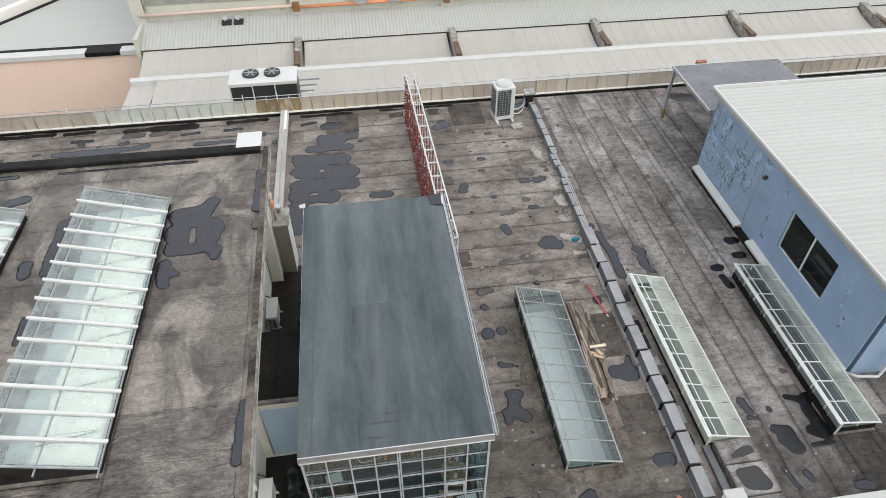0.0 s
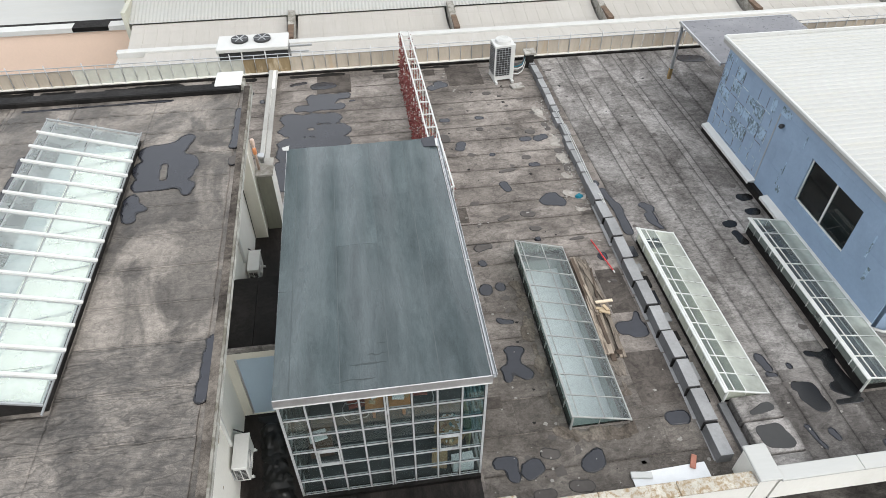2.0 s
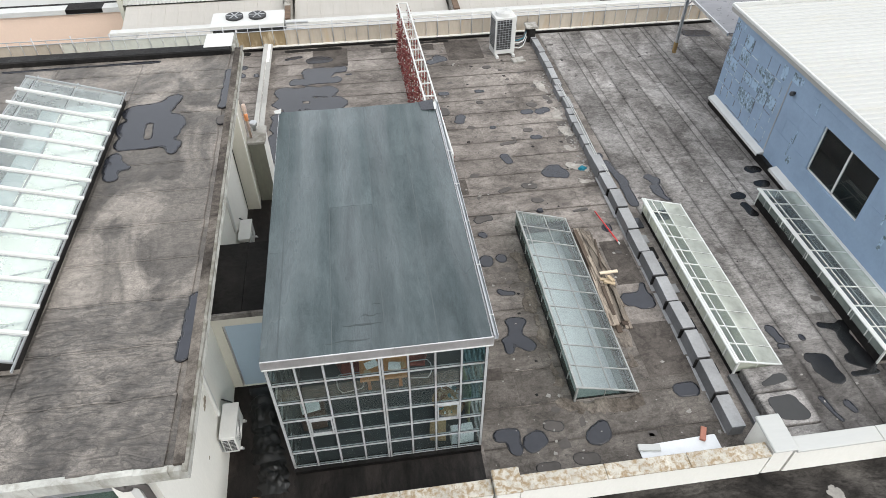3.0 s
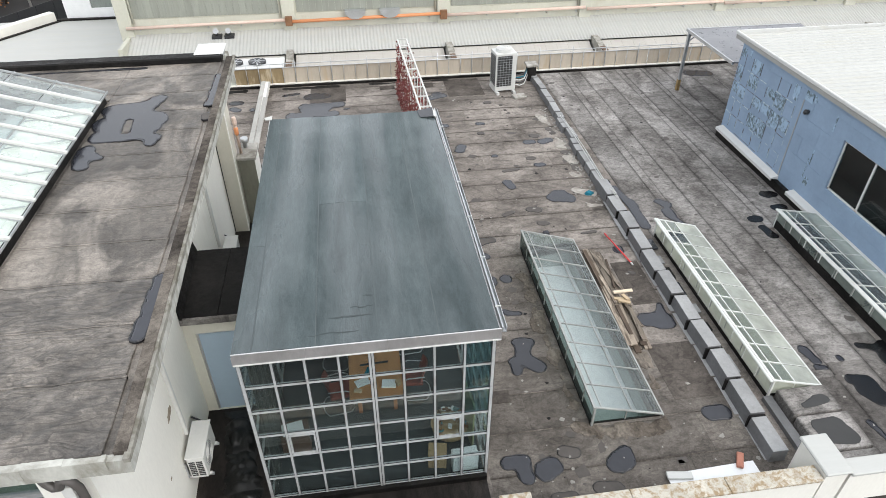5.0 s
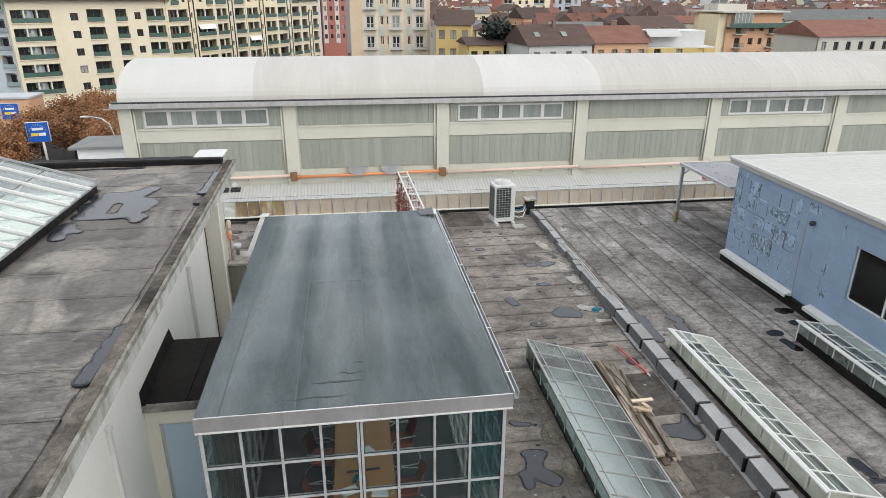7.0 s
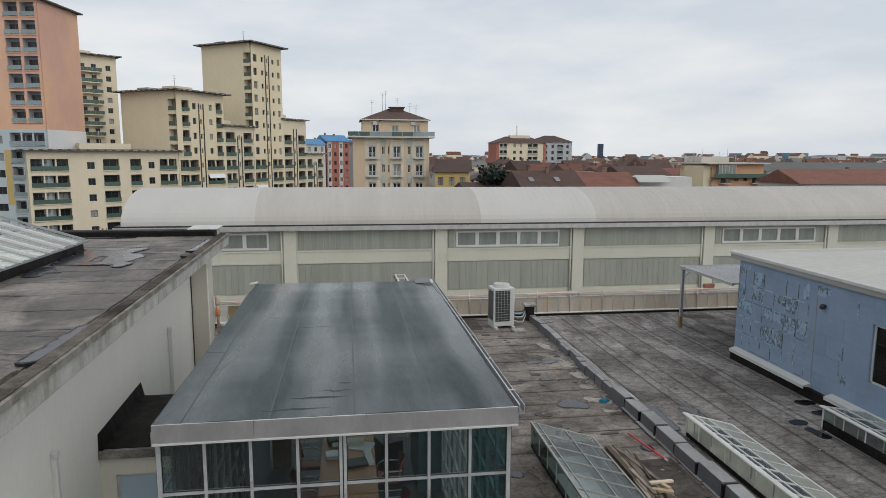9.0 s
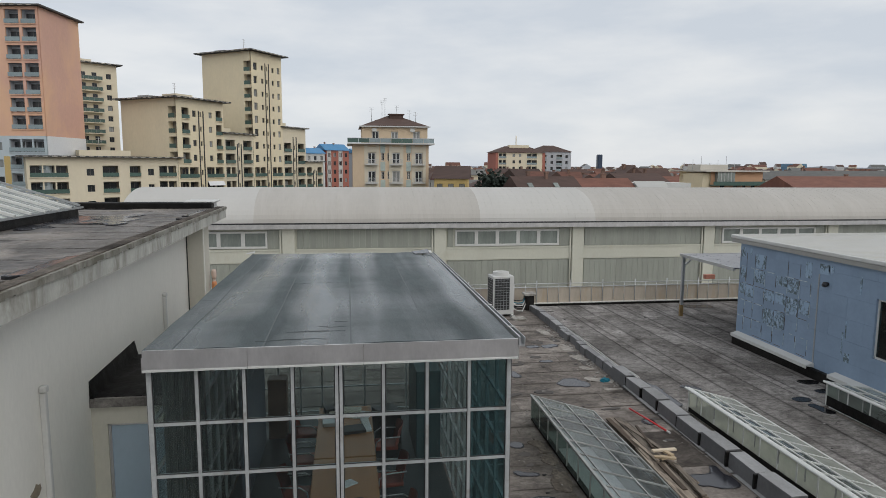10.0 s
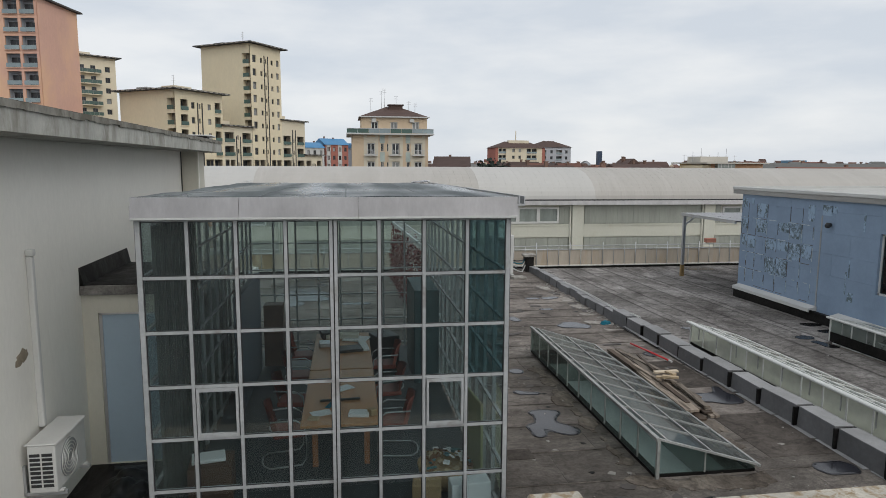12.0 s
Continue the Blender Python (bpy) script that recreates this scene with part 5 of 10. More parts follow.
def wavy_sheet(bm, x0, x1, y0, y1, top, nx, step=0.16):
    ny = max(2, int((y1 - y0) / step))
    xs = [x0 + (x1 - x0) * i / nx for i in range(nx + 1)]
    ys = [y0 + (y1 - y0) * j / ny for j in range(ny + 1)]
    grid = [[bm.verts.new((x, y, rz(y) + top + wave(x, y))) for x in xs] for y in ys]
    for a, b in zip(grid, grid[1:]):
        for i in range(nx):
            bm.faces.new((a[i], a[i + 1], b[i + 1], b[i])).smooth = True
    rim = [(x, y0) for x in xs] + [(x1, y) for y in ys[1:]] + [(x, y1) for x in xs[-2::-1]] + [(x0, y) for y in ys[-2:0:-1]]
    hi = [bm.verts.new((x, y, rz(y) + top + wave(x, y))) for x, y in rim]
    lo = [bm.verts.new((x, y, rz(y) + top - 0.057)) for x, y in rim]
    for i in range(len(rim)):
        j = (i + 1) % len(rim)
        bm.faces.new((lo[i], lo[j], hi[j], hi[i]))


SEAMS = (RX0, -1.75, -0.79, 0.18, 1.13, RX1 - 0.03)
for i, (xa, xb) in enumerate(zip(SEAMS, SEAMS[1:])):
    cut = (9.9, 12.4, 11.2, 13.0, 10.4)[i]
    for ya, yb in ((RY0 + 0.015, cut - 0.001), (cut + 0.001, RY1)):
        bm = bmesh.new()
        wavy_sheet(bm, xa + 0.001, xb - 0.001, ya, yb, rng.uniform(-0.002, 0.002), 6)
        part("felt_sheet", bm, M_SLATE, rroof)
for xa in SEAMS[1:-1]:
    bm = bmesh.new()
    wavy_sheet(bm, xa - 0.006, xa + 0.012, RY0 + 0.015, RY1, 0.0035, 2)
    part("lap_seam", bm, M_SLATE_LAP, rroof)
for xa, xb, y, h in ((-0.58, 0.12, 7.70, 0.03), (-0.24, 0.14, 7.93, 0.018), (-0.9, -0.1, 7.36, 0.02), (-0.02, 0.15, 8.2, 0.015)):
    bm = bmesh.new()
    ends = [(xa + (xb - xa) * k / 9, y + 0.05 * noise.noise((k * 0.6, y * 5, 2.0))) for k in range(10)]
    top = [bm.verts.new((x, q + h * math.sin(math.pi * k / 9), rz(q) + wave(x, q) + 0.006)) for k, (x, q) in enumerate(ends)]
    low = [bm.verts.new((x, q - 0.004, rz(q) + wave(x, q) + 0.003)) for x, q in ends]
    for k in range(9):
        bm.faces.new((low[k], low[k + 1], top[k + 1], top[k]))
    part("crease", bm, M_SLATE_DARK, rroof, "dark crease in the felt")
fx = [RX0, -0.95, 0.32, RX1]
for xa, xb in zip(fx, fx[1:]):
    bm = bmesh.new()
    box(bm, xa + 0.002, RY0 - 0.012, 3.83, xb - 0.002, RY0 + 0.012, 4.05)
    part("fascia_sheet", bm, M_FASCIA, rroof)
    bm = bmesh.new()
    box(bm, xa + 0.002, RY0 - 0.022, 3.812, xb - 0.002, RY0 + 0.012, 3.832)
    part("drip_edge", bm, M_BAR_PALE, rroof, "white drip edge")
for sx in (RX0, RX1):
    bm = bmesh.new()
    box(bm, sx - 0.012, RY0, 3.80, sx + 0.012, RY1, 3.965)
    part("side_fascia", bm, M_FASCIA, rroof)
gutter = thing("gutter", "grey sheet-metal gutter along the roof edge", "gutter")
for ya, yb in ((RY0 + 0.02, 9.3), (9.3, 11.6), (11.6, 13.6), (13.6, RY1 + 0.1)):
    bm = bmesh.new()
    pr = [(0.0, 0.04), (0.0, -0.08), (0.075, -0.08), (0.08, 0.03), (0.07, 0.03), (0.065, -0.06), (0.02, -0.06), (0.02, 0.04)]
    f = [bm.verts.new((RX1 + 0.016 + a, ya, rz(ya) - 0.03 + b)) for a, b in pr]
    g = [bm.verts.new((RX1 + 0.016 + a, yb - 0.01, rz(yb) - 0.03 + b)) for a, b in pr]
    bm.faces.new(f), bm.faces.new(g[::-1])
    for i in range(8):
        bm.faces.new((f[i], f[(i + 1) % 8], g[(i + 1) % 8], g[i]))
    part("gutter_length", bm, M_STEEL, gutter)
for i in range(6):
    yy = 7.6 + i * 1.35
    bm = bmesh.new()
    box(bm, RX1 + 0.0, yy, rz(yy) + 0.012, RX1 + 0.10, yy + 0.018, rz(yy) + 0.02)
    part("strap", bm, M_WHITE, gutter)
for x0, y0, w, d, mm in ((1.72, 15.0, 0.34, 0.44, M_PATCH), (1.92, 15.0, 0.2, 0.3, M_WHITE), (-2.16, 15.36, 0.16, 0.14, M_WHITE)):
    flap = thing("loose_flashing", "loose flap of flashing at the roof corner", "flashing", "loose flashings")
    bm = bmesh.new()
    v = [(x0, y0, rz(y0) + 0.012), (x0 + w, y0 - 0.06, rz(y0) + 0.04), (x0 + w * 1.05, y0 + d, rz(y0) + 0.06), (x0 - 0.04, y0 + d * 0.9, rz(y0) + 0.016)]
    f = [bm.verts.new(p) for p in v]
    g = [bm.verts.new((a, b, c - 0.008)) for a, b, c in v]
    bm.faces.new(f), bm.faces.new(g[::-1])
    for i in range(4):
        bm.faces.new((f[i], f[(i + 1) % 4], g[(i + 1) % 4], g[i]))
    part("flap", bm, mm, flap)

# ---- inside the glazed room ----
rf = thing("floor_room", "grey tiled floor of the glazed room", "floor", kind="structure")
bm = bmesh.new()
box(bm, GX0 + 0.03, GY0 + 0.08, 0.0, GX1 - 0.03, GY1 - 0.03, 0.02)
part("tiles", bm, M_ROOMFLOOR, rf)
table = thing("meeting_table", "long cherry-wood meeting table with papers on it", "table")
for ya, yb in ((8.80, 11.3), (11.34, 13.85)):
    bm = bmesh.new()
    box(bm, -0.50, ya, 0.71, 0.62, yb, 0.75)
    bevelled(bm, 0.008)
    part("tabletop", bm, M_TABLETOP, table)
    for yy in (ya + 0.25, yb - 0.35):
        for xx in (-0.35, 0.40):
            bm = bmesh.new()
            box(bm, xx, yy, 0.02, xx + 0.08, yy + 0.08, 0.71)
            part("leg", bm, M_TABLE, table)
    bm = bmesh.new()
    box(bm, -0.35, ya + 0.28, 0.60, 0.48, ya + 0.31, 0.71)
    part("apron", bm, M_TABLE, table)


def chair(m):
    """A cantilever armchair: padded seat, curved back, one bent chrome tube on each side."""
    th = thing("meeting_chair", "dark red leather chair with curved back on bent chrome tube", "chair", "chairs at the table", m=m)
    bm = bmesh.new()
    box(bm, -0.22, -0.23, 0.42, 0.24, 0.23, 0.50)
    bevelled(bm, 0.03, 3)
    part("seat", bm, M_CHAIR, th)
    bm = bmesh.new()
    rows = []
    for k in range(6):
        z = 0.50 + k * 0.085
        rows.append([bm.verts.new((-0.24 - 0.02 * k + 0.10 * (j / 4) ** 2, 0.065 * j, z - (0.03 * (j / 4) ** 2 if k == 5 else 0))) for j in range(-4, 5)])
    for p, q in zip(rows, rows[1:]):
        for j in range(8):
            bm.faces.new((p[j], p[j + 1], q[j + 1], q[j])).smooth = True
    bmesh.ops.solidify(bm, geom=list(bm.faces), thickness=0.05)
    part("backrest", bm, M_CHAIR, th)
    for sy in (-1, 1):
        bm = bmesh.new()
        pts = [(-0.26, sy * 0.24, 0.70), (0.10, sy * 0.27, 0.70), (0.22, sy * 0.27, 0.62), (0.25, sy * 0.27, 0.40), (0.24, sy * 0.27, 0.10), (0.18, sy * 0.27, 0.022), (-0.05, sy * 0.27, 0.013), (-0.28, sy * 0.27, 0.013)]
        tube(bm, pts, 0.013, 6)
        part("frame_tube", bm, M_STEEL, th, "bent chrome tube")
    bm = bmesh.new()
    tube(bm, [(-0.28, -0.27, 0.013), (-0.36, -0.15, 0.013), (-0.38, 0.0, 0.013), (-0.36, 0.15, 0.013), (-0.28, 0.27, 0.013)], 0.013, 6)
    part("floor_loop", bm, M_STEEL, th, "chrome loop on the floor")
    return th


ch = chair(pose(-0.72, 9.35, 0.02, 0, 0, 8))
for x, y, r in ((-0.75, 10.6, -6), (-0.72, 11.9, 4), (0.86, 9.5, 176), (0.85, 10.9, 185), (0.88, 12.4, 180), (-0.74, 13.2, 0)):
    copy_thing(ch, pose(x, y, 0.02, 0, 0, r))

rng = random.Random(5)


def slab_thing(name, x, y, z, w, d, h, rot, material, label, category, group=""):
    bm = bmesh.new()
    box(bm, -w / 2, -d / 2, 0, w / 2, d / 2, h)
    bevelled(bm, min(0.01, h * 0.3))
    ob = single(name, bm, material, label, category, group)
    ob.matrix_world = pose(x, y, z, 0, 0, rot)
    return ob


for x, y, w, d, h, rot, mm in ((-0.22, 9.25, 0.30, 0.21, 0.012, 20, M_PAPER), (0.33, 9.12, 0.30, 0.21, 0.05, -8, M_PAPER), (-0.10, 9.55, 0.22, 0.08, 0.02, 70, M_RAG), (0.1, 10.3, 0.30, 0.21, 0.012, 35, M_PAPER), (0.2, 12.5, 0.5, 0.35, 0.06, 10, M_DARK), (0.35, 13.3, 0.5, 0.4, 0.03, -20, M_PAPER), (-0.2, 12.9, 0.4, 0.3, 0.08, 5, M_STEEL), (0.05, 13.45, 0.7, 0.25, 0.10, -4, M_CREAMWALL), (-0.28, 13.5, 0.2, 0.3, 0.14, 12, M_DARK), (0.48, 12.75, 0.16, 0.7, 0.05, 6, M_PAPER), (0.05, 9.75, 0.62, 0.05, 0.03, 3, M_DARK), (-0.05, 10.25, 0.05, 0.45, 0.04, 4, M_STEEL), (0.52, 9.1, 0.10, 0.12, 0.10, 30, M_CARD), (-0.32, 9.02, 0.16, 0.10, 0.04, -15, M_WOOD_NEW)):
    slab_thing("paper_stack" if mm is M_PAPER else "box_file", x, y, 0.752, w, d, h, rot, mm, "stack of white paper on the table" if mm is M_PAPER else "flat box lying on the meeting table", "paper" if mm is M_PAPER else "box", "things on the table")

basket = thing("basket", "wide round basket holding turquoise, white and rust-coloured scraps", "basket")
bm = bmesh.new()
tube(bm, [(1.5, 8.3, 0.03), (1.5, 8.3, 0.16), (1.5, 8.3, 0.34)], [0.24, 0.36, 0.40], 20)
part("bowl", bm, M_CARD, basket)
for i in range(46):
    a, r = rng.uniform(0, math.tau), 0.36 * math.sqrt(rng.random())
    bm = bmesh.new()
    s = rng.uniform(0.03, 0.07)
    box(bm, -s, -s * 0.7, 0, s, s * 0.7, s * 0.5)
    ob = part("scrap", bm, (M_TEAL, M_PAPER, M_RUST, M_RUST, M_WOOD_NEW)[i % 5], basket)
    ob.matrix_local = pose(1.5 + r * math.cos(a), 8.3 + r * math.sin(a), 0.345 + (0.36 - r) * 0.22, rng.uniform(-30, 30), rng.uniform(-30, 30), rng.uniform(0, 180))
slab_thing("low_cabinet", -1.62, 8.4, 0.02, 0.55, 0.5, 0.5, 5, M_STAND, "small dark wooden stand with open books", "stand")
slab_thing("open_book", -1.66, 8.42, 0.525, 0.42, 0.28, 0.05, 12, M_PAPER, "open white catalogue on the stand", "book")
slab_thing("cardboard_box", 1.15, 7.62, 0.02, 0.36, 0.3, 0.42, -10, M_CARD, "brown cardboard box behind the glass", "box")
slab_thing("white_box", 1.66, 7.42, 0.02, 0.5, 0.24, 0.5, 4, M_PAPER, "white carton leaning behind the glass", "box")
slab_thing("leaning_panel", 1.86, 8.25, 0.02, 0.04, 0.8, 1.3, 6, mat("olive_board", (0.32, 0.33, 0.18), 0.7), "olive-green board leaning on the side glazing", "board")
slab_thing("tall_cupboard", 1.74, 13.3, 0.02, 0.5, 1.6, 1.9, 0, mat("dark_teal_cabinet", (0.05, 0.10, 0.11), 0.5), "tall dark teal cupboard", "cupboard")
slab_thing("dark_screen", -1.72, 12.6, 0.02, 0.12, 2.6, 2.1, 0, M_SHAFT_DARK, "dark folding screen along the side glazing", "screen")
slab_thing("brown_cupboard", -1.42, 14.2, 0.02, 0.4, 0.4, 1.35, 0, M_STAND, "dark brown wooden cupboard", "cupboard")
slab_thing("office_chair", 0.95, 13.6, 0.02, 0.5, 0.5, 0.75, 20, M_DARK, "dark upholstered armchair beside the table", "armchair")
# pleated net curtain at the near end of the left glazing
curtain = thing("curtain", "pale gathered net curtain hanging at the glazing", "curtain")
bm = bmesh.new()
rows = [[bm.verts.new((-1.93 + 0.03 * math.sin(k * 1.9), 7.35 + k * 0.035, z)) for k in range(60)] for z in (0.15, 3.72)]
for k in range(59):
    bm.faces.new((rows[0][k], rows[0][k + 1], rows[1][k + 1], rows[1][k])).smooth = True
part("cloth", bm, glass("net_curtain", (0.66, 0.69, 0.67), 0.6, 0.25, (0.26, 0.28, 0.26), 0.2), curtain)

# ---- creeper trellis behind the glazed room ----
trellis = thing("trellis", "white steel ladder-frame trellis with red autumn creeper", "trellis")


def trel(s, y, z):
    """s: 0 the left rail, 1 the right rail."""
    return Vector((2.02 + 0.022 * (27.2 - y) + 0.37 * s, y, z))


TY = [15.35 + i * 0.855 for i in range(14)]
for s in (0, 1):
    bm = bmesh.new()
    beam(bm, trel(s, TY[0], 2.2), trel(s, TY[-1], 2.05), 0.05, 0.05)
    part("top_rail", bm, M_WHITE, trellis)
    bm = bmesh.new()
    beam(bm, trel(s, TY[0], 1.1), trel(s, TY[-1], 0.95), 0.03, 0.03)
    part("mid_rail", bm, M_RUST, trellis)
for i, yy in enumerate(TY):
    bm = bmesh.new()
    beam(bm, trel(0, yy, 2.20 - 0.011 * i), trel(1, yy, 2.20 - 0.011 * i), 0.04, 0.04)
    part("rung", bm, M_WHITE, trellis)
    for s in (0, 1):
        bm = bmesh.new()
        beam(bm, trel(s, yy, gz(yy)), trel(s, yy, 2.18 - 0.011 * i), 0.035, 0.035)
        part("upright", bm, M_WHITE, trellis)


def leaf_cloud(name, n, place, size, material, parent, seed):
    """Many small folded leaves in one mesh."""
    r = random.Random(seed)
    verts, faces = [], []
    for _ in range(n):
        p = place(r)
        s = r.uniform(0.6, 1.3) * size
        q = Euler((r.uniform(-1.2, 1.2), r.uniform(-1.2, 1.2), r.uniform(0, 6.3))).to_matrix()
        b = len(verts)
        for c in ((-0.5, -0.35, 0.1), (0, -0.6, 0), (0, 0.6, 0), (-0.5, 0.35, 0.1), (0.5, -0.35, 0.1), (0.5, 0.35, 0.1)):
            verts.append(tuple(Vector(p) + q @ (Vector(c) * s)))
        faces += [(b, b + 1, b + 2, b + 3), (b + 1, b + 4, b + 5, b + 2)]
    me = bpy.data.meshes.new(name)
    me.from_pydata(verts, [], faces)
    me.materials.append(material)
    ob = new(name, me)
    ob.parent = parent
    return ob


def vine_place(r):
    y = r.uniform(15.4, 26.6)
    z = (1.95 - gz(y)) * (r.random() ** 1.2) + gz(y)
    s = r.choice((0, 0, 0, 1))
    v = trel(s, y, z)
    return (v.x + r.gauss(0, 0.035) - (0.12 * (1.0 - z / 2.0) if s == 0 else -0.03), y, z + 0.03)


leaf_cloud("creeper_leaves", 4200, vine_place, 0.06, M_VINE, trellis, 2)
leaf_cloud("green_leaves", 240, lambda r: (2.2 + r.gauss(0, 0.12), r.uniform(15.7, 16.9), 0.1 + 1.3 * r.random() ** 2), 0.09, M_VINE_GREEN, trellis, 8)
r = random.Random(6)
for i in range(16):
    yy = 15.8 + i * 0.72
    bm = bmesh.new()
    p = trel(0, yy, 0)
    tube(bm, [(p.x + r.uniform(-.05, .05), yy + 0.2 * k * r.uniform(-1, 1), gz(yy) + 0.45 * k) for k in range(5)], 0.012, 5)
    part("stem", bm, M_RUST, trellis)

# ---- tall outdoor unit at the rear ----
vrf = thing("outdoor_unit_tall", "tall white outdoor unit with a top fan, on steel skids", "air conditioner", m=pose(6.46, 26.0, gz(26), 0, 0, 6) @ Matrix.Diagonal((1.08, 1.08, 1.13, 1)))
bm = bmesh.new()
box(bm, -0.42, -0.36, 0.10, 0.42, 0.36, 1.52)
bevelled(bm, 0.02, 2)
part("casing", bm, M_WHITE, vrf)
bm = bmesh.new()
box(bm, -0.37, -0.366, 0.28, 0.24, -0.355, 1.44)
coil = part("front_coil", bm, M_DARK, vrf, "dark coil behind wire guard")
bm = bmesh.new()
box(bm, -0.426, -0.30, 0.30, -0.415, 0.30, 1.42)
part("side_coil", bm, M_DARK, vrf)
bm = bmesh.new()
for i in range(12):
    z = 0.34 + i * 0.095
    box(bm, -0.37, -0.374, z, 0.24, -0.366, z + 0.012)
    box(bm, -0.434, -0.30, z, -0.426, 0.30, z + 0.012)
for i in range(6):
    box(bm, -0.36 + i * 0.118, -0.374, 0.28, -0.348 + i * 0.118, -0.366, 1.44)
part("wire_guard", bm, M_FRAME, coil)
bm = bmesh.new()
tube(bm, [(0, 0, 1.52), (0, 0, 1.64)], [0.33, 0.31], 24, 0, False)
tube(bm, [(0, 0, 1.64), (0, 0, 1.53)], [0.31, 0.28], 24)
shroud = part("fan_shroud", bm, M_WHITE, vrf)
bm = bmesh.new()
for k in range(5):
    tube(bm, [(0.055 * (k + 1) * math.cos(t * math.tau / 24), 0.055 * (k + 1) * math.sin(t * math.tau / 24), 1.645) for t in range(25)], 0.007, 4, 0, False)
part("fan_guard", bm, M_WHITE, shroud)
for sx in (-0.34, 0.34):
    bm = bmesh.new()
    box(bm, sx - 0.05, -0.55, 0.0, sx + 0.05, 0.45, 0.10)
    part("skid", bm, M_WHITE, vrf)
jb = thing("pipe_box", "black box with a grey lid over the pipe entry", "pipe box")
bm = bmesh.new()
box(bm, 7.78, 26.75, gz(27), 8.14, 27.15, 0.46)
part("box", bm, M_BLACK, jb)
bm = bmesh.new()
box(bm, 7.70, 26.68, 0.46, 8.22, 27.22, 0.56)
bevelled(bm, 0.015)
part("lid", bm, M_CONCRETE, jb)
hose = thing("refrigerant_pipes", "bundle of white and black insulated pipes", "pipes")
for k in range(5):
    bm = bmesh.new()
    tube(bm, [(6.95, 25.7 + 0.06 * k, 0.15 + 0.08 * k), (7.2, 25.9 + 0.05 * k, 0.0 + 0.1 * k), (7.5, 26.3, -0.1 + 0.12 * k), (7.78, 26.8 + 0.05 * k, 0.1 + 0.07 * k)], 0.025, 6)
    part("pipe", bm, (M_WHITE, M_DARK, M_WHITE, M_RAG, M_DARK)[k], hose)
slab_thing("flat_stone", 7.0, 25.05, gz(25), 0.55, 0.4, 0.1, 10, M_CONCRETE, "flat concrete slab beside the tall unit", "slab")

# ---- blue shed with white ribbed roof ----
SX, SY0, SY1 = 13.66, 9.9, 20.5
shed = thing("wall_shed", "shed clad in pale blue insulation boards with peeled print", "shed", kind="structure")
WIN = (11.98, 1.12, 14.56, 2.70)
bm = bmesh.new()
facade(bm, (SX + 0.03, SY1, -0.1), (0, -1, 0), SY1 - SY0, 3.6, [(SY1 - WIN[2], WIN[1] + 0.1, SY1 - WIN[0], WIN[3] + 0.1)], 0.16)
part("core_wall", bm, M_BLUE, shed)
bm = bmesh.new()
box(bm, SX + 0.2, SY1 - 0.15, -0.1, 29.5, SY1, 3.45)
box(bm, SX + 0.2, SY0, -0.1, 29.5, SY0 + 0.15, 3.45)
part("end_walls", bm, M_BLUE, shed)
rng = random.Random(17)
zs = [0.14, 0.74, 1.34, 1.94, 2.54, 3.14, 3.46]
for zi, (za, zb) in enumerate(zip(zs, zs[1:])):
    ys = [SY0 + 0.01]
    while ys[-1] < SY1 - 0.02:
        step = 1.25 if ys[-1] < 16.4 else 0.62
        if zi % 2 and len(ys) == 1:
            step *= 0.5
        ys.append(min(SY1, ys[-1] + step))
    for ya, yb in zip(ys, ys[1:]):
        for r in cells(ya + 0.0015, za + 0.0015, yb - 0.0015, zb - 0.0015, [WIN]):
            bm = bmesh.new()
            o = rng.uniform(0.0, 0.003)
            box(bm, SX - 0.002 - o, r[0], r[1], SX + 0.03, r[2], r[3])
            part("board", bm, M_BLUE, shed)
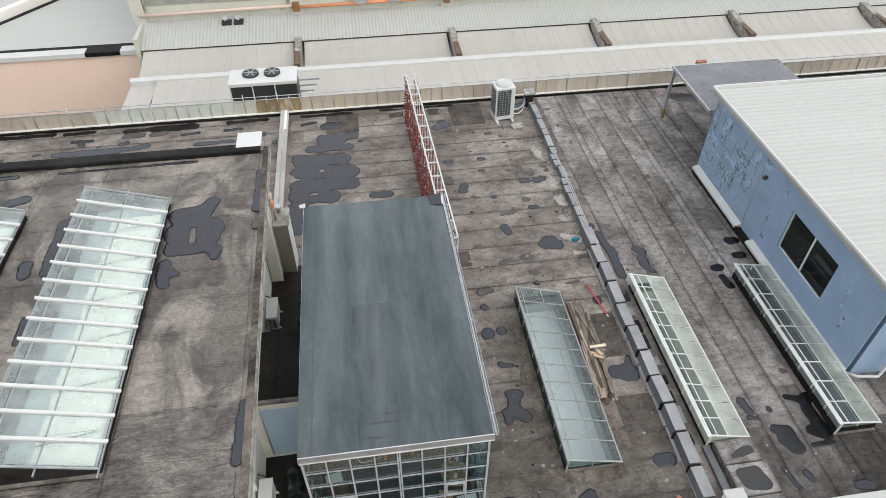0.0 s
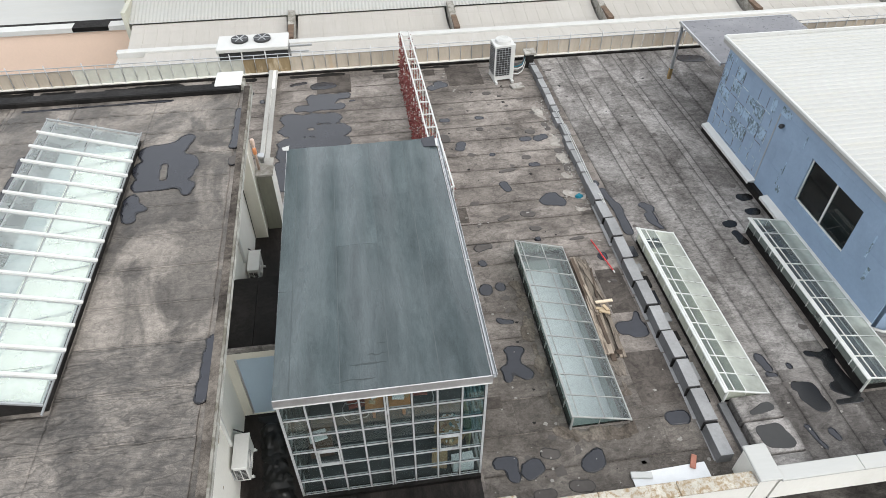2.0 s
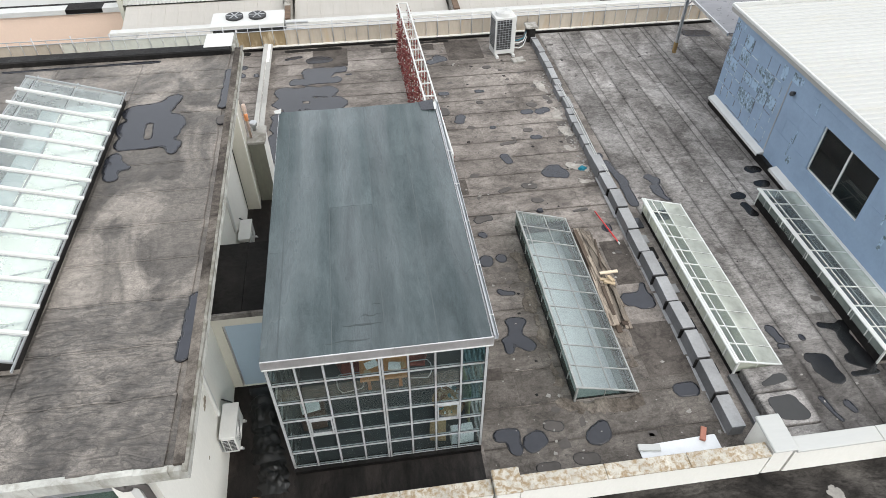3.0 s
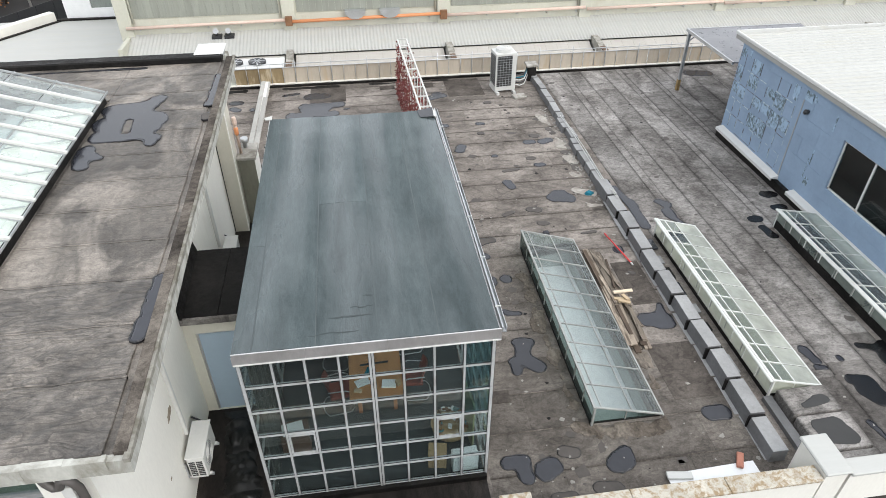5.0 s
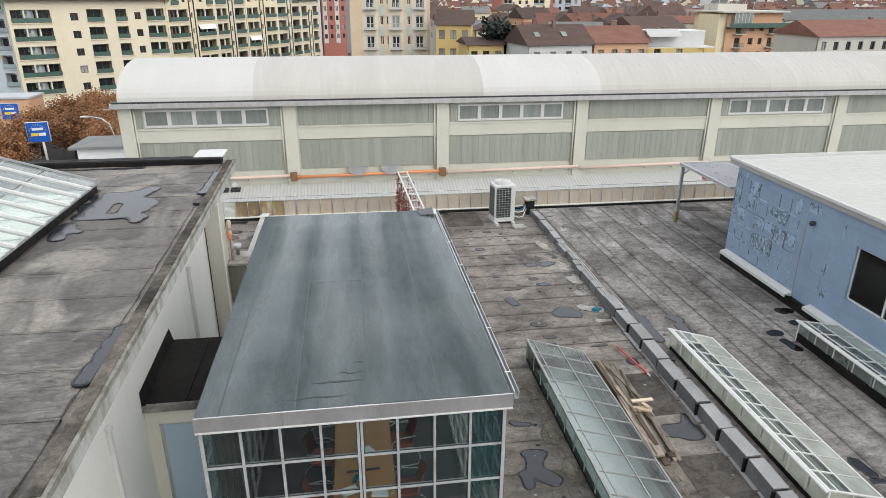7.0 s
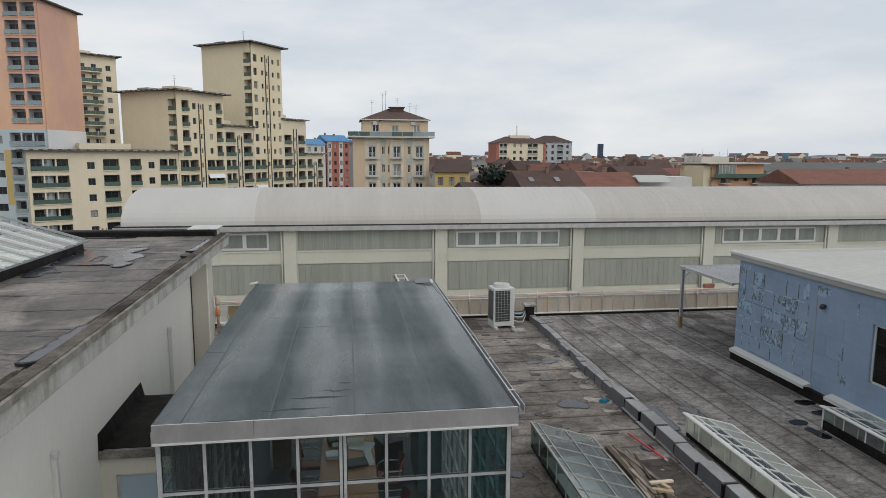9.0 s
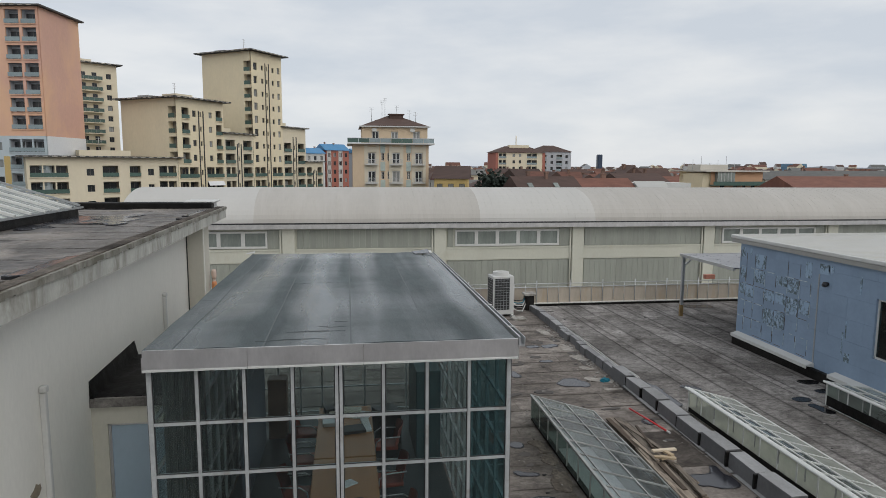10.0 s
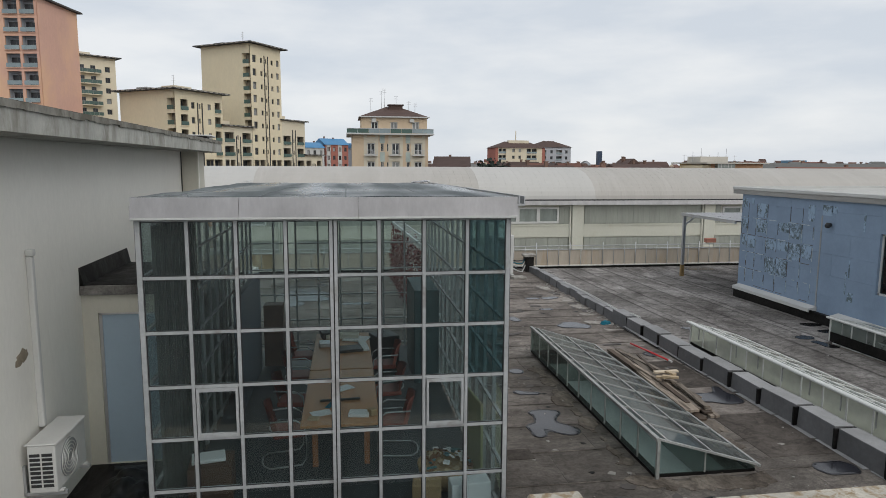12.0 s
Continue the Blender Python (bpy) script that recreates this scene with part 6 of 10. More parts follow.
# torn facing on the rear boards: scraps left standing along the joints of a fine grid
TORN_COLS = (16.95, 17.45, 18.0, 18.55, 19.1, 19.65, 20.1, 20.45)
TORN_ROWS = (0.42, 0.95, 1.52, 2.10, 2.68, 3.22)
for ci, (ya, yb) in enumerate(zip(TORN_COLS, TORN_COLS[1:])):
    for ri, (za, zb) in enumerate(zip(TORN_ROWS, TORN_ROWS[1:])):
        share = (0.3 if ci < 2 else 0.0, 0.5 if ci < 4 else 0.2, 0.95, 0.6, 0.3)[ri]
        if rng.random() < share:
            bm = bmesh.new()
            top = zb - 0.03
            low = za + 0.03 + (zb - za) * (rng.uniform(0.0, 0.5) if ri != 1 else 0.0)
            box(bm, SX - 0.0105, ya + 0.03, low, SX + 0.0, yb - 0.03, top)
            bevelled(bm, 0.002)
            part("torn_facing", bm, M_TORN, shed, "flaked mottled print on a board")
        if rng.random() < 0.62:
            bm = bmesh.new()
            box(bm, SX - 0.0118, yb - 0.008, za + rng.uniform(0.0, 0.15), SX, yb + 0.008, zb - rng.uniform(0.0, 0.1))
            part("open_joint", bm, M_PVC, shed, "dark open joint between boards")
        if rng.random() < 0.5:
            bm = bmesh.new()
            box(bm, SX - 0.0114, ya + rng.uniform(0.0, 0.15), za - 0.008, SX, yb - rng.uniform(0.0, 0.1), za + 0.008)
            part("open_joint", bm, M_PVC, shed, "dark open joint between boards")
        if ri < 4:
            for kind in range(3):
                if rng.random() < 0.75:
                    bm = bmesh.new()
                    if kind == 0:
                        z0 = rng.uniform(za, zb - 0.2)
                        box(bm, SX - 0.012, ya - 0.012, z0, SX, ya + 0.010, min(zb, z0 + rng.uniform(0.15, 0.5)))
                    elif kind == 1:
                        y0 = rng.uniform(ya, yb - 0.2)
                        box(bm, SX - 0.0125, y0, zb - 0.014, SX, y0 + rng.uniform(0.12, 0.4), zb + 0.012)
                    else:
                        z0 = rng.uniform(za, zb - 0.2)
                        box(bm, SX - 0.0115, ya + 0.016, z0, SX, ya + 0.016 + rng.uniform(0.008, 0.03), z0 + rng.uniform(0.08, 0.3))
                    part("facing_strip", bm, M_PEELED if kind < 2 else M_PVC, shed)
for yy, zz, w, h in ((16.45, 3.2, 0.2, 0.18), (16.2, 3.22, 0.1, 0.12), (17.1, 3.1, 0.14, 0.3), (15.6, 1.3, 0.03, 0.4), (15.4, 0.9, 0.1, 0.16), (15.5, 1.7, 0.02, 0.3), (15.1, 3.0, 0.03, 0.3), (20.3, 3.2, 0.1, 0.2), (19.9, 3.25, 0.06, 0.14), (11.2, 2.2, 0.03, 0.5), (10.9, 1.4, 0.06, 0.3)):
    bm = bmesh.new()
    box(bm, SX - 0.0108, yy - w, zz - h, SX, yy + w, zz + h * 0.6)
    bevelled(bm, 0.002)
    part("torn_facing", bm, M_TORN, shed, "flaked mottled print on a board")
bm = bmesh.new()
box(bm, SX - 0.015, 16.63, 0.2, SX + 0.02, 16.68, 3.0)
part("joint_strip", bm, M_FRAME, shed)
win = thing("window_3", "dark two-pane window in the blue wall", "window", kind="structure")
bm = bmesh.new()
for a in ((WIN[0], WIN[1], WIN[0] + 0.05, WIN[3]), (WIN[2] - 0.05, WIN[1], WIN[2], WIN[3]), (WIN[0], WIN[1], WIN[2], WIN[1] + 0.05), (WIN[0], WIN[3] - 0.05, WIN[2], WIN[3]), (13.24, WIN[1], 13.30, WIN[3])):
    box(bm, SX + 0.06, a[0], a[1], SX + 0.12, a[2], a[3])
part("window_frame", bm, M_WHITE, win)
for a, b in ((WIN[0] + 0.05, 13.24), (13.30, WIN[2] - 0.05)):
    bm = bmesh.new()
    box(bm, SX + 0.085, a, WIN[1] + 0.05, SX + 0.092, b, WIN[3] - 0.05)
    part("pane", bm, M_WINDOW, win)
bm = bmesh.new()
box(bm, SX + 2.4, SY0 + 0.2, 0, SX + 2.5, SY1 - 0.2, 3.4)
box(bm, SX + 0.2, SY0 + 0.2, -0.02, SX + 2.5, SY1 - 0.2, 0.02)
part("room_back", bm, M_SHAFT_DARK, win)
# white flashing ledges along the foot
ledge = thing("flashing", "white sheet flashing ledge on a dark upstand at the wall foot", "flashing")
for ya, yb in ((16.60, 20.4), (9.9, 15.75)):
    bm = bmesh.new()
    v = [(SX, 0.22), (SX, 0.36), (SX - 0.26, 0.30), (SX - 0.26, 0.20), (SX - 0.24, 0.20), (SX - 0.24, 0.27)]
    f = [bm.verts.new((a, ya, c)) for a, c in v]
    g = [bm.verts.new((a, yb, c)) for a, c in v]
    bm.faces.new(f), bm.faces.new(g[::-1])
    for i in range(6):
        bm.faces.new((f[i], f[(i + 1) % 6], g[(i + 1) % 6], g[i]))
    part("ledge_sheet", bm, M_WHITE, ledge)
bm = bmesh.new()
box(bm, SX - 0.14, SY0, -0.15, SX, SY1, 0.215)
part("upstand", bm, M_BLACK, ledge, "black felt upstand")
sroof = thing("ceiling_shed", "white ribbed sheet roof of the blue shed", "roof", kind="structure")
bm = bmesh.new()
box(bm, SX - 0.02, SY0 - 0.3, 3.46, 29.6, SY1 + 0.46, 3.56)
part("slab", bm, M_WHITE_SHEET, sroof)
bm = bmesh.new()
box(bm, SX - 0.10, SY0 - 0.32, 3.585, SX - 0.02, SY1 + 0.50, 3.70)
bevelled(bm, 0.02)
part("edge_trim", bm, M_WHITE, sroof)
bm = bmesh.new()
box(bm, SX - 0.075, SY0 - 0.30, 3.45, SX - 0.02, SY1 + 0.46, 3.583)
part("fascia_board", bm, M_FASCIA_DULL, sroof, "dull grey fascia under the roof edge")
bm = bmesh.new()
box(bm, SX - 0.02, SY1 + 0.46, 3.50, 29.6, SY1 + 0.52, 3.70)
part("rear_trim", bm, M_WHITE, sroof)
y = SY0 - 0.3
rib0 = None
while y < SY1 + 0.3:
    if rib0 is None:
        bm = bmesh.new()
        pr = [(0, 3.56), (0.10, 3.56), (0.13, 3.60), (0.22, 3.60), (0.25, 3.56)]
        f = [bm.verts.new((SX - 0.02, a, c + 0.004)) for a, c in pr]
        g = [bm.verts.new((29.6, a, c + 0.10)) for a, c in pr]
        for i in range(4):
            bm.faces.new((f[i], f[i + 1], g[i + 1], g[i]))
        rib0 = part("rib_sheet", bm, M_WHITE_SHEET, sroof)
        rib0.location.y = y
    else:
        alike("rib_sheet", rib0, pose(0, y, 0), sroof)
    y += 0.25
lamp = thing("wall_lamp", "small black bulkhead lamp on the blue wall", "lamp")
bm = bmesh.new()
tube(bm, [(SX - 0.01, 16.3, 2.78), (SX - 0.10, 16.3, 2.76), (SX - 0.16, 16.3, 2.72)], [0.05, 0.085, 0.05], 10)
part("housing", bm, M_DARK, lamp)

# ---- grey canopy on a post behind the shed ----
canopy = thing("canopy", "flat grey sheet canopy on a rust-footed steel post", "canopy")
bm = bmesh.new()
box(bm, 13.88, 21.15, 2.42, 18.85, 24.92, 2.46)
part("sheet", bm, mat("grey_canopy_sheet", (0.155, 0.152, 0.165), 0.3, 0, 0.3, 0.5, 5, stain=(0.19, 0.186, 0.195), stain_at=(0.5, 0.7), stain_scale=0.7), canopy)
bm = bmesh.new()
box(bm, 13.84, 21.15, 2.36, 13.90, 24.97, 2.475)
box(bm, 13.9, 24.90, 2.36, 18.85, 24.95, 2.475)
part("edge_angle", bm, M_STEEL, canopy)
bm = bmesh.new()
box(bm, 13.90, 24.80, 0.30, 14.01, 24.91, 2.40)
part("post", bm, M_STEEL, canopy)
bm = bmesh.new()
box(bm, 13.89, 24.79, gz(25), 14.02, 24.92, 0.32)
part("post_foot", bm, mat("faded_yellow_paint", (0.36, 0.24, 0.10), 0.8, 0, 0.4, 4, 20, relief=0.2), canopy, "rusty yellow-painted post foot")
bm = bmesh.new()
beam(bm, (13.96, 24.86, 1.95), (14.5, 24.86, 2.38), 0.05)
part("brace", bm, M_STEEL, canopy)
bm = bmesh.new()
box(bm, 18.7, 24.8, gz(25), 18.8, 24.9, 2.40)
part("post", bm, M_STEEL, canopy)
slab_thing("brick_on_rail", 16.9, 27.78, 0.86, 0.5, 0.2, 0.2, 0, M_BRICK, "reddish box on the rear railing", "box")

# ---- loose things on the terrace ----
rng = random.Random(31)
planks = thing("plank_pile", "pile of weathered boards and battens on the terrace", "planks")
for i in range(26):
    far = i % 2
    ln = rng.uniform(1.8, 2.4)
    bm = bmesh.new()
    w, h = rng.uniform(0.10, 0.19), rng.uniform(0.03, 0.05)
    box(bm, -w / 2, -ln / 2, 0, w / 2, ln / 2, h)
    ob = part("plank", bm, M_WOOD_DARK if i % 5 == 1 or i < 4 else M_WOOD, planks)
    lay, col = i // 10, (i // 2) % 5
    ob.matrix_local = pose(6.15 + 0.105 * col + (0.02 if far else 0.0) + rng.uniform(-0.03, 0.03), (12.62 if far else 11.12) + rng.uniform(-0.12, 0.12), 0.012 + 0.047 * lay + (0.02 if far else 0) + rng.uniform(0, 0.012), rng.uniform(0, 0.8), rng.uniform(-4, 4), rng.uniform(-3.0, 3.0) + (1.5 if far else 0.5))
for i, (px, py, ln, tn, mm) in enumerate(((6.56, 11.86, 0.52, 92, M_WOOD_PALE), (6.42, 11.62, 0.34, 75, M_WOOD_NEW), (6.46, 11.52, 0.32, 100, M_WOOD_NEW), (6.44, 11.44, 0.30, 62, M_WOOD_NEW), (6.50, 11.56, 0.22, 20, M_WOOD_NEW))):
    bm = bmesh.new()
    box(bm, -0.045, -ln / 2, 0, 0.045, ln / 2, 0.035)
    ob = part("offcut", bm, mm, planks, "pale fresh wood offcut")
    ob.matrix_local = pose(px, py, 0.165 + 0.036 * (i if i else 2), 0, 0, tn)
for i in range(8):
    ln = rng.uniform(0.7, 1.9)
    bm = bmesh.new()
    w, h = rng.uniform(0.04, 0.11), rng.uniform(0.02, 0.04)
    box(bm, -w / 2, -ln / 2, 0, w / 2, ln / 2, h)
    ob = part("batten", bm, M_WOOD_DARK if i % 3 == 0 else M_WOOD, planks)
    ob.matrix_local = pose(6.38 + rng.uniform(-0.16, 0.2), rng.uniform(10.7, 13.0), 0.135 + 0.012 * (i % 4), rng.uniform(-2.5, 2.5), rng.uniform(-5, 5), rng.uniform(-17, 17))
bm = bmesh.new()
box(bm, -0.03, -1.6, 0, 0.03, 1.6, 0.05)
ob = part("batten", bm, mat("rusty_angle", (0.12, 0.075, 0.06), 0.8), planks)
ob.matrix_local = pose(6.10, 12.75, 0.02, 0, 0, 1)
rod = thing("red_pole", "thin red pole lying on the terrace", "pole")
bm = bmesh.new()
tube(bm, [(7.10, 14.70, 0.03), (7.36, 13.25, 0.03)], 0.022, 8)
rp = part("pole", bm, M_RED, rod)
bm = bmesh.new()
tube(bm, [(7.36, 13.25, 0.03), (7.375, 13.15, 0.03)], 0.023, 8)
part("tip", bm, M_WHITE, rp)
for name, x, y, s, mm, lab in (("rag", 7.42, 17.05, 0.16, M_RAG, "crumpled teal rag beside the kerb"), ("roof_vent", 5.42, 15.05, 0.14, M_PATCH, "small blue-grey vent stub on the terrace")):
    bm = bmesh.new()
    top = bm.verts.new((0, 0, s * 0.7))
    n = 9
    a = [bm.verts.new((math.cos(t) * s * rng.uniform(0.7, 1.2), math.sin(t) * s * 0.7 * rng.uniform(0.7, 1.2), 0)) for t in [k * math.tau / n for k in range(n)]]
    b = [bm.verts.new((v.co.x * 0.75, v.co.y * 0.75, s * rng.uniform(0.35, 0.65))) for v in a]
    for k in range(n):
        bm.faces.new((a[k], a[(k + 1) % n], b[(k + 1) % n], b[k]))
        bm.faces.new((b[k], b[(k + 1) % n], top))
    bm.faces.new(a[::-1])
    ob = single(name, bm, mm, lab, name.replace("_", " "))
    ob.location = (x, y, gz(y))
board = slab_thing("white_board", 6.48, 6.42, 0.02, 1.85, 0.62, 0.02, 2, M_PAPER, "white sheet lying by the parapet", "board")
slab_thing("wooden_tray", 5.78, 6.62, 0.045, 0.5, 0.16, 0.05, -8, M_WHITE, "small pale frame piece on the white sheet", "frame piece")
slab_thing("clay_tile", 7.12, 6.78, 0.045, 0.13, 0.36, 0.06, -28, M_BRICK, "single red hollow clay tile", "clay tile")
cable = thing("cable", "two thin white cables along the kerb", "cable")
for k in range(2):
    bm = bmesh.new()
    tube(bm, [(kerb_x(yy) + 0.02 + 0.07 * k + 0.02 * math.sin(yy * 1.3 + k), yy, gz(yy) + (0.40 if yy < 16.7 else 0.30)) for yy in (16.1, 16.6, 16.9, 17.6, 18.4, 19.2, 20.0, 20.8, 21.6, 22.4)], 0.012, 5)
    part("cable_run", bm, M_WHITE, cable)
debris = thing("rubble", "crumbled mortar and felt scraps along the kerb", "debris", kind="stuff")
bm = bmesh.new()
for i in range(260):
    yy = rng.uniform(16.5, 24)
    xx = kerb_x(yy) - 0.2 - abs(rng.gauss(0, 0.22))
    s = 0.012 + 0.05 * rng.random() ** 3
    prism(bm, [(xx + s * rng.uniform(0.6, 1.3) * math.cos(t), yy + s * rng.uniform(0.6, 1.3) * math.sin(t)) for t in (0.2, 1.5, 2.9, 4.4)], gz(yy), gz(yy) + s * 0.5)
part("crumbs", bm, M_CHALK, debris)
dpipe = thing("shed_downpipe", "white downpipe at the corner of the blue shed", "downpipe")
bm = bmesh.new()
tube(bm, [(SX - 0.05, 10.0, 0.16), (SX + 0.3, 9.7, 0.20), (SX + 0.9, 9.6, 0.22), (SX + 1.0, 9.65, 0.4), (SX + 1.0, 9.75, 3.4)], 0.045, 8)
part("pipe", bm, M_WHITE, dpipe)

# ---- ground, lower roofs and the vaulted hall behind ----
ground = thing("ground", "grey streets and yards reaching to the horizon", "ground", kind="structure")
bm = bmesh.new()
box(bm, -4000, -600, GROUND - 0.5, 4000, 4000, GROUND)
part("asphalt", bm, M_ASPHALT, ground)

HX = [-16.1, -4.35, 7.35, 18.7, 30.2, 41.7, 53.2, 64.7, 76.2]
lower = thing("lower_roof", "pale curved ribbed roof below the terrace with a white gutter beam", "roof", kind="structure")
prof = [(42.0 - 8.0 * math.sin(t), -9.2 + 3.75 * math.cos(t)) for t in [i * math.pi / 2 / 12 for i in range(13)]]


def vault_panel(x0, x1, prof, rib):
    """One ribbed sheet of a vault: a flat pan with a raised lap along one edge."""
    bm = bmesh.new()
    xs = [(x0, 0.0), (x1 - rib * 2, 0.0), (x1 - rib * 1.6, rib), (x1 - rib * 0.4, rib), (x1, 0.0)]
    rows = []
    for i, (yy, z) in enumerate(prof):
        a, b = prof[max(0, i - 1)], prof[min(len(prof) - 1, i + 1)]
        d = Vector((0, b[0] - a[0], b[1] - a[1])).normalized()
        nn = Vector((0, -d.z, d.y))
        if nn.z < 0 or (abs(nn.z) < 1e-3 and nn.y > 0):
            nn = -nn
        rows.append([bm.verts.new(Vector((x, yy, z)) + nn * h) for x, h in xs])
    for a, b in zip(rows, rows[1:]):
        for k in range(len(xs) - 1):
            bm.faces.new((a[k], a[k + 1], b[k + 1], b[k])).smooth = False
    return bm


p0 = part("vault_sheet", vault_panel(0, 0.9, prof, 0.012), M_VAULT, lower)
p0.location.x = -13.6
x = -12.7
while x < 78:
    alike("vault_sheet", p0, pose(x, 0, 0), lower)
    x += 0.9
bm = bmesh.new()
box(bm, -15.4, 41.85, -5.75, 78, 42.35, -5.30)
bevelled(bm, 0.04)
part("gutter_beam", bm, M_WHITE, lower, "white gutter beam")
bm = bmesh.new()
box(bm, -15.4, 34.0, GROUND, -13.7, 42.3, -5.7)
box(bm, -15.4, 33.5, GROUND, 78, 34.0, -9.2)
part("side_wall", bm, M_VAULT, lower)
bm = bmesh.new()
box(bm, -15.6, 42.35, GROUND, 78, 48.4, -6.75)
part("valley_slab", bm, M_VAULT, lower)
prof_b = [(42.4, -6.55), (44.0, -6.62), (45.5, -6.5), (46.8, -6.2), (47.5, -5.95)]
for a, b in zip(HX, HX[1:]):
    w = (b - a - 0.8) / 12
    first = None
    for k in range(12):
        if first is None:
            first = part("valley_sheet", vault_panel(0, w, prof_b, 0.014), M_VAULT, lower)
            first.location.x = a + 0.4
        else:
            alike("valley_sheet", first, pose(a + 0.4 + k * w, 0, 0), lower)
for x in HX[1:]:
    bm = bmesh.new()
    v = [(42.3, -6.9), (47.6, -6.9), (47.6, -5.55), (46.9, -5.55), (42.3, -6.25)]
    f = [bm.verts.new((x - 0.24, a, c)) for a, c in v]
    g = [bm.verts.new((x + 0.24, a, c)) for a, c in v]
    bm.faces.new(f), bm.faces.new(g[::-1])
    for i in range(5):
        bm.faces.new((f[i], f[(i + 1) % 5], g[(i + 1) % 5], g[i]))
    part("strut", bm, M_CONCRETE, lower, "concrete strut over the valley")
    bm = bmesh.new()
    box(bm, x - 0.2, 43.6, -6.2, x + 0.2, 46.5, -5.74)
    part("rust_stain_block", bm, M_RUST_OLD, lower)
# ribbed strip roof against the hall
strip = thing("strip_roof", "white corrugated strip roof along the hall wall", "roof", kind="structure")
bm = bmesh.new()
x, k = -15.9, 0
cols = []
while x < 78:
    cols.append((x, 0.04 if k % 2 else 0.0))
    x, k = x + 0.13, k + 1
ra = [bm.verts.new((x, 47.45, -5.85 + h)) for x, h in cols]
rb = [bm.verts.new((x, 50.45, -4.95 + h)) for x, h in cols]
for k in range(len(cols) - 1):
    bm.faces.new((ra[k], ra[k + 1], rb[k + 1], rb[k]))
part("corrugated_sheets", bm, M_WHITE_SHEET, strip)
bm = bmesh.new()
box(bm, -16.2, 47.5, GROUND, -15.9, 50.5, -5.0)
part("end_wall", bm, M_HALL, strip)

# the hall
hall = thing("vaulted_hall", "long cream hall with channel-glass walls under a pale barrel roof", "hall")
HY = 50.5
bm = bmesh.new()
box(bm, -16.5, HY, GROUND, 80, HY + 0.3, 1.25)
part("wall", bm, M_HALL, hall)
bm = bmesh.new()
box(bm, -16.5, HY + 0.3, GROUND, -16.2, 61.5, 1.25)
part("gable_wall", bm, M_HALL, hall)
for x in HX:
    bm = bmesh.new()
    box(bm, x - 0.48, HY - 0.28, -5.6, x + 0.48, HY + 0.01, 1.3)
    bevelled(bm, 0.03)
    part("pillar", bm, M_HALL, hall)
    bm = bmesh.new()
    tube(bm, [(x - 0.62 if x > -10 else x + 0.6, HY - 0.16, 1.3), (x - 0.62 if x > -10 else x + 0.6, HY - 0.16, -4.1)], 0.07, 8)
    part("downpipe", bm, M_HALL, hall)
for bi, (a, b) in enumerate(zip(HX, HX[1:])):
    a, b = a + 0.48, b - 0.48
    bm = bmesh.new()
    box(bm, a, HY - 0.12, -1.42, b, HY + 0.01, -0.50)
    part("spandrel_beam", bm, M_HALL, hall)
    bm = bmesh.new()
    box(bm, a, HY - 0.18, -0.50, b, HY + 0.01, -0.38)
    part("sill", bm, M_HALL, hall)
    n = 22
    first, second = None, None
    for k in range(n):
        xa = a + 0.15 + (b - a - 0.3) * k / n
        w = (b - a - 0.3) / n
        for z0, z1, tag in ((-3.75, -1.48, 0), (-0.36, 1.12, 1)):
            if tag and bi % 2 == 0 and 0.6 < xa - a < b - a - 1.5:
                continue
            bm = bmesh.new()
            box(bm, 0.012, 0, 0, w - 0.012, 0.05, z1 - z0)
            box(bm, -0.012, 0.0, 0, 0.0, 0.06, z1 - z0)
            ob = part("channel_glass", bm, M_UGLASS, hall)
            ob.location = (xa, HY - 0.06, z0)
    if bi % 2 == 0:
        win = thing("hall_window", "row of five white-framed windows high in the hall wall", "window", "hall windows")
        wa, wb = a + 0.75, b - 1.1
        for k in range(5):
            xa, xb = wa + (wb - wa) * k / 5, wa + (wb - wa) * (k + 1) / 5
            bm = bmesh.new()
            for q in ((xa, -0.3, xa + 0.14, 1.0), (xb - 0.14, -0.3, xb, 1.0), (xa + 0.14, -0.3, xb - 0.14, -0.14), (xa + 0.14, 0.86, xb - 0.14, 1.0)):
                box(bm, q[0], HY - 0.14, q[1], q[2], HY + 0.0, q[3])
            part("window_frame", bm, M_WHITE, win)
            bm = bmesh.new()
            box(bm, xa + 0.14, HY - 0.05, -0.14, xb - 0.14, HY - 0.03, 0.86)
            part("pane", bm, M_HALLPANE, win)
    # long pipe on brackets at the wall foot
    pipe = thing("wall_pipe", "long orange gas pipe on wall brackets" if bi == 1 else "long faded pink pipe on wall brackets", "pipe", "pipes along the hall")
    bm = bmesh.new()
    tube(bm, [(a - 0.4, HY - 0.45, -4.32), (b + 0.4, HY - 0.45, -4.18)], 0.12, 10)
    part("pipe", bm, M_ORANGE if bi == 1 else M_PINKPIPE, pipe)
    for k in range(5):
        xx = a + 0.5 + k * 2.4
        bm = bmesh.new()
        box(bm, xx, HY - 0.45, -4.55, xx + 0.06, HY, -4.47)
        part("bracket", bm, M_STEEL, pipe)
    if bi in (1, 2):
        bm = bmesh.new()
        prism(bm, [(a - 0.75, HY - 0.62), (a - 0.25, HY - 0.62), (a - 0.25, HY - 0.28), (a - 0.75, HY - 0.28)], -4.6, -3.95)
        part("joint_box", bm, M_RUST, pipe, "rusty joint box")
    bm = bmesh.new()
    box(bm, a, HY - 0.05, -4.95, b, HY + 0.01, -3.85)
    part("base_band", bm, M_HALL, hall)
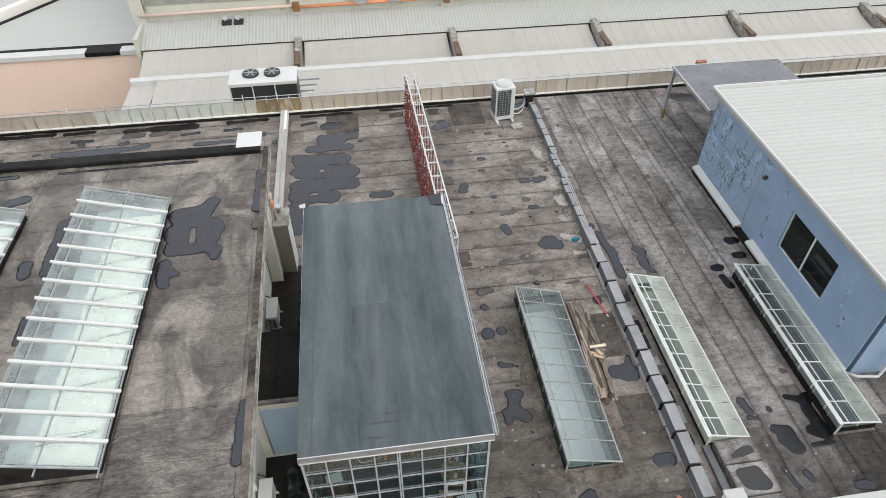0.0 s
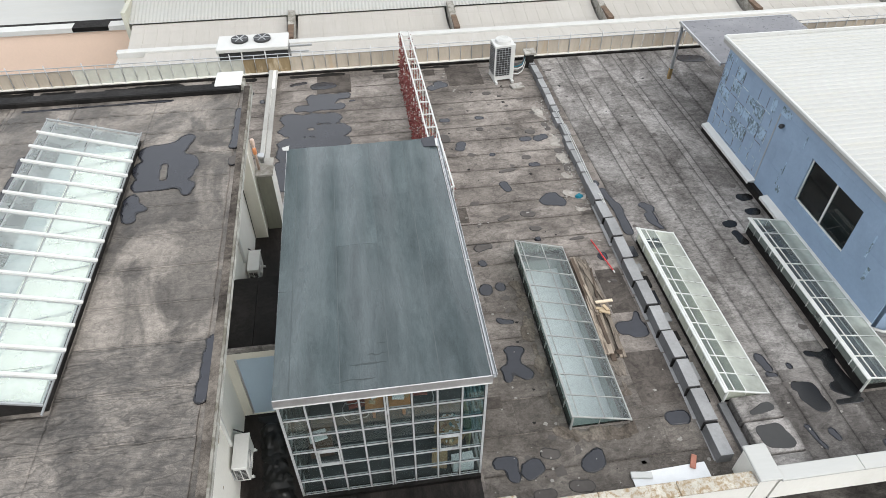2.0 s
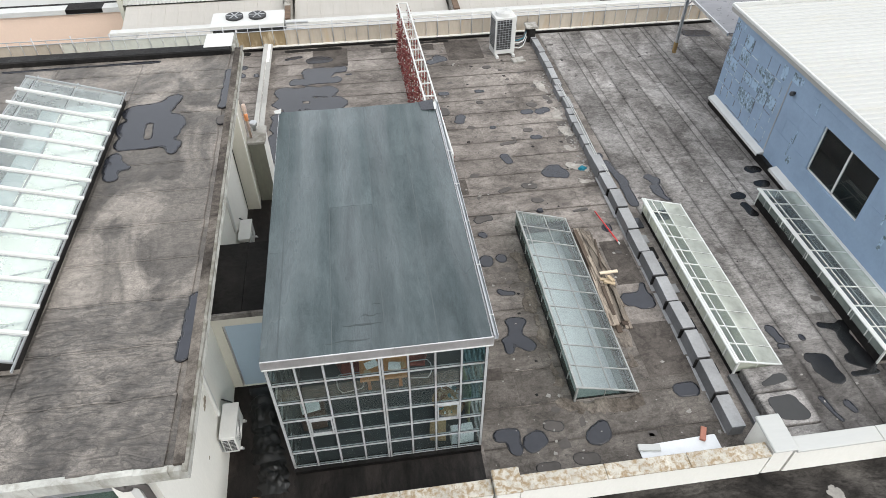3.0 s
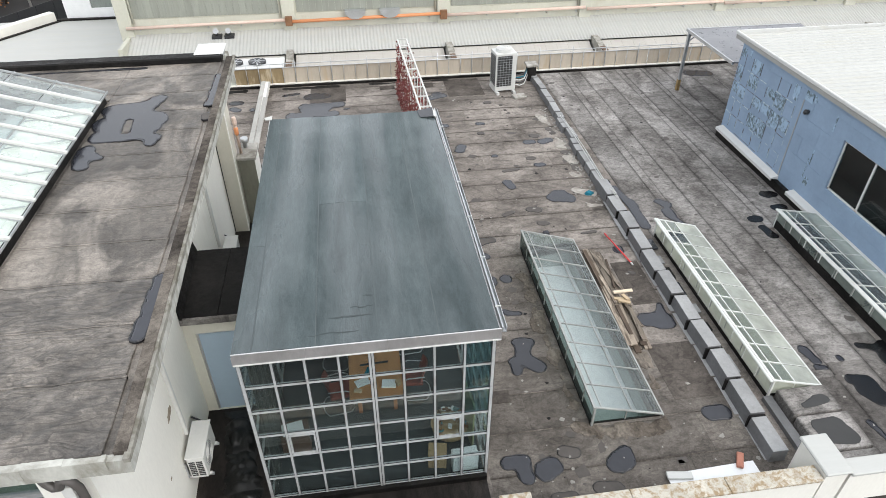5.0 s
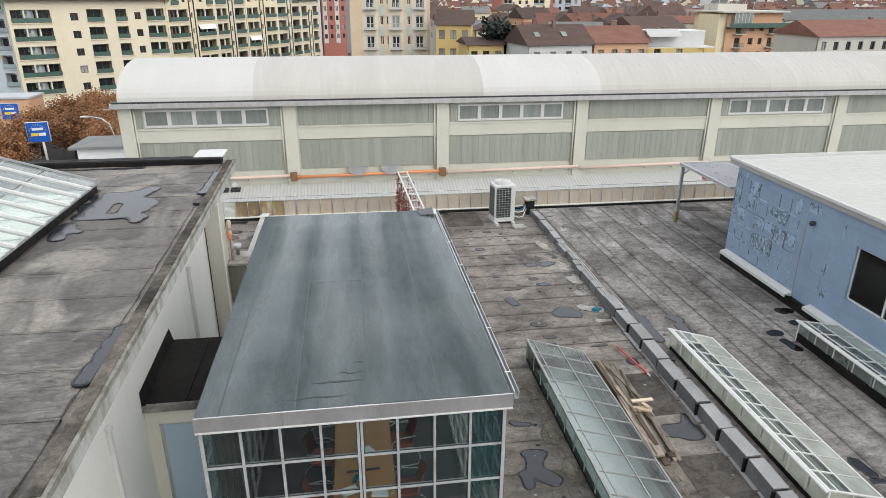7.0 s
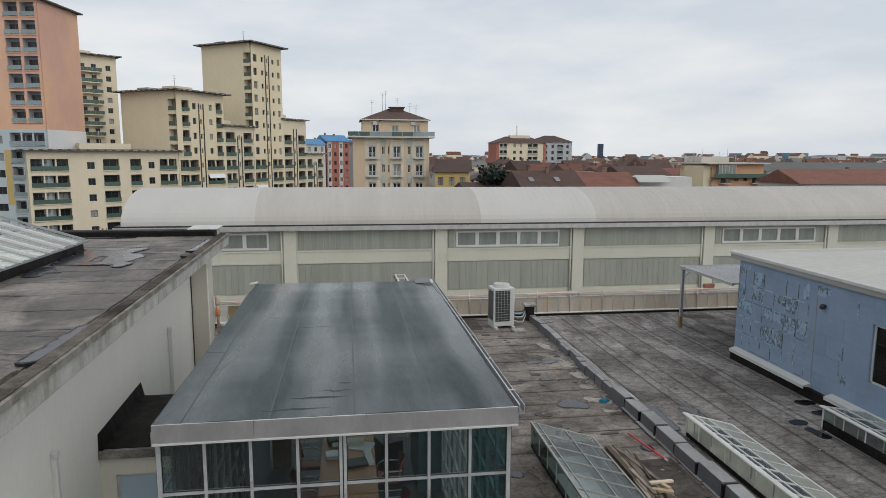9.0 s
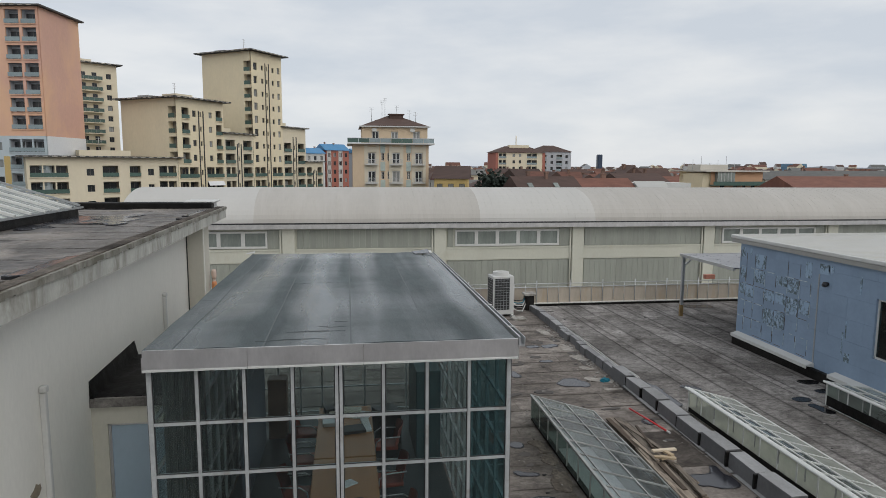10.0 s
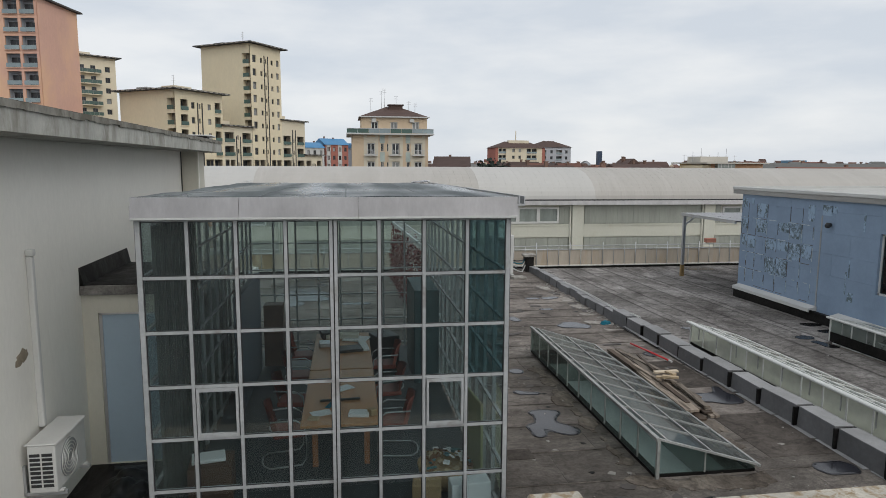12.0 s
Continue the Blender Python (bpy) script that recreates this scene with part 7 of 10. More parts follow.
for x in (0.6, 3.2):
    tray = thing("hopper", "half-round galvanised hopper on the hall wall", "hopper", "galvanised hoppers")
    bm = bmesh.new()
    n = 12
    lo = [bm.verts.new((x + 0.78 * math.cos(math.pi + math.pi * k / n), HY - 0.62, -3.68 + 0.62 * math.sin(math.pi + math.pi * k / n))) for k in range(n + 1)]
    hi = [bm.verts.new((v.co.x, HY - 0.1, v.co.z)) for v in lo]
    bm.faces.new(lo), bm.faces.new(hi[::-1])
    for k in range(n):
        bm.faces.new((lo[k], lo[k + 1], hi[k + 1], hi[k]))
    bm.faces.new((lo[0], hi[0], hi[-1], lo[-1]))
    part("body", bm, M_STEEL, tray)
floods = thing("flood_lamps", "pair of dark flood lamps on the strip roof", "lamp")
for x in (-10.05, -9.15):
    bm = bmesh.new()
    box(bm, x, 49.5, -5.2, x + 0.7, 50.1, -4.98)
    part("base", bm, M_DARK, floods)
    bm = bmesh.new()
    tube(bm, [(x + 0.35, 49.85, -5.0), (x + 0.35, 49.8, -4.7), (x + 0.35, 49.5, -4.6)], [0.08, 0.16, 0.2], 10)
    part("head", bm, M_STEEL, floods)
# barrel roof
eave = part("eaves_gutter", (lambda b: (box(b, -16.9, HY - 0.75, 1.22, 80, HY + 0.35, 1.56), b)[1])(bmesh.new()), M_FASCIA, hall)
# solid bar over the gutter; the gap's shadow is its dark colour
bm = bmesh.new()
box(bm, -16.8, HY - 0.62, 1.56, 80, HY + 0.3, 1.66)
part("eaves_shadow_gap", bm, M_DARK, hall)
prof_h = [(56.0 - 5.95 * math.cos(t), 1.62 + 2.56 * math.sin(t)) for t in [i * math.pi / 24 for i in range(25)]]
w = 0.561
pa = part("roof_sheet", vault_panel(0, w, prof_h, 0.0065), M_VAULT, hall)
pa.location.x = -16.4 + 40 * w
pb = part("roof_sheet", vault_panel(0, w, prof_h, 0.0065), M_VAULT_NEW, hall)
pb.location.x = -16.4
x, k = -16.4 + w, 1
while x < 80:
    if k == 40:
        x, k = x + w, k + 1
        continue
    alike("roof_sheet", pb if x < -7.2 or 10.1 < x < 20.0 or 60 < x < 70 else pa, pose(x, 0, 0), hall)
    x, k = x + w, k + 1
bm = bmesh.new()
f = [bm.verts.new((-16.4, a, c - 0.03)) for a, c in prof_h]
g = [bm.verts.new((-16.15, a, c - 0.03)) for a, c in prof_h]
bm.faces.new(f), bm.faces.new(g[::-1])
for i in range(24):
    bm.faces.new((f[i], f[i + 1], g[i + 1], g[i]))
part("gable_edge", bm, M_VAULT_NEW, hall)

# chiller on a frame behind the fence
chiller = thing("rooftop_chiller", "long white chiller with two top fans and tan side panels", "chiller")
CX0, CX1, CY0, CY1, CZ0, CZ1 = -7.3, -3.6, 33.8, 35.4, -3.9, -1.7
bm = bmesh.new()
box(bm, CX0, CY0 + 0.02, CZ0, CX1, CY1, CZ1 - 0.12)
part("core", bm, M_DARK, chiller)
bm = bmesh.new()
box(bm, CX0 - 0.05, CY0 - 0.05, CZ1 - 0.22, CX1 + 0.05, CY1 + 0.05, CZ1)
bevelled(bm, 0.03)
part("top_cover", bm, M_WHITE, chiller)
for k in range(3):
    a = CX0 + 0.04 + (CX1 - CX0) * k / 3
    bm = bmesh.new()
    box(bm, a, CY0 - 0.02, CZ0, a + (CX1 - CX0) / 3 - 0.08, CY0 + 0.02, CZ0 + 1.1)
    part("side_panel", bm, mat("tan_panel", (0.42, 0.31, 0.17), 0.6, 0, 0.35, 0.8, 8) if k == 0 else bpy.data.materials["tan_panel"], chiller, "tan stained panel")
    bm = bmesh.new()
    box(bm, a - 0.05, CY0 - 0.04, CZ0, a + 0.01, CY0 + 0.03, CZ1 - 0.2)
    part("frame_post", bm, M_WHITE, chiller)
for fx_ in (-6.15, -4.95):
    bm = bmesh.new()
    tube(bm, [(fx_, 34.75, CZ1), (fx_, 34.75, CZ1 + 0.12)], 0.46, 20)
    ring = part("fan_ring", bm, M_DARK, chiller)
    bm = bmesh.new()
    for k in range(3):
        beam(bm, (fx_ - 0.4 * math.cos(k * 1.05), 34.75 - 0.4 * math.sin(k * 1.05), CZ1 + 0.13), (fx_ + 0.4 * math.cos(k * 1.05), 34.75 + 0.4 * math.sin(k * 1.05), CZ1 + 0.13), 0.05, 0.02)
    part("fan_guard", bm, M_STEEL, ring)
for x, y in ((CX0, CY0), (CX1 - 0.15, CY0), (CX0, CY1 - 0.15), (CX1 - 0.15, CY1 - 0.15)):
    bm = bmesh.new()
    box(bm, x, y, -9.6, x + 0.15, y + 0.15, CZ0)
    part("leg", bm, M_STEEL, chiller)
for k in range(3):
    bm = bmesh.new()
    box(bm, CX1 + 0.1, 34.2, -2.0 - k * 0.35, CX1 + 1.3 - 0.2 * k, 34.3, -1.9 - k * 0.35)
    part("pipe_bracket", bm, M_STEEL, chiller)

# salmon wing with a white roof terrace, hut and road fence at the far left
salmon = thing("salmon_wing", "salmon rendered wing with a white membrane roof", "building")
bm = bmesh.new()
box(bm, -60, 50.3, GROUND, -16.55, 50.7, -7.15)
part("wall", bm, M_SALMON, salmon)
bm = bmesh.new()
box(bm, -60, 50.1, -7.35, -16.55, 51.0, -7.0)
part("parapet", bm, M_WHITE, salmon)
bm = bmesh.new()
prism(bm, [(-60, 51.0), (-16.6, 51.0), (-16.6, 63.4), (-60, 63.4)], GROUND, -7.45)
part("roof_deck", bm, M_WHITE_SHEET, salmon, "white membrane roof")
bm = bmesh.new()
box(bm, -34, 51.0, -7.45, -16.6, 52.4, -7.42)
part("black_band", bm, M_BLACK, salmon, "black felt band")
bm = bmesh.new()
box(bm, -20.9, 50.05, -7.3, -18.3, 51.05, -6.985)
part("scupper", bm, M_BLACK, salmon)
bm = bmesh.new()
beam(bm, (-35.0, 51.2, -7.1), (-26.2, 63.3, -7.1), 0.7, 0.9)
part("side_parapet", bm, M_WHITEWALL, salmon)
bm = bmesh.new()
beam(bm, (-34.3, 51.4, -7.40), (-25.6, 63.3, -7.40), 0.5, 0.06)
box(bm, -26.2, 63.1, -7.44, -16.6, 63.45, -7.3)
part("rear_band", bm, M_BLACK, salmon)
hut = thing("white_hut", "small white rendered hut with a slit window and flat roof", "hut")
bm = bmesh.new()
facade(bm, (-25.1, 63.5, -7.6), (1, 0, 0), 8.6, 3.1, [(2.3, 1.1, 5.6, 1.95)], 0.15)
box(bm, -25.1, 63.65, -14, -24.9, 68.0, -4.5)
box(bm, -16.7, 63.65, -14, -16.5, 68.0, -4.5)
part("wall", bm, M_PAPER, hut)
bm = bmesh.new()
box(bm, -25.7, 63.1, -4.55, -16.4, 68.4, -4.3)
part("roof", bm, mat("grey_gravel_roof", (0.25, 0.26, 0.25), 0.9), hut)
bm = bmesh.new()
box(bm, -22.9, 63.62, -6.55, -19.4, 63.66, -5.6)
part("window_pane", bm, M_HALLPANE, hut)
fence2 = thing("street_fence", "tall black slatted fence along the street", "fence")
for k in range(14):
    t0, t1 = k / 14, (k + 0.97) / 14
    a, b = Vector((-43, 48.5, 0)), Vector((-28.8, 75.0, 0))
    bm = bmesh.new()
    p, q = a.lerp(b, t0), a.lerp(b, t1)
    beam(bm, (p.x, p.y, -11.1), (q.x, q.y, -11.1), 0.1, 5.8)
    part("panel", bm, M_DARK, fence2)

# ---- the town behind ----
M_CREAM = mat("cream_tower_render", (0.80, 0.70, 0.50), 0.85, 0, 0.12, 0.08, 2, (1, 1, 0.5), 0.02)
M_CREAM_PALE = mat("pale_cream_render", (0.74, 0.66, 0.50), 0.85, 0, 0.10, 0.08, 2, (1, 1, 0.5), 0.02)
M_PEACH = mat("peach_tower_render", (0.73, 0.44, 0.345), 0.85, 0, 0.12, 0.08, 2, (1, 1, 0.5), 0.02, stain=(0.74, 0.46, 0.30), stain_at=(0.45, 0.65), stain_scale=0.09)
M_OCHRE = mat("ochre_render", (0.66, 0.515, 0.36), 0.85, 0, 0.12, 0.1, 2, (1, 1, 0.5), 0.02)
M_FOOT = mat("pale_blue_render", (0.53, 0.60, 0.63), 0.85, 0, 0.12, 0.1, 2, (1, 1, 0.5), 0.02)
M_GREYR = mat("grey_render", (0.47, 0.49, 0.52), 0.85, 0, 0.12, 0.1, 2, (1, 1, 0.5), 0.02)
M_YELLOW = mat("yellow_render", (0.60, 0.44, 0.18), 0.85, 0, 0.12, 0.1, 2)
M_CHIMNEY = mat("sooty_chimney_brick", (0.30, 0.185, 0.14), 0.9, 0, 0.3, 0.6, 5, own=0.3)
M_ORANGE_R = mat("orange_render", (0.65, 0.39, 0.24), 0.85, 0, 0.12, 0.1, 2)
M_BRICKR = mat("red_brick_render", (0.42, 0.16, 0.12), 0.85, 0, 0.15, 0.1, 2)
M_STONE = mat("pale_stone_render", (0.56, 0.53, 0.47), 0.85, 0, 0.15, 0.1, 2)
M_TILE = mat("brown_roof_tiles", (0.125, 0.075, 0.061), 0.85, 0, 0.35, 0.4, 3, (1, 3, 1), 0.3, own=0.35)
M_TILE_RED = mat("red_roof_tiles", (0.25, 0.11, 0.078), 0.85, 0, 0.35, 0.4, 3, (1, 3, 1), 0.3, own=0.3)
M_TILE_GREY = mat("grey_roof_sheets", (0.20, 0.20, 0.19), 0.85, 0, 0.3, 0.4, 3, (1, 3, 1), 0.2, own=0.3)
M_BLUEROOF = mat("blue_roof_sheet", (0.06, 0.24, 0.46), 0.5, 0, 0.15, 0.4, 3)
M_DARKROOF = mat("dark_flat_roof_edge", (0.07, 0.068, 0.065), 0.7, 0, 0.2, 0.5, 3)
M_CITYGLASS = mat("town_window_pane", (0.055, 0.062, 0.07), 0.15, 0, 0.4, 0.6, 3, relief=0, own=0.5)
M_SHUTTER = mat("grey_shutter", (0.42, 0.43, 0.42), 0.7, 0, 0.2, 1, 4, own=0.4)
M_GREENRAIL = mat("green_glass_rail", (0.085, 0.155, 0.130), 0.3, 0, 0.2, 0.5, 4, own=0.2)
M_GREYRAIL = mat("grey_glass_rail", (0.34, 0.42, 0.44), 0.3, 0, 0.2, 0.5, 4, own=0.2)
# cream loggia walls with the shade inside put into the darker tone
M_LOGGIA = mat("shaded_loggia_wall", (0.29, 0.25, 0.19), 0.9, 0, 0.15, 0.3, 3)
M_BAY = mat("pale_bay_render", (0.68, 0.62, 0.50), 0.85, 0, 0.12, 0.1, 2)
M_PALEPANEL = mat("pale_blue_panel", (0.52, 0.60, 0.56), 0.8)
WINDOW_MESH = {}


def lattice(bm, us, vs, solid, d0, d1):
    """A flat plate pierced cell by cell, in one piece."""
    n, m = len(us) - 1, len(vs) - 1
    f, g = [[[bm.verts.new((u, d, v)) for v in vs] for u in us] for d in (d0, d1)]
    full = [[solid(a, b) for b in range(m)] for a in range(n)]
    for a in range(n):
        for b in range(m):
            if not full[a][b]:
                continue
            bm.faces.new((f[a][b], f[a + 1][b], f[a + 1][b + 1], f[a][b + 1]))
            bm.faces.new((g[a][b + 1], g[a + 1][b + 1], g[a + 1][b], g[a][b]))
            for da, db, p, q in ((-1, 0, (a, b + 1), (a, b)), (1, 0, (a + 1, b), (a + 1, b + 1)), (0, -1, (a, b), (a + 1, b)), (0, 1, (a + 1, b + 1), (a, b + 1))):
                na, nb = a + da, b + db
                if not (0 <= na < n and 0 <= nb < m and full[na][nb]):
                    bm.faces.new((f[q[0]][q[1]], f[p[0]][p[1]], g[p[0]][p[1]], g[q[0]][q[1]]))
    for v in [v for v in bm.verts if not v.link_faces]:
        bm.verts.remove(v)
    bm.normal_update()


def window_mesh(w, h, pane, frame_m, depth=0.12):
    """A framed two-light window: the meshes of frame and pane, shared by all of that size."""
    key = (round(w, 2), round(h, 2), pane.name, frame_m.name)
    if key not in WINDOW_MESH:
        t = min(0.2, w * 0.13) if frame_m is M_WHITE else 0.07
        bm = bmesh.new()
        lattice(bm, (0, t, w / 2 - t / 2, w / 2 + t / 2, w - t, w), (0, t, h - t, h), lambda a, b: not (a in (1, 3) and b == 1), -0.04, 0.04)
        out = []
        for name, b, material in (("window", bm, frame_m), ("pane", bmesh.new(), pane)):
            if name == "pane":
                box(b, t, 0.0, t, w - t, 0.02, h - t)
            me = bpy.data.meshes.new(name)
            b.to_mesh(me)
            b.free()
            me.materials.append(material)
            out.append(me)
        WINDOW_MESH[key] = out
    return WINDOW_MESH[key]


def sheet(parent, name, me, m):
    o = new(name, me[0])
    o.parent = parent
    o.matrix_local = m
    pane = new("pane", me[1])
    pane.parent = o
    return o


def town_front(th, p, ang, width, height, wall_m, openings, frame_m=None, rail_m=None, loggia_m=None, seed=1):
    """A front from p, running at that angle: openings (u0, v0, u1, v1, kind), kind w: window, l: loggia with a rail, b: window with a balcony, s: shuttered."""
    r = random.Random(seed)
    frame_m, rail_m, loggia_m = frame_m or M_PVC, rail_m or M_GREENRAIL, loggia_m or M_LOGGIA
    base = pose(p[0], p[1], p[2], 0, 0, ang)
    bm = bmesh.new()
    pierced(bm, width, height, [o[:4] for o in openings if o[4] != 'p'], 0.35, lambda a, b, d: base @ Vector((a, d, b)))
    part("front_wall", bm, wall_m, th)
    for u0, v0, u1, v1, kind in openings:
        if kind == 'l':
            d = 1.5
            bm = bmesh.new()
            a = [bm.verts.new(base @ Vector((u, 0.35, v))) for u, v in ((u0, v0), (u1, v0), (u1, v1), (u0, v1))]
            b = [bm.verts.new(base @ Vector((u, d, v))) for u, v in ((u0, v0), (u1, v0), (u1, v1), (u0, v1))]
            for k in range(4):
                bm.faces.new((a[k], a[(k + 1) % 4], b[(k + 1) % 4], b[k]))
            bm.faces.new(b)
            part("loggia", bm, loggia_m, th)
    for u0, v0, u1, v1, kind in openings:
        if kind == 'l':
            w = u1 - u0
            n = max(1, round(w / 2.6))
            for k in range(n):
                ww = w / n * 0.86
                sheet(th, "window", window_mesh(ww, min(2.2, v1 - v0 - 0.25), M_CITYGLASS if r.random() < 0.93 else M_SHUTTER, frame_m), base @ pose(u0 + w * (k + 0.5) / n - ww / 2, 1.44, v0 + 0.05))
            bm = bmesh.new()
            box(bm, u0 - 0.1, -0.22, v0 - 0.14, u1 + 0.1, 0.1, v0)
            slab_ob = part("balcony_slab", bm, wall_m, th)
            slab_ob.matrix_local = base
            bm = bmesh.new()
            box(bm, u0 - 0.06, -0.20, v0 + 0.10, u1 + 0.06, -0.16, v0 + 0.95)
            part("balcony_rail", bm, rail_m, slab_ob)
            for k in range(1, max(1, round(w / 2.4))):
                uu = u0 + w * k / max(1, round(w / 2.4))
                bm = bmesh.new()
                box(bm, uu - 0.14, 0.02, v0, uu + 0.14, 0.34, v1)
                part("pier", bm, wall_m, th).matrix_local = base
            if r.random() < 0.07:
                bm = bmesh.new()
                prism(bm, [(u0 + 0.1, 0.0), (u1 - 0.1, 0.0), (u1 - 0.1, 0.06), (u0 + 0.1, 0.06)], 0.0, 1.2)
                part("awning", bm, M_PAPER, th, "white awning let down over a loggia").matrix_local = base @ pose(0, -0.05, v1, 150)
        elif kind == 'p':
            n = 4
            for k in range(n):
                ww = (u1 - u0) / n
                sheet(th, "window", window_mesh(1.3, 2.1, M_CITYGLASS, frame_m), base @ pose(u0 + ww * (k + 0.5) - 0.65, -0.06, v0 + 0.1))
            bm = bmesh.new()
            box(bm, u0 - 0.3, -1.5, v0 - 0.22, u1 + 0.3, 0.0, v0)
            slab_ob = part("balcony_slab", bm, wall_m, th)
            slab_ob.matrix_local = base
            bm = bmesh.new()
            box(bm, u0 - 0.28, -1.48, v0 + 0.12, u1 + 0.28, -1.42, v0 + 1.0)
            box(bm, u0 - 0.28, -1.42, v0 + 0.12, u0 - 0.22, 0.0, v0 + 1.0)
            box(bm, u1 + 0.22, -1.42, v0 + 0.12, u1 + 0.28, 0.0, v0 + 1.0)
            part("balcony_rail", bm, rail_m, slab_ob)
            bm = bmesh.new()
            for k in range(11):
                uu = u0 - 0.25 + (u1 - u0 + 0.5) * k / 10
                box(bm, uu - 0.04, -1.53, v0, uu + 0.04, -1.485, v0 + 1.05)
            box(bm, u0 - 0.3, -1.55, v0 + 1.0, u1 + 0.3, -1.40, v0 + 1.06)
            part("rail_frame", bm, M_SHUTTER, slab_ob, "pale frame of the rail")
        else:
            w, h = u1 - u0, v1 - v0
            pane = M_SHUTTER if kind == 's' or r.random() < 0.22 else M_CITYGLASS
            sheet(th, "window", window_mesh(w, h, pane, frame_m), base @ pose(u0, 0.3, v0))
            if kind == 'b':
                bm = bmesh.new()
                box(bm, u0 - 0.5, -1.0, v0 - 0.2, u1 + 0.5, 0.0, v0 - 0.02)
                slab_ob = part("balcony_slab", bm, M_WHITE, th)
                slab_ob.matrix_local = base
                bm = bmesh.new()
                nb, us = 11, []
                for k in range(nb):
                    uu = u0 - 0.5 + (w + 0.96) * k / (nb - 1)
                    us += [uu, uu + 0.05]
                lattice(bm, us, (v0, v0 + 0.06, v0 + 0.93, v0 + 1.0), lambda a, b: b != 1 or a % 2 == 0, -0.98, -0.93)
                part("balcony_rail", bm, rail_m, slab_ob)


def tower_box(th, p, ang, width, depth, height, wall_m, over=1.2, roof_m=None, corner=()):
    """Side and rear walls and a thin overhanging roof with pale blocks in place of sky gaps along its edge; the front
    face is built by town_front; corner: floor levels of loggias that open the side wall next to the front.
    """
    base = pose(p[0], p[1], p[2], 0, 0, ang)
    y0 = 2.6 if corner else 1.6

    def block(name, material, parent, boxes, label=""):
        bm = bmesh.new()
        for q in boxes:
            box(bm, *q)
        ob = part(name, bm, material, parent, label)
        ob.matrix_local = base
        return ob

    block("wall", wall_m, th, [(0, y0, 0, width, depth, height)])
    left = (0.36, y0, 0, height) if not corner else (0.36, y0, 0, corner[0])
    for q in ((0, 0, 0.3, left[3]), (width - 0.3, 0, width, height), (0.3, 0, width - 0.3, 0.3), (0.3, height - 0.3, width - 0.3, height)):
        block("return_wall", wall_m, th, [(q[0], 0.36, q[1], q[2], y0, q[3])])
    if corner:
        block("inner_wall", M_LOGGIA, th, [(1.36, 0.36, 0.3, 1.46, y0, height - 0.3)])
        for k, v in enumerate(corner):
            top = corner[k + 1] - 0.12 if k + 1 < len(corner) else height
            block("loggia_floor", wall_m, th, [(0, 0.36, v - 0.12, 1.36, y0, v + 0.05)])
            block("lintel", wall_m, th, [(0, 0.36, v + 2.75, 0.3, y0, top)])
            block("balcony_rail", M_GREENRAIL, th, [(-0.06, 0.5, v + 0.1, -0.01, y0 - 0.05, v + 1.1)], "dark green glass rail")
    block("roof", roof_m or M_DARKROOF, th, [(-over, -over, height, width + over, depth + over, height + 0.32)])
    # pale blocks stand in for bright sky seen through the roof edge
    dashes = []
    k = -over + 0.7
    while k < depth + over - 1:
        dashes.append((-over - 0.03, k, height + 0.06, -over + 0.02, k + 1.0, height + 0.19))
        k += 1.75
    k = -over + 0.7
    while k < width + over - 1:
        dashes.append((k, -over - 0.03, height + 0.06, k + 1.0, -over + 0.02, height + 0.19))
        k += 1.75
    block("edge_panel", M_STONE, th, dashes, "pale blocks imitating sky gaps in the roof edge")
    block("roof_housing", M_CREAM_PALE, th, [(width * 0.35, depth * 0.3, height + 0.32, width * 0.7, depth * 0.55, height + 1.7)])
    block("roof_plant", M_SHUTTER, th, [(width * 0.15, depth * 0.62, height + 0.32, width * 0.42, depth * 0.82, height + 1.25)])
    bm = bmesh.new()
    tube(bm, [(width * 0.5, depth * 0.45, height + 1.7), (width * 0.5, depth * 0.45, height + 4.6)], 0.07, 5)
    for k in range(3):
        beam(bm, (width * 0.5 - 0.6, depth * 0.45, height + 3.2 + k * 0.6), (width * 0.5 + 0.6, depth * 0.45, height + 3.2 + k * 0.6), 0.05)
    ob = part("aerial", bm, M_STEEL, th)
    ob.matrix_local = base


# cream housing complex: low wing, stepped blocks and a tower along one line
BX, BY, BU = -39.7, 163.0, Vector((0.55, 0.835, 0))
BANG = math.degrees(math.atan2(0.835, 0.55))


def along(s):
    return (BX + BU.x * s, BY + BU.y * s, GROUND)


def stack(u0, u1, v0, n, h, kind, step=3.55):
    return [(u0, v0 + k * step, u1, v0 + k * step + h, kind) for k in range(n)]


wing = thing("low_wing", "long cream apartment wing with green loggia rails", "apartment building")
wlen = math.hypot(66.2 - 39.7, 163 - 147.6)
wang = math.degrees(math.atan2(163 - 147.6, 66.2 - 39.7))
ops = []
for u0, u1, kind in ((0.6, 7.6, 'l'), (11.2, 12.7, 'w'), (14.4, 17.6, 'l'), (20.0, 22.3, 'l'), (23.9, 25.2, 'w'), (26.4, 30.2, 'l')):
    ops += stack(u0, u1, 2.9 + (0.3 if kind == 'w' else 0), 5, 2.5 if kind == 'l' else 1.5, kind)
town_front(wing, (-66.2, 147.6, GROUND), wang, wlen, 21.4, M_CREAM_PALE, ops, seed=3)
tower_box(wing, (-66.2, 147.6, GROUND), wang, wlen, 16, 21.4, M_CREAM_PALE, 1.3)


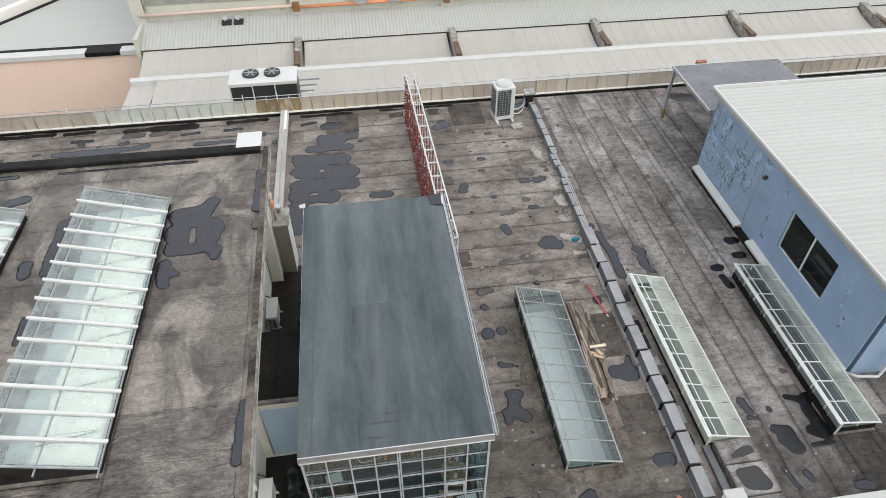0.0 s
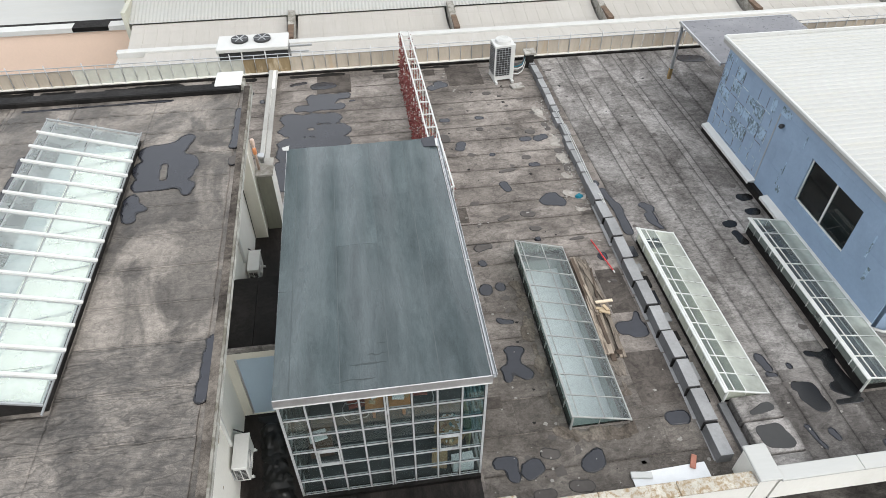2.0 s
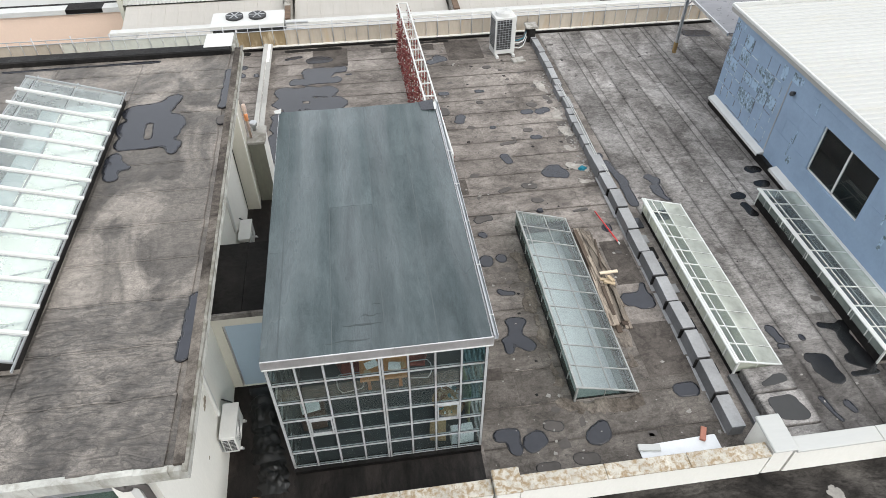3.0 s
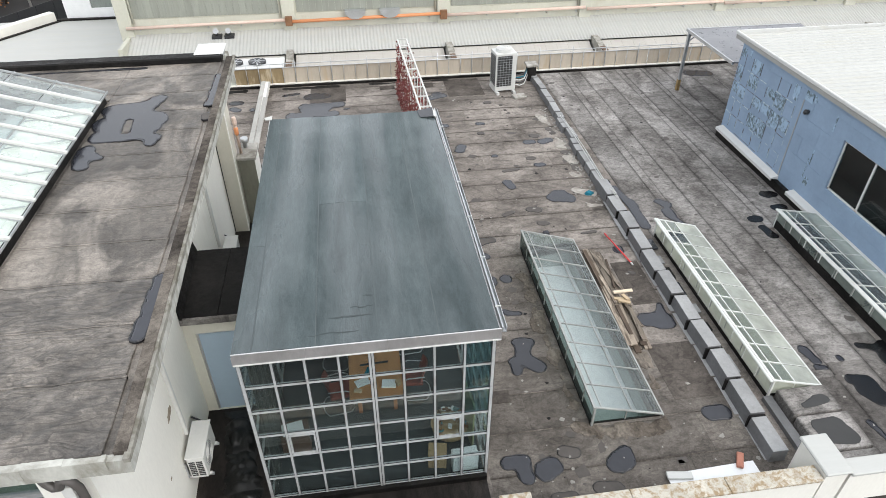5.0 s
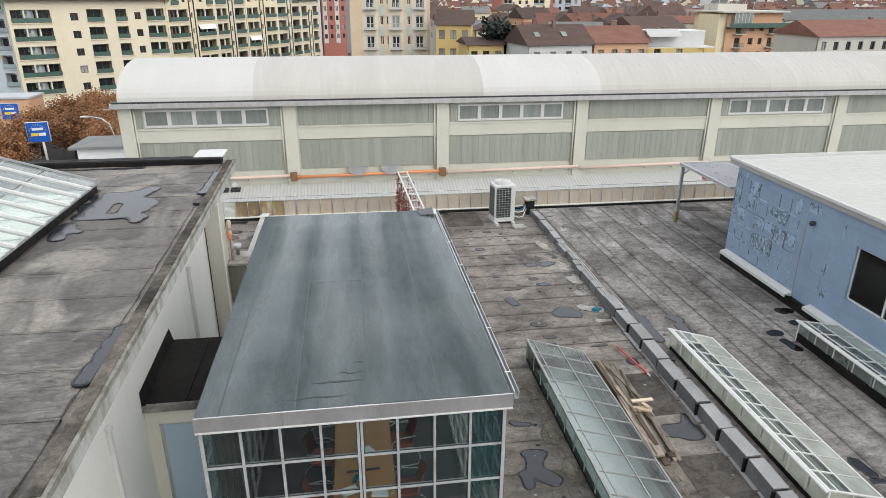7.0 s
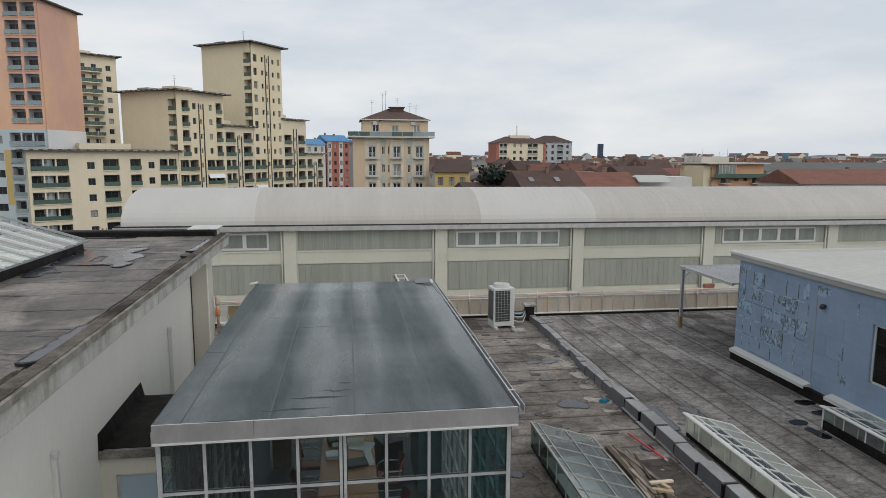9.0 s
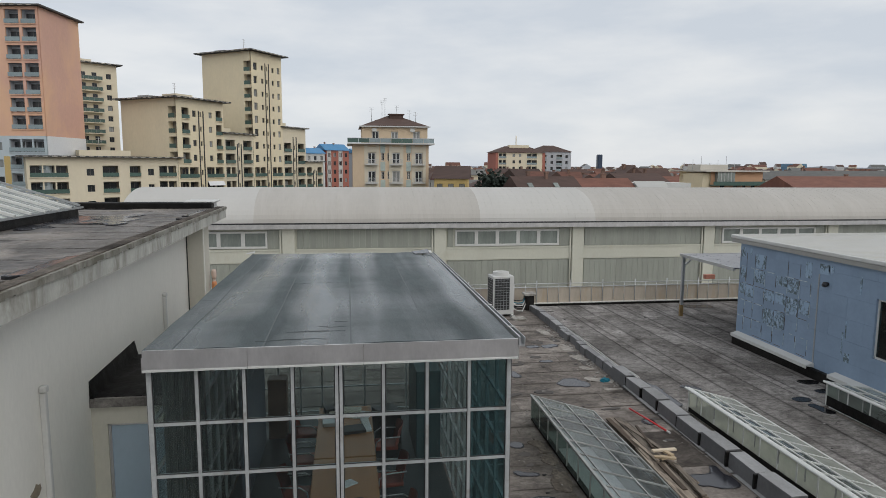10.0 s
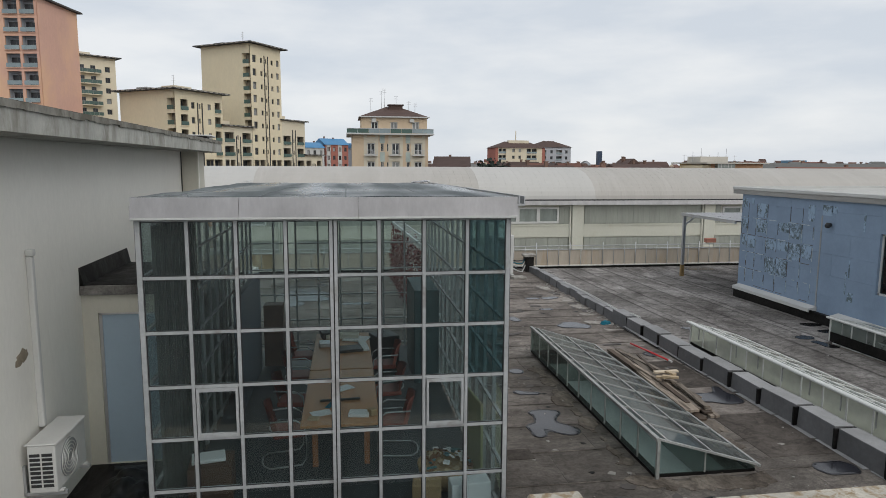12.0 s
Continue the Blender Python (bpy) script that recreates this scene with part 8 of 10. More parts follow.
def complex_block(name, label, s0, s1, depth, top, wall_m, seed):
    """One block of the row: wide loggias below, then its own columns of loggias and windows either side of two dark strips."""
    th = thing(name, label, "apartment building", "cream housing blocks")
    h = top - GROUND
    w = s1 - s0
    n = int((h - 3.0) / 3.55)
    low = min(n, 5)
    ops = stack(0.5, w / 2 - 1.3, 2.5, low, 2.6, 'l') + stack(w / 2 + 1.5, w - 0.5, 2.5, low, 2.6, 'l')
    up = max(0, n - low)
    v = 2.5 + 3.55 * low
    corner = ()
    if top > 30:
        ops += stack(0.9, 2.3, v + 0.5, up, 1.9, 'w') + stack(4.0, 4.9, v + 0.7, up, 1.3, 'w') + stack(w - 4.2, w - 3.3, v + 0.6, up, 1.3, 'w') + stack(w - 1.9, w - 0.8, v + 0.5, up, 1.7, 's')
        corner = [v + 3.55 * k for k in range(up)]
    elif w > 11:
        ops += stack(1.7, 3.9, v, up, 2.6, 'l') + stack(5.0, 6.1, v + 0.6, up, 1.5, 'w') + stack(w - 5.0, w - 3.9, v + 0.6, up, 1.4, 'w') + stack(w - 2.6, w - 0.6, v, up, 2.6, 'l')
        corner = [v + 3.55 * k for k in range(up)]
    else:
        ops += stack(0.5, w / 2 - 1.5, v, up, 2.6, 'l') + stack(w / 2 + 1.6, w - 0.6, v, up, 2.6, 'l')
    ops += stack(w / 2 - 0.3, w / 2 + 0.3, 3.2, n, 1.2, 'w')
    town_front(th, along(s0), BANG, w, h, wall_m, ops, seed=seed)
    tower_box(th, along(s0), BANG, w, depth, h, wall_m, 1.5 if top > 20 else 0.9, corner=corner)
    base = pose(*along(s0), 0, 0, BANG)
    for u in (w / 2 - 0.85, w / 2 + 0.6):
        bm = bmesh.new()
        box(bm, u, -0.12, 1.0, u + 0.28, -0.002, h - 2.6)
        ob = part("dark_strip", bm, M_DARK, th, "dark vertical facade strip")
        ob.matrix_local = base
    return th


complex_block("apartment_block", "cream apartment block with dark flat roof", 0.1, 15.4, 18.5, 21.6, M_CREAM, 5)
complex_block("apartment_block", "lower cream block between the taller ones", 15.4, 26.3, 16, 14.0, M_CREAM_PALE, 6)
complex_block("apartment_tower", "tall cream apartment tower with overhanging dark roof", 26.4, 39.0, 17.5, 36.4, M_CREAM, 7)
complex_block("apartment_block", "cream block at the end of the row", 39.0, 49.7, 16, 16.8, M_CREAM_PALE, 8)
complex_block("apartment_block", "low cream end block of the row", 49.7, 58.5, 16, 6.9, M_CREAM_PALE, 9)

# peach tower with its grey and ochre foot
peach = thing("peach_tower", "tall peach apartment tower with stacked loggias", "apartment building")
pang = -7.8
pw = 26.0
pu = Vector((math.cos(radians(pang)), math.sin(radians(pang)), 0))
pp = Vector((-62.95, 150.05, GROUND)) - pu * pw
ops = stack(pw - 3.4, pw - 0.5, 27.2, 7, 2.85, 'l', 3.6) + stack(pw - 6.9, pw - 4.0, 27.2, 7, 2.85, 'l', 3.6) + stack(pw - 12.4, pw - 9.6, 27.2, 4, 2.85, 'l', 3.6) + stack(2, 12, 27.2, 7, 2.75, 'l', 3.6)
town_front(peach, (pp.x, pp.y, GROUND + 25.8), pang, pw, 26.5, M_PEACH, [(a, b - 25.8, c, d - 25.8, k) for a, b, c, d, k in ops], rail_m=M_GREYRAIL, loggia_m=M_GREYR, seed=18)
tower_box(peach, (pp.x, pp.y, GROUND + 25.8), pang, pw, 15.5, 26.5, M_PEACH, 0.9)
ops = []
for k in range(6):
    ops += [(pw - 7.8, 4.4 + k * 3.6, pw - 0.5, 7.1 + k * 3.6, 'l'), (4, 4.4 + k * 3.6, 9, 7.1 + k * 3.6, 'l'), (pw - 11.8, 4.8 + k * 3.6, pw - 9.4, 6.4 + k * 3.6, 'w')]
town_front(peach, (pp.x, pp.y, GROUND), pang, pw, 25.8, M_FOOT, ops, rail_m=M_GREYRAIL, loggia_m=M_GREYR, seed=14)
base = pose(pp.x, pp.y, GROUND, 0, 0, pang)
bm = bmesh.new()
box(bm, 0, 1.6, 0, pw, 15.45, 25.7)
box(bm, pw - 0.28, 0.36, 0, pw, 1.6, 25.7)
ob = part("foot_wall", bm, M_FOOT, peach)
ob.matrix_local = base
bm = bmesh.new()
box(bm, pw, 0.3, 20.4, pw + 0.12, 15.55, 25.8)
ob = part("white_band", bm, M_PAPER, peach)
ob.matrix_local = base
bm = bmesh.new()
box(bm, 9.4, -0.08, 9.8, 13.9, -0.01, 21.5)
box(bm, 16.8, -0.08, 9.8, 18.1, -0.01, 21.5)
ob = part("ochre_panel", bm, M_YELLOW, peach)
ob.matrix_local = base

# cream slab with long balconies behind the peach tower
slab = thing("balcony_block", "cream slab block with long green balconies", "apartment building")
ops = []
for k in range(15):
    ops += [(1.0, 1.3 + k * 3.07, 13.2, 3.9 + k * 3.07, 'p'), (15.0, 1.9 + k * 3.07, 16.4, 3.4 + k * 3.07, 'w')]
town_front(slab, (-82.0, 200.0, GROUND), 38, 18, 49.0, M_CREAM_PALE, ops, seed=13)
tower_box(slab, (-82.0, 200.0, GROUND), 38, 18, 14, 49.0, M_CREAM_PALE, 1.4)

# ochre corner house with balconies, hipped tile roof and set-back top floor
ochre = thing("ochre_apartment_house", "ochre six-storey house with balconies and hipped brown roof", "apartment building")
ops = []
ow = 17.4
for k in range(6):
    v = 1.5 + k * 3.75
    ops += [(3.4, v, 5.2, v + 2.4, 'b'), (9.0, v, 10.8, v + 2.4, 'b'), (14.2, v, 16.0, v + 2.4, 'b'), (6.5, v + 0.7, 7.2, v + 2.3, 'w'), (12.4, v + 0.7, 13.1, v + 2.3, 'w'), (7.9, v + 0.7, 8.5, v + 2.3, 'w')]
town_front(ochre, (0.4, 135.0, GROUND), 0, ow, 24.3, M_OCHRE, ops, frame_m=M_WHITE, rail_m=M_STEEL, seed=15)
bm = bmesh.new()
box(bm, 0.4, 136.6, GROUND, 0.4 + ow, 150, 10.3)
part("wall", bm, M_OCHRE, ochre)
for xa in (0.4, 0.1 + ow):
    bm = bmesh.new()
    box(bm, xa, 135.36, GROUND, xa + 0.3, 136.6, 10.3)
    part("return_wall", bm, M_OCHRE, ochre)
for u0, u1 in ((3.4, 5.2), (9.0, 10.8), (14.2, 16.0)):
    bm = bmesh.new()
    box(bm, 0.4 + u0 - 0.75, 134.95, GROUND + 1.0, 0.4 + u0 - 0.02, 134.998, 10.2)
    box(bm, 0.4 + u1 + 0.02, 134.95, GROUND + 1.0, 0.4 + u1 + 0.75, 134.998, 10.2)
    for k in range(6):
        v = GROUND + 1.5 + k * 3.75
        box(bm, 0.4 + u0 - 0.02, 134.95, v + 2.42, 0.4 + u1 + 0.02, 134.998, min(v + 3.53, 10.2))
    part("pale_bay", bm, M_BAY, ochre, "pale stone-coloured bay round the balcony doors")
for u0, u1 in ((6.3, 7.4), (12.2, 13.3)):
    for k in range(6):
        v = GROUND + 1.5 + k * 3.75
        bm = bmesh.new()
        box(bm, 0.4 + u0, 134.94, v + 2.36, 0.4 + u1, 134.998, v + 4.3)
        part("pale_panel", bm, M_PALEPANEL, ochre)
bm = bmesh.new()
box(bm, -0.8, 133.6, 10.3, 19.0, 151, 10.55)
part("cornice", bm, M_WHITE, ochre)
town_front(ochre, (2.6, 135.6, 10.55), 0, 15.0, 3.4, M_OCHRE, [(2.2, 0.2, 3.8, 2.5, 'w'), (6.6, 0.8, 8.2, 2.4, 's'), (11.6, 0.2, 13.2, 2.5, 's')], frame_m=M_WHITE, seed=16)
bm = bmesh.new()
box(bm, 2.6, 135.96, 10.55, 17.6, 148, 13.9)
part("top_floor", bm, M_OCHRE, ochre)
bm = bmesh.new()
box(bm, -0.7, 133.68, 11.45, 18.9, 133.78, 11.55)
part("terrace_rail", bm, M_STEEL, ochre)
for k in range(8):
    bm = bmesh.new()
    box(bm, -0.7 + k * 2.45, 133.72, 10.6, 1.7 + k * 2.45, 133.76, 11.44)
    part("rail_panel", bm, M_GREENRAIL if k in (0, 1, 4, 5) else M_GREYRAIL, ochre)
ochre.location.x, ochre.scale.x = 0.91, 0.9


def hip_roof(th, x0, y0, x1, y1, z, h, material, over=0.5, gable=False, base=None):
    bm = bmesh.new()
    x0, y0, x1, y1 = x0 - over, y0 - over, x1 + over, y1 + over
    m = (y0 + y1) / 2
    ins = 0.0 if gable else min((y1 - y0) / 2, (x1 - x0) / 2 - 0.5)
    e = [bm.verts.new(p) for p in ((x0, y0, z), (x1, y0, z), (x1, y1, z), (x0, y1, z))]
    t = [bm.verts.new((x0 + ins, m, z + h)), bm.verts.new((x1 - ins, m, z + h))]
    bm.faces.new((e[0], e[1], t[1], t[0]))
    bm.faces.new((e[2], e[3], t[0], t[1]))
    bm.faces.new((e[1], e[2], t[1]))
    bm.faces.new((e[3], e[0], t[0]))
    bm.faces.new(e[::-1])
    ob = part("roof", bm, material, th)
    if base is not None:
        ob.matrix_local = base
    return ob


hip_roof(ochre, 2.6, 135.6, 17.6, 148, 13.95, 2.6, M_TILE, 0.6)
bm = bmesh.new()
box(bm, 2.0, 134.95, 13.82, 18.2, 135.1, 14.05)
part("eaves", bm, M_WHITE, ochre)
bm = bmesh.new()
box(bm, 9.2, 140, 15.6, 12.4, 142, 16.7)
box(bm, 8.9, 139.8, 16.7, 12.7, 142.2, 16.9)
part("chimney", bm, M_TILE, ochre)
for x, h in ((5, 3), (7.5, 4.5), (8.2, 5), (11, 3.5), (14, 2.6), (15.5, 2.2)):
    bm = bmesh.new()
    tube(bm, [(x, 141.5, 15.2), (x, 141.5, 15.2 + h)], 0.05, 5)
    for k in range(3):
        beam(bm, (x - 0.5, 141.5, 15.2 + h - k * 0.35), (x + 0.5, 141.5, 15.2 + h - k * 0.35), 0.04)
    part("aerial", bm, M_STEEL, ochre)
for x in (4.9, 13.6):
    bm = bmesh.new()
    box(bm, x, 135.2, 12.9, x + 1.0, 135.58, 13.6)
    part("air_conditioner", bm, M_WHITE, ochre)


def house(x, y, w, d, eave, ridge, wall_m, roof_m, ang=0.0, gable=True, floors=2, cols=None, seed=1, name="house", label="", base_z=None):
    """A town house: walls with windows on the front, pitched roof, chimneys."""
    r = random.Random(seed)
    th = thing(name, label or "town house with a pitched tile roof", "house", "town houses")
    h = eave - GROUND
    cols = cols or max(1, int(w / 3.2))
    ops = []
    for f in range(floors):
        v = h - 2.6 - f * 3.3
        for c in range(cols):
            u = w * (c + 0.5) / cols
            ops.append((u - 0.55, v, u + 0.55, v + 1.6, 's' if r.random() < 0.4 else 'w'))
    town_front(th, (x, y, GROUND), ang, w, h, wall_m, ops, seed=seed)
    base = pose(x, y, 0, 0, 0, ang)
    bm = bmesh.new()
    box(bm, 0, 0.36, GROUND, w, d, eave)
    if gable:
        for xx in (0.0, w - 0.3):
            f = [bm.verts.new(p) for p in ((xx, 0.0, eave), (xx, d, eave), (xx, d / 2, ridge - 0.25))]
            g = [bm.verts.new(v.co + Vector((0.3, 0, 0))) for v in f]
            bm.faces.new(f), bm.faces.new(g[::-1])
            for i in range(3):
                bm.faces.new((f[i], f[(i + 1) % 3], g[(i + 1) % 3], g[i]))
    ob = part("wall", bm, wall_m, th)
    ob.matrix_local = base
    roof_ob = hip_roof(th, 0, 0, w, d, eave, ridge - eave, roof_m, 0.45, gable, base)
    for _ in range(r.randint(1, 2)):
        bm = bmesh.new()
        cx, cy = r.uniform(0.2, 0.8) * w, d * r.uniform(0.35, 0.65)
        top = ridge + r.uniform(0.2, 0.8)
        box(bm, cx, cy, eave + 0.2, cx + 0.5, cy + 0.6, top)
        box(bm, cx - 0.08, cy - 0.08, top, cx + 0.58, cy + 0.68, top + 0.14)
        part("chimney", bm, M_CHIMNEY, roof_ob)
    return th


# near row across the street behind the hall
t1 = house(29.0, 104.5, 11.4, 9, 1.3, 4.3, M_WHITE, M_TILE, 10, True, 3, 4, 31, label="white house with brown tile roof and roof windows")
for x, y in ((30.8, 106.8), (35.6, 107.6)):
    bm = bmesh.new()
    box(bm, -0.45, -0.6, 0, 0.45, 0.6, 0.08)
    ob = part("roof_window", bm, M_HALLPANE, t1)
    ob.matrix_local = pose(x, y, 2.85, 34, 0, 10)
house(40.8, 107.0, 9.8, 9, 1.4, 4.0, M_ORANGE_R, M_TILE_RED, 5, True, 3, 4, 32, label="orange house with rusty red tile roof")
house(59.8, 134.0, 12.5, 10, 2.2, 4.6, M_WHITE, M_TILE, 14, True, 3, 4, 131, label="white-gabled house under a dark brown roof")
for gx, gy, gd, ge, gr in ((51.6, 150, 4.4, 2.5, 4.8), (60.4, 150, 5.6, 2.2, 4.1), (80.9, 170, 5.6, 3.7, 6.2), (45.0, 142, 5.0, 0.8, 2.8), (70.2, 158, 5.2, 2.6, 4.6)):
    house(gx, gy, 9.0, gd, ge, gr, M_YELLOW if gx != 70.2 else M_CREAM_PALE, M_TILE, 88, True, 2, 2, int(gx * 10), label="small yellow gabled house with a brown roof" if gx != 70.2 else "small cream gabled house with a brown roof")
flat = thing("terrace_house", "yellow house with a white roof terrace and awning", "house")
town_front(flat, (60.2, 106.5, GROUND), 3, 12.5, 13.8, M_YELLOW, stack(1.2, 2.4, 1.5, 4, 1.6, 'w') + stack(5.2, 6.4, 1.5, 4, 1.6, 'w') + stack(9.2, 10.4, 1.5, 4, 1.6, 'w'), seed=33)
bm = bmesh.new()
box(bm, 60.2, 107.2, GROUND, 72.4, 116, -0.2)
part("wall", bm, M_YELLOW, flat)
bm = bmesh.new()
box(bm, 60, 107.3, -0.2, 72.6, 116, 0.0)
box(bm, 61, 109.0, 0.0, 71.5, 115, 2.4)
part("top_room", bm, M_WHITE, flat)
bm = bmesh.new()
v = [(60.6, 107.2, 1.6), (66.5, 107.2, 1.6), (66.5, 109.4, 2.7), (60.6, 109.4, 2.7)]
f = [bm.verts.new(p) for p in v]
g = [bm.verts.new((a, b, c - 0.06)) for a, b, c in v]
bm.faces.new(f), bm.faces.new(g[::-1])
for i in range(4):
    bm.faces.new((f[i], f[(i + 1) % 4], g[(i + 1) % 4], g[i]))
part("awning", bm, M_WHITE_SHEET, flat)
flat.location, flat.scale = (-9.8, 1.0, 0.67), (1.0, 1.0, 1.048)
apt = thing("orange_apartment_house", "orange apartment house with a glazed top floor and balconies", "apartment building")
ops = []
for k in range(5):
    v = 1.2 + k * 3.4
    ops += [(2.5, v, 3.9, v + 2.3, 'b'), (6.0, v + 0.6, 7.2, v + 2.2, 'w'), (8.6, v + 0.6, 9.6, v + 2.2, 'w'), (11.0, v, 12.2, v + 2.3, 'b')]
town_front(apt, (79.4, 130.0, GROUND), 6, 14.0, 20.0, M_ORANGE_R, ops, rail_m=M_GREENRAIL, seed=35)
b35 = pose(79.4, 130.0, GROUND, 0, 0, 6)
bm = bmesh.new()
box(bm, -0.02, 0.36, 0, 13.98, 12, 20.0)
ob = part("wall", bm, M_CREAM, apt)
ob.matrix_local = b35
bm = bmesh.new()
box(bm, -1.8, 0.5, 0, -0.02, 8, 19.6)
ob = part("side_wing", bm, M_CREAM, apt)
ob.matrix_local = b35
bm = bmesh.new()
box(bm, -2.2, -1.3, 20.0, 14.8, 12.4, 20.35)
ob = part("roof", bm, M_STONE, apt)
ob.matrix_local = b35
bm = bmesh.new()
box(bm, -0.3, -1.5, 16.3, 15.0, 0.0, 16.5)
box(bm, -0.3, -1.5, 16.5, 15.0, -1.42, 17.4)
ob = part("balcony", bm, M_GREENRAIL, apt)
ob.matrix_local = b35
bm = bmesh.new()
box(bm, 1.0, -1.1, 16.5, 5.5, -0.1, 19.9)
ob = part("glazed_loggia", bm, M_HALLPANE, apt)
ob.matrix_local = b35
bm = bmesh.new()
for k in range(6):
    box(bm, 0.98 + k * 0.9, -1.14, 16.5, 1.06 + k * 0.9, -1.1, 19.9)
ob = part("glazing_bars", bm, M_WHITE, apt)
ob.matrix_local = b35
for k in range(7):
    bm = bmesh.new()
    x = -3 + k * 2.3
    tube(bm, [(x, 6, 20.3), (x, 6, 22.4 + (k % 3))], 0.05, 5)
    beam(bm, (x - 0.6, 6, 22.2), (x + 0.6, 6, 22.2), 0.05)
    ob = part("aerial", bm, M_STEEL, apt)
    ob.matrix_local = b35
bm = bmesh.new()
box(bm, 0, 4, 20.3, 7.5, 9, 22.0)
ob = part("roof_housing", bm, M_STONE, apt)
ob.matrix_local = b35
apt.location, apt.scale = (3.77, 10.3, GROUND * (1 - 0.943)), (1.12, 1.12, 0.943)
house(92.5, 122, 46, 13, 1.3, 4.2, M_STONE, M_TILE_RED, 4, True, 3, 16, 36, label="long pale house under a red tile roof with dormer chimneys")
house(140, 121, 30, 13, 1.0, 3.8, M_STONE, M_TILE, 4, True, 3, 10, 37)
house(115, 166, 50, 13, 2.7, 5.2, M_STONE, M_TILE_GREY, 4, True, 2, 18, 38, label="long house under a grey roof")
house(17.2, 128, 6.6, 14, 3.5, 6.0, M_YELLOW, M_TILE, -12, True, 3, 3, 39, label="yellow house with washing and balconies")
house(20.7, 112.5, 6.2, 8, 0.9, 2.0, M_YELLOW, M_TILE, 3, True, 2, 3, 40, label="low yellow house with a brown roof")
# red and grey apartment blocks farther off
redap = thing("red_apartment_house", "red and cream apartment house with hipped brown roof", "apartment building")
ops = []
for k in range(8):
    v = 1.0 + k * 3.3
    ops += [(1.5, v, 5.5, v + 2.4, 'l'), (9.0, v + 0.6, 10.4, v + 2.2, 'w'), (12.5, v + 0.6, 13.8, v + 2.2, 'w'), (17.0, v, 22.5, v + 2.4, 'l')]
town_front(redap, (76.2, 330, GROUND), 6, 27, 27.0, M_CREAM_PALE, ops, rail_m=M_GREYRAIL, seed=41)
b41 = pose(76.2, 330, GROUND, 0, 0, 6)
bm = bmesh.new()
box(bm, 0, 1.6, 0, 27, 14, 27)
ob = part("wall", bm, M_BRICKR, redap)
ob.matrix_local = b41
bm = bmesh.new()
box(bm, -0.2, -0.1, 0, 1.2, 1.6, 27)
box(bm, 25.6, -0.1, 0, 27.2, 1.6, 27)
ob = part("corner_pier", bm, M_BRICKR, redap)
ob.matrix_local = b41
hip_roof(redap, 0, 0, 27, 14, 27, 3.4, M_TILE, 0.7, False, b41)
bm = bmesh.new()
box(bm, 9, 5, 28.4, 20, 8, 31)
tube(bm, [(13, 6, 31), (13, 6, 36)], 0.25, 6)
ob = part("chimney", bm, M_CREAM_PALE, redap)
ob.matrix_local = b41
greyap = thing("grey_apartment_house", "grey apartment house with hipped brown roof", "apartment building")
ops = []
for k in range(8):
    v = 1.0 + k * 3.3
    ops += [(2.0, v, 6, v + 2.3, 'l'), (8.5, v + 0.5, 10, v + 2.2, 'w'), (12, v, 15.5, v + 2.3, 'l'), (17.5, v + 0.5, 19, v + 2.2, 'w')]
town_front(greyap, (103, 348, GROUND), 8, 21, 28.0, M_GREYR, ops, rail_m=M_GREYRAIL, seed=42)
b42 = pose(103, 348, GROUND, 0, 0, 8)
bm = bmesh.new()
box(bm, 0, 1.6, 0, 21, 15, 28)
ob = part("wall", bm, M_GREYR, greyap)
ob.matrix_local = b42
hip_roof(greyap, 0, 0, 21, 15, 28, 3.6, M_TILE, 0.7, False, b42)
# brick house with blue roof behind the cream row
blueh = house(-8.0, 262, 10, 10, 11.8, 14.4, M_BRICKR, M_BLUEROOF, 28, True, 6, 4, 43, label="red brick house with a bright blue roof")
for u in (0.35, 5.35):
    bm = bmesh.new()
    for f in range(7):
        v = 11.8 - 2.6 - f * 3.3 + 1.62
        box(bm, u, -0.07, v, u + 1.8, -0.002, min(v + 1.66, 11.75))
    box(bm, u, -0.07, -8, u + 0.34, -0.004, 11.7)
    box(bm, u + 1.46, -0.07, -8, u + 1.8, -0.004, 11.7)
    part("white_strip", bm, M_WHITE, blueh, "white vertical facade strip").matrix_local = pose(-8.0, 262, 0, 0, 0, 28)
house(4.0, 275, 7, 12, 11.0, 13.0, M_GREYR, M_BLUEROOF, 25, True, 6, 2, 44, label="grey house with a blue roof")
house(-15.5, 255, 8, 10, 10.4, 12.6, M_WHITE, M_BLUEROOF, 28, True, 5, 3, 45, label="white house with a blue roof")
# scattered town houses, nearer ones singly
rng = random.Random(77)
WALLS = (M_STONE, M_CREAM_PALE, M_YELLOW, M_WHITE, M_ORANGE_R, M_STONE, M_CREAM)
ROOFS = (M_TILE, M_TILE_RED, M_TILE, M_TILE_RED, M_TILE, M_TILE_GREY)
k = 0
for row, y in enumerate((138, 150, 166, 184, 205, 230, 260)):
    x = 26 + rng.uniform(0, 8) if y < 200 else 24 + rng.uniform(0, 10)
    while x < 60 + y * 0.75:
        w = rng.uniform(7.5, 13)
        skip = (72 < x + w and x < 98 and y < 150) or (y == 138 and x > 90) or (y in (150, 166) and x > 80)
        if not skip:
            e = rng.uniform(-1.5, 2.2) + 0.012 * (y - 130)
            house(x, y + rng.uniform(-3, 3), w, rng.uniform(7, 9), e, e + rng.uniform(1.8, 3.0), WALLS[k % 7], ROOFS[(k * 5 + row) % 6], rng.uniform(-14, 14) - (75 if rng.random() < 0.35 else 0), True, 2, None, 100 + k)
            k += 1
        x += w + rng.uniform(1, 7)
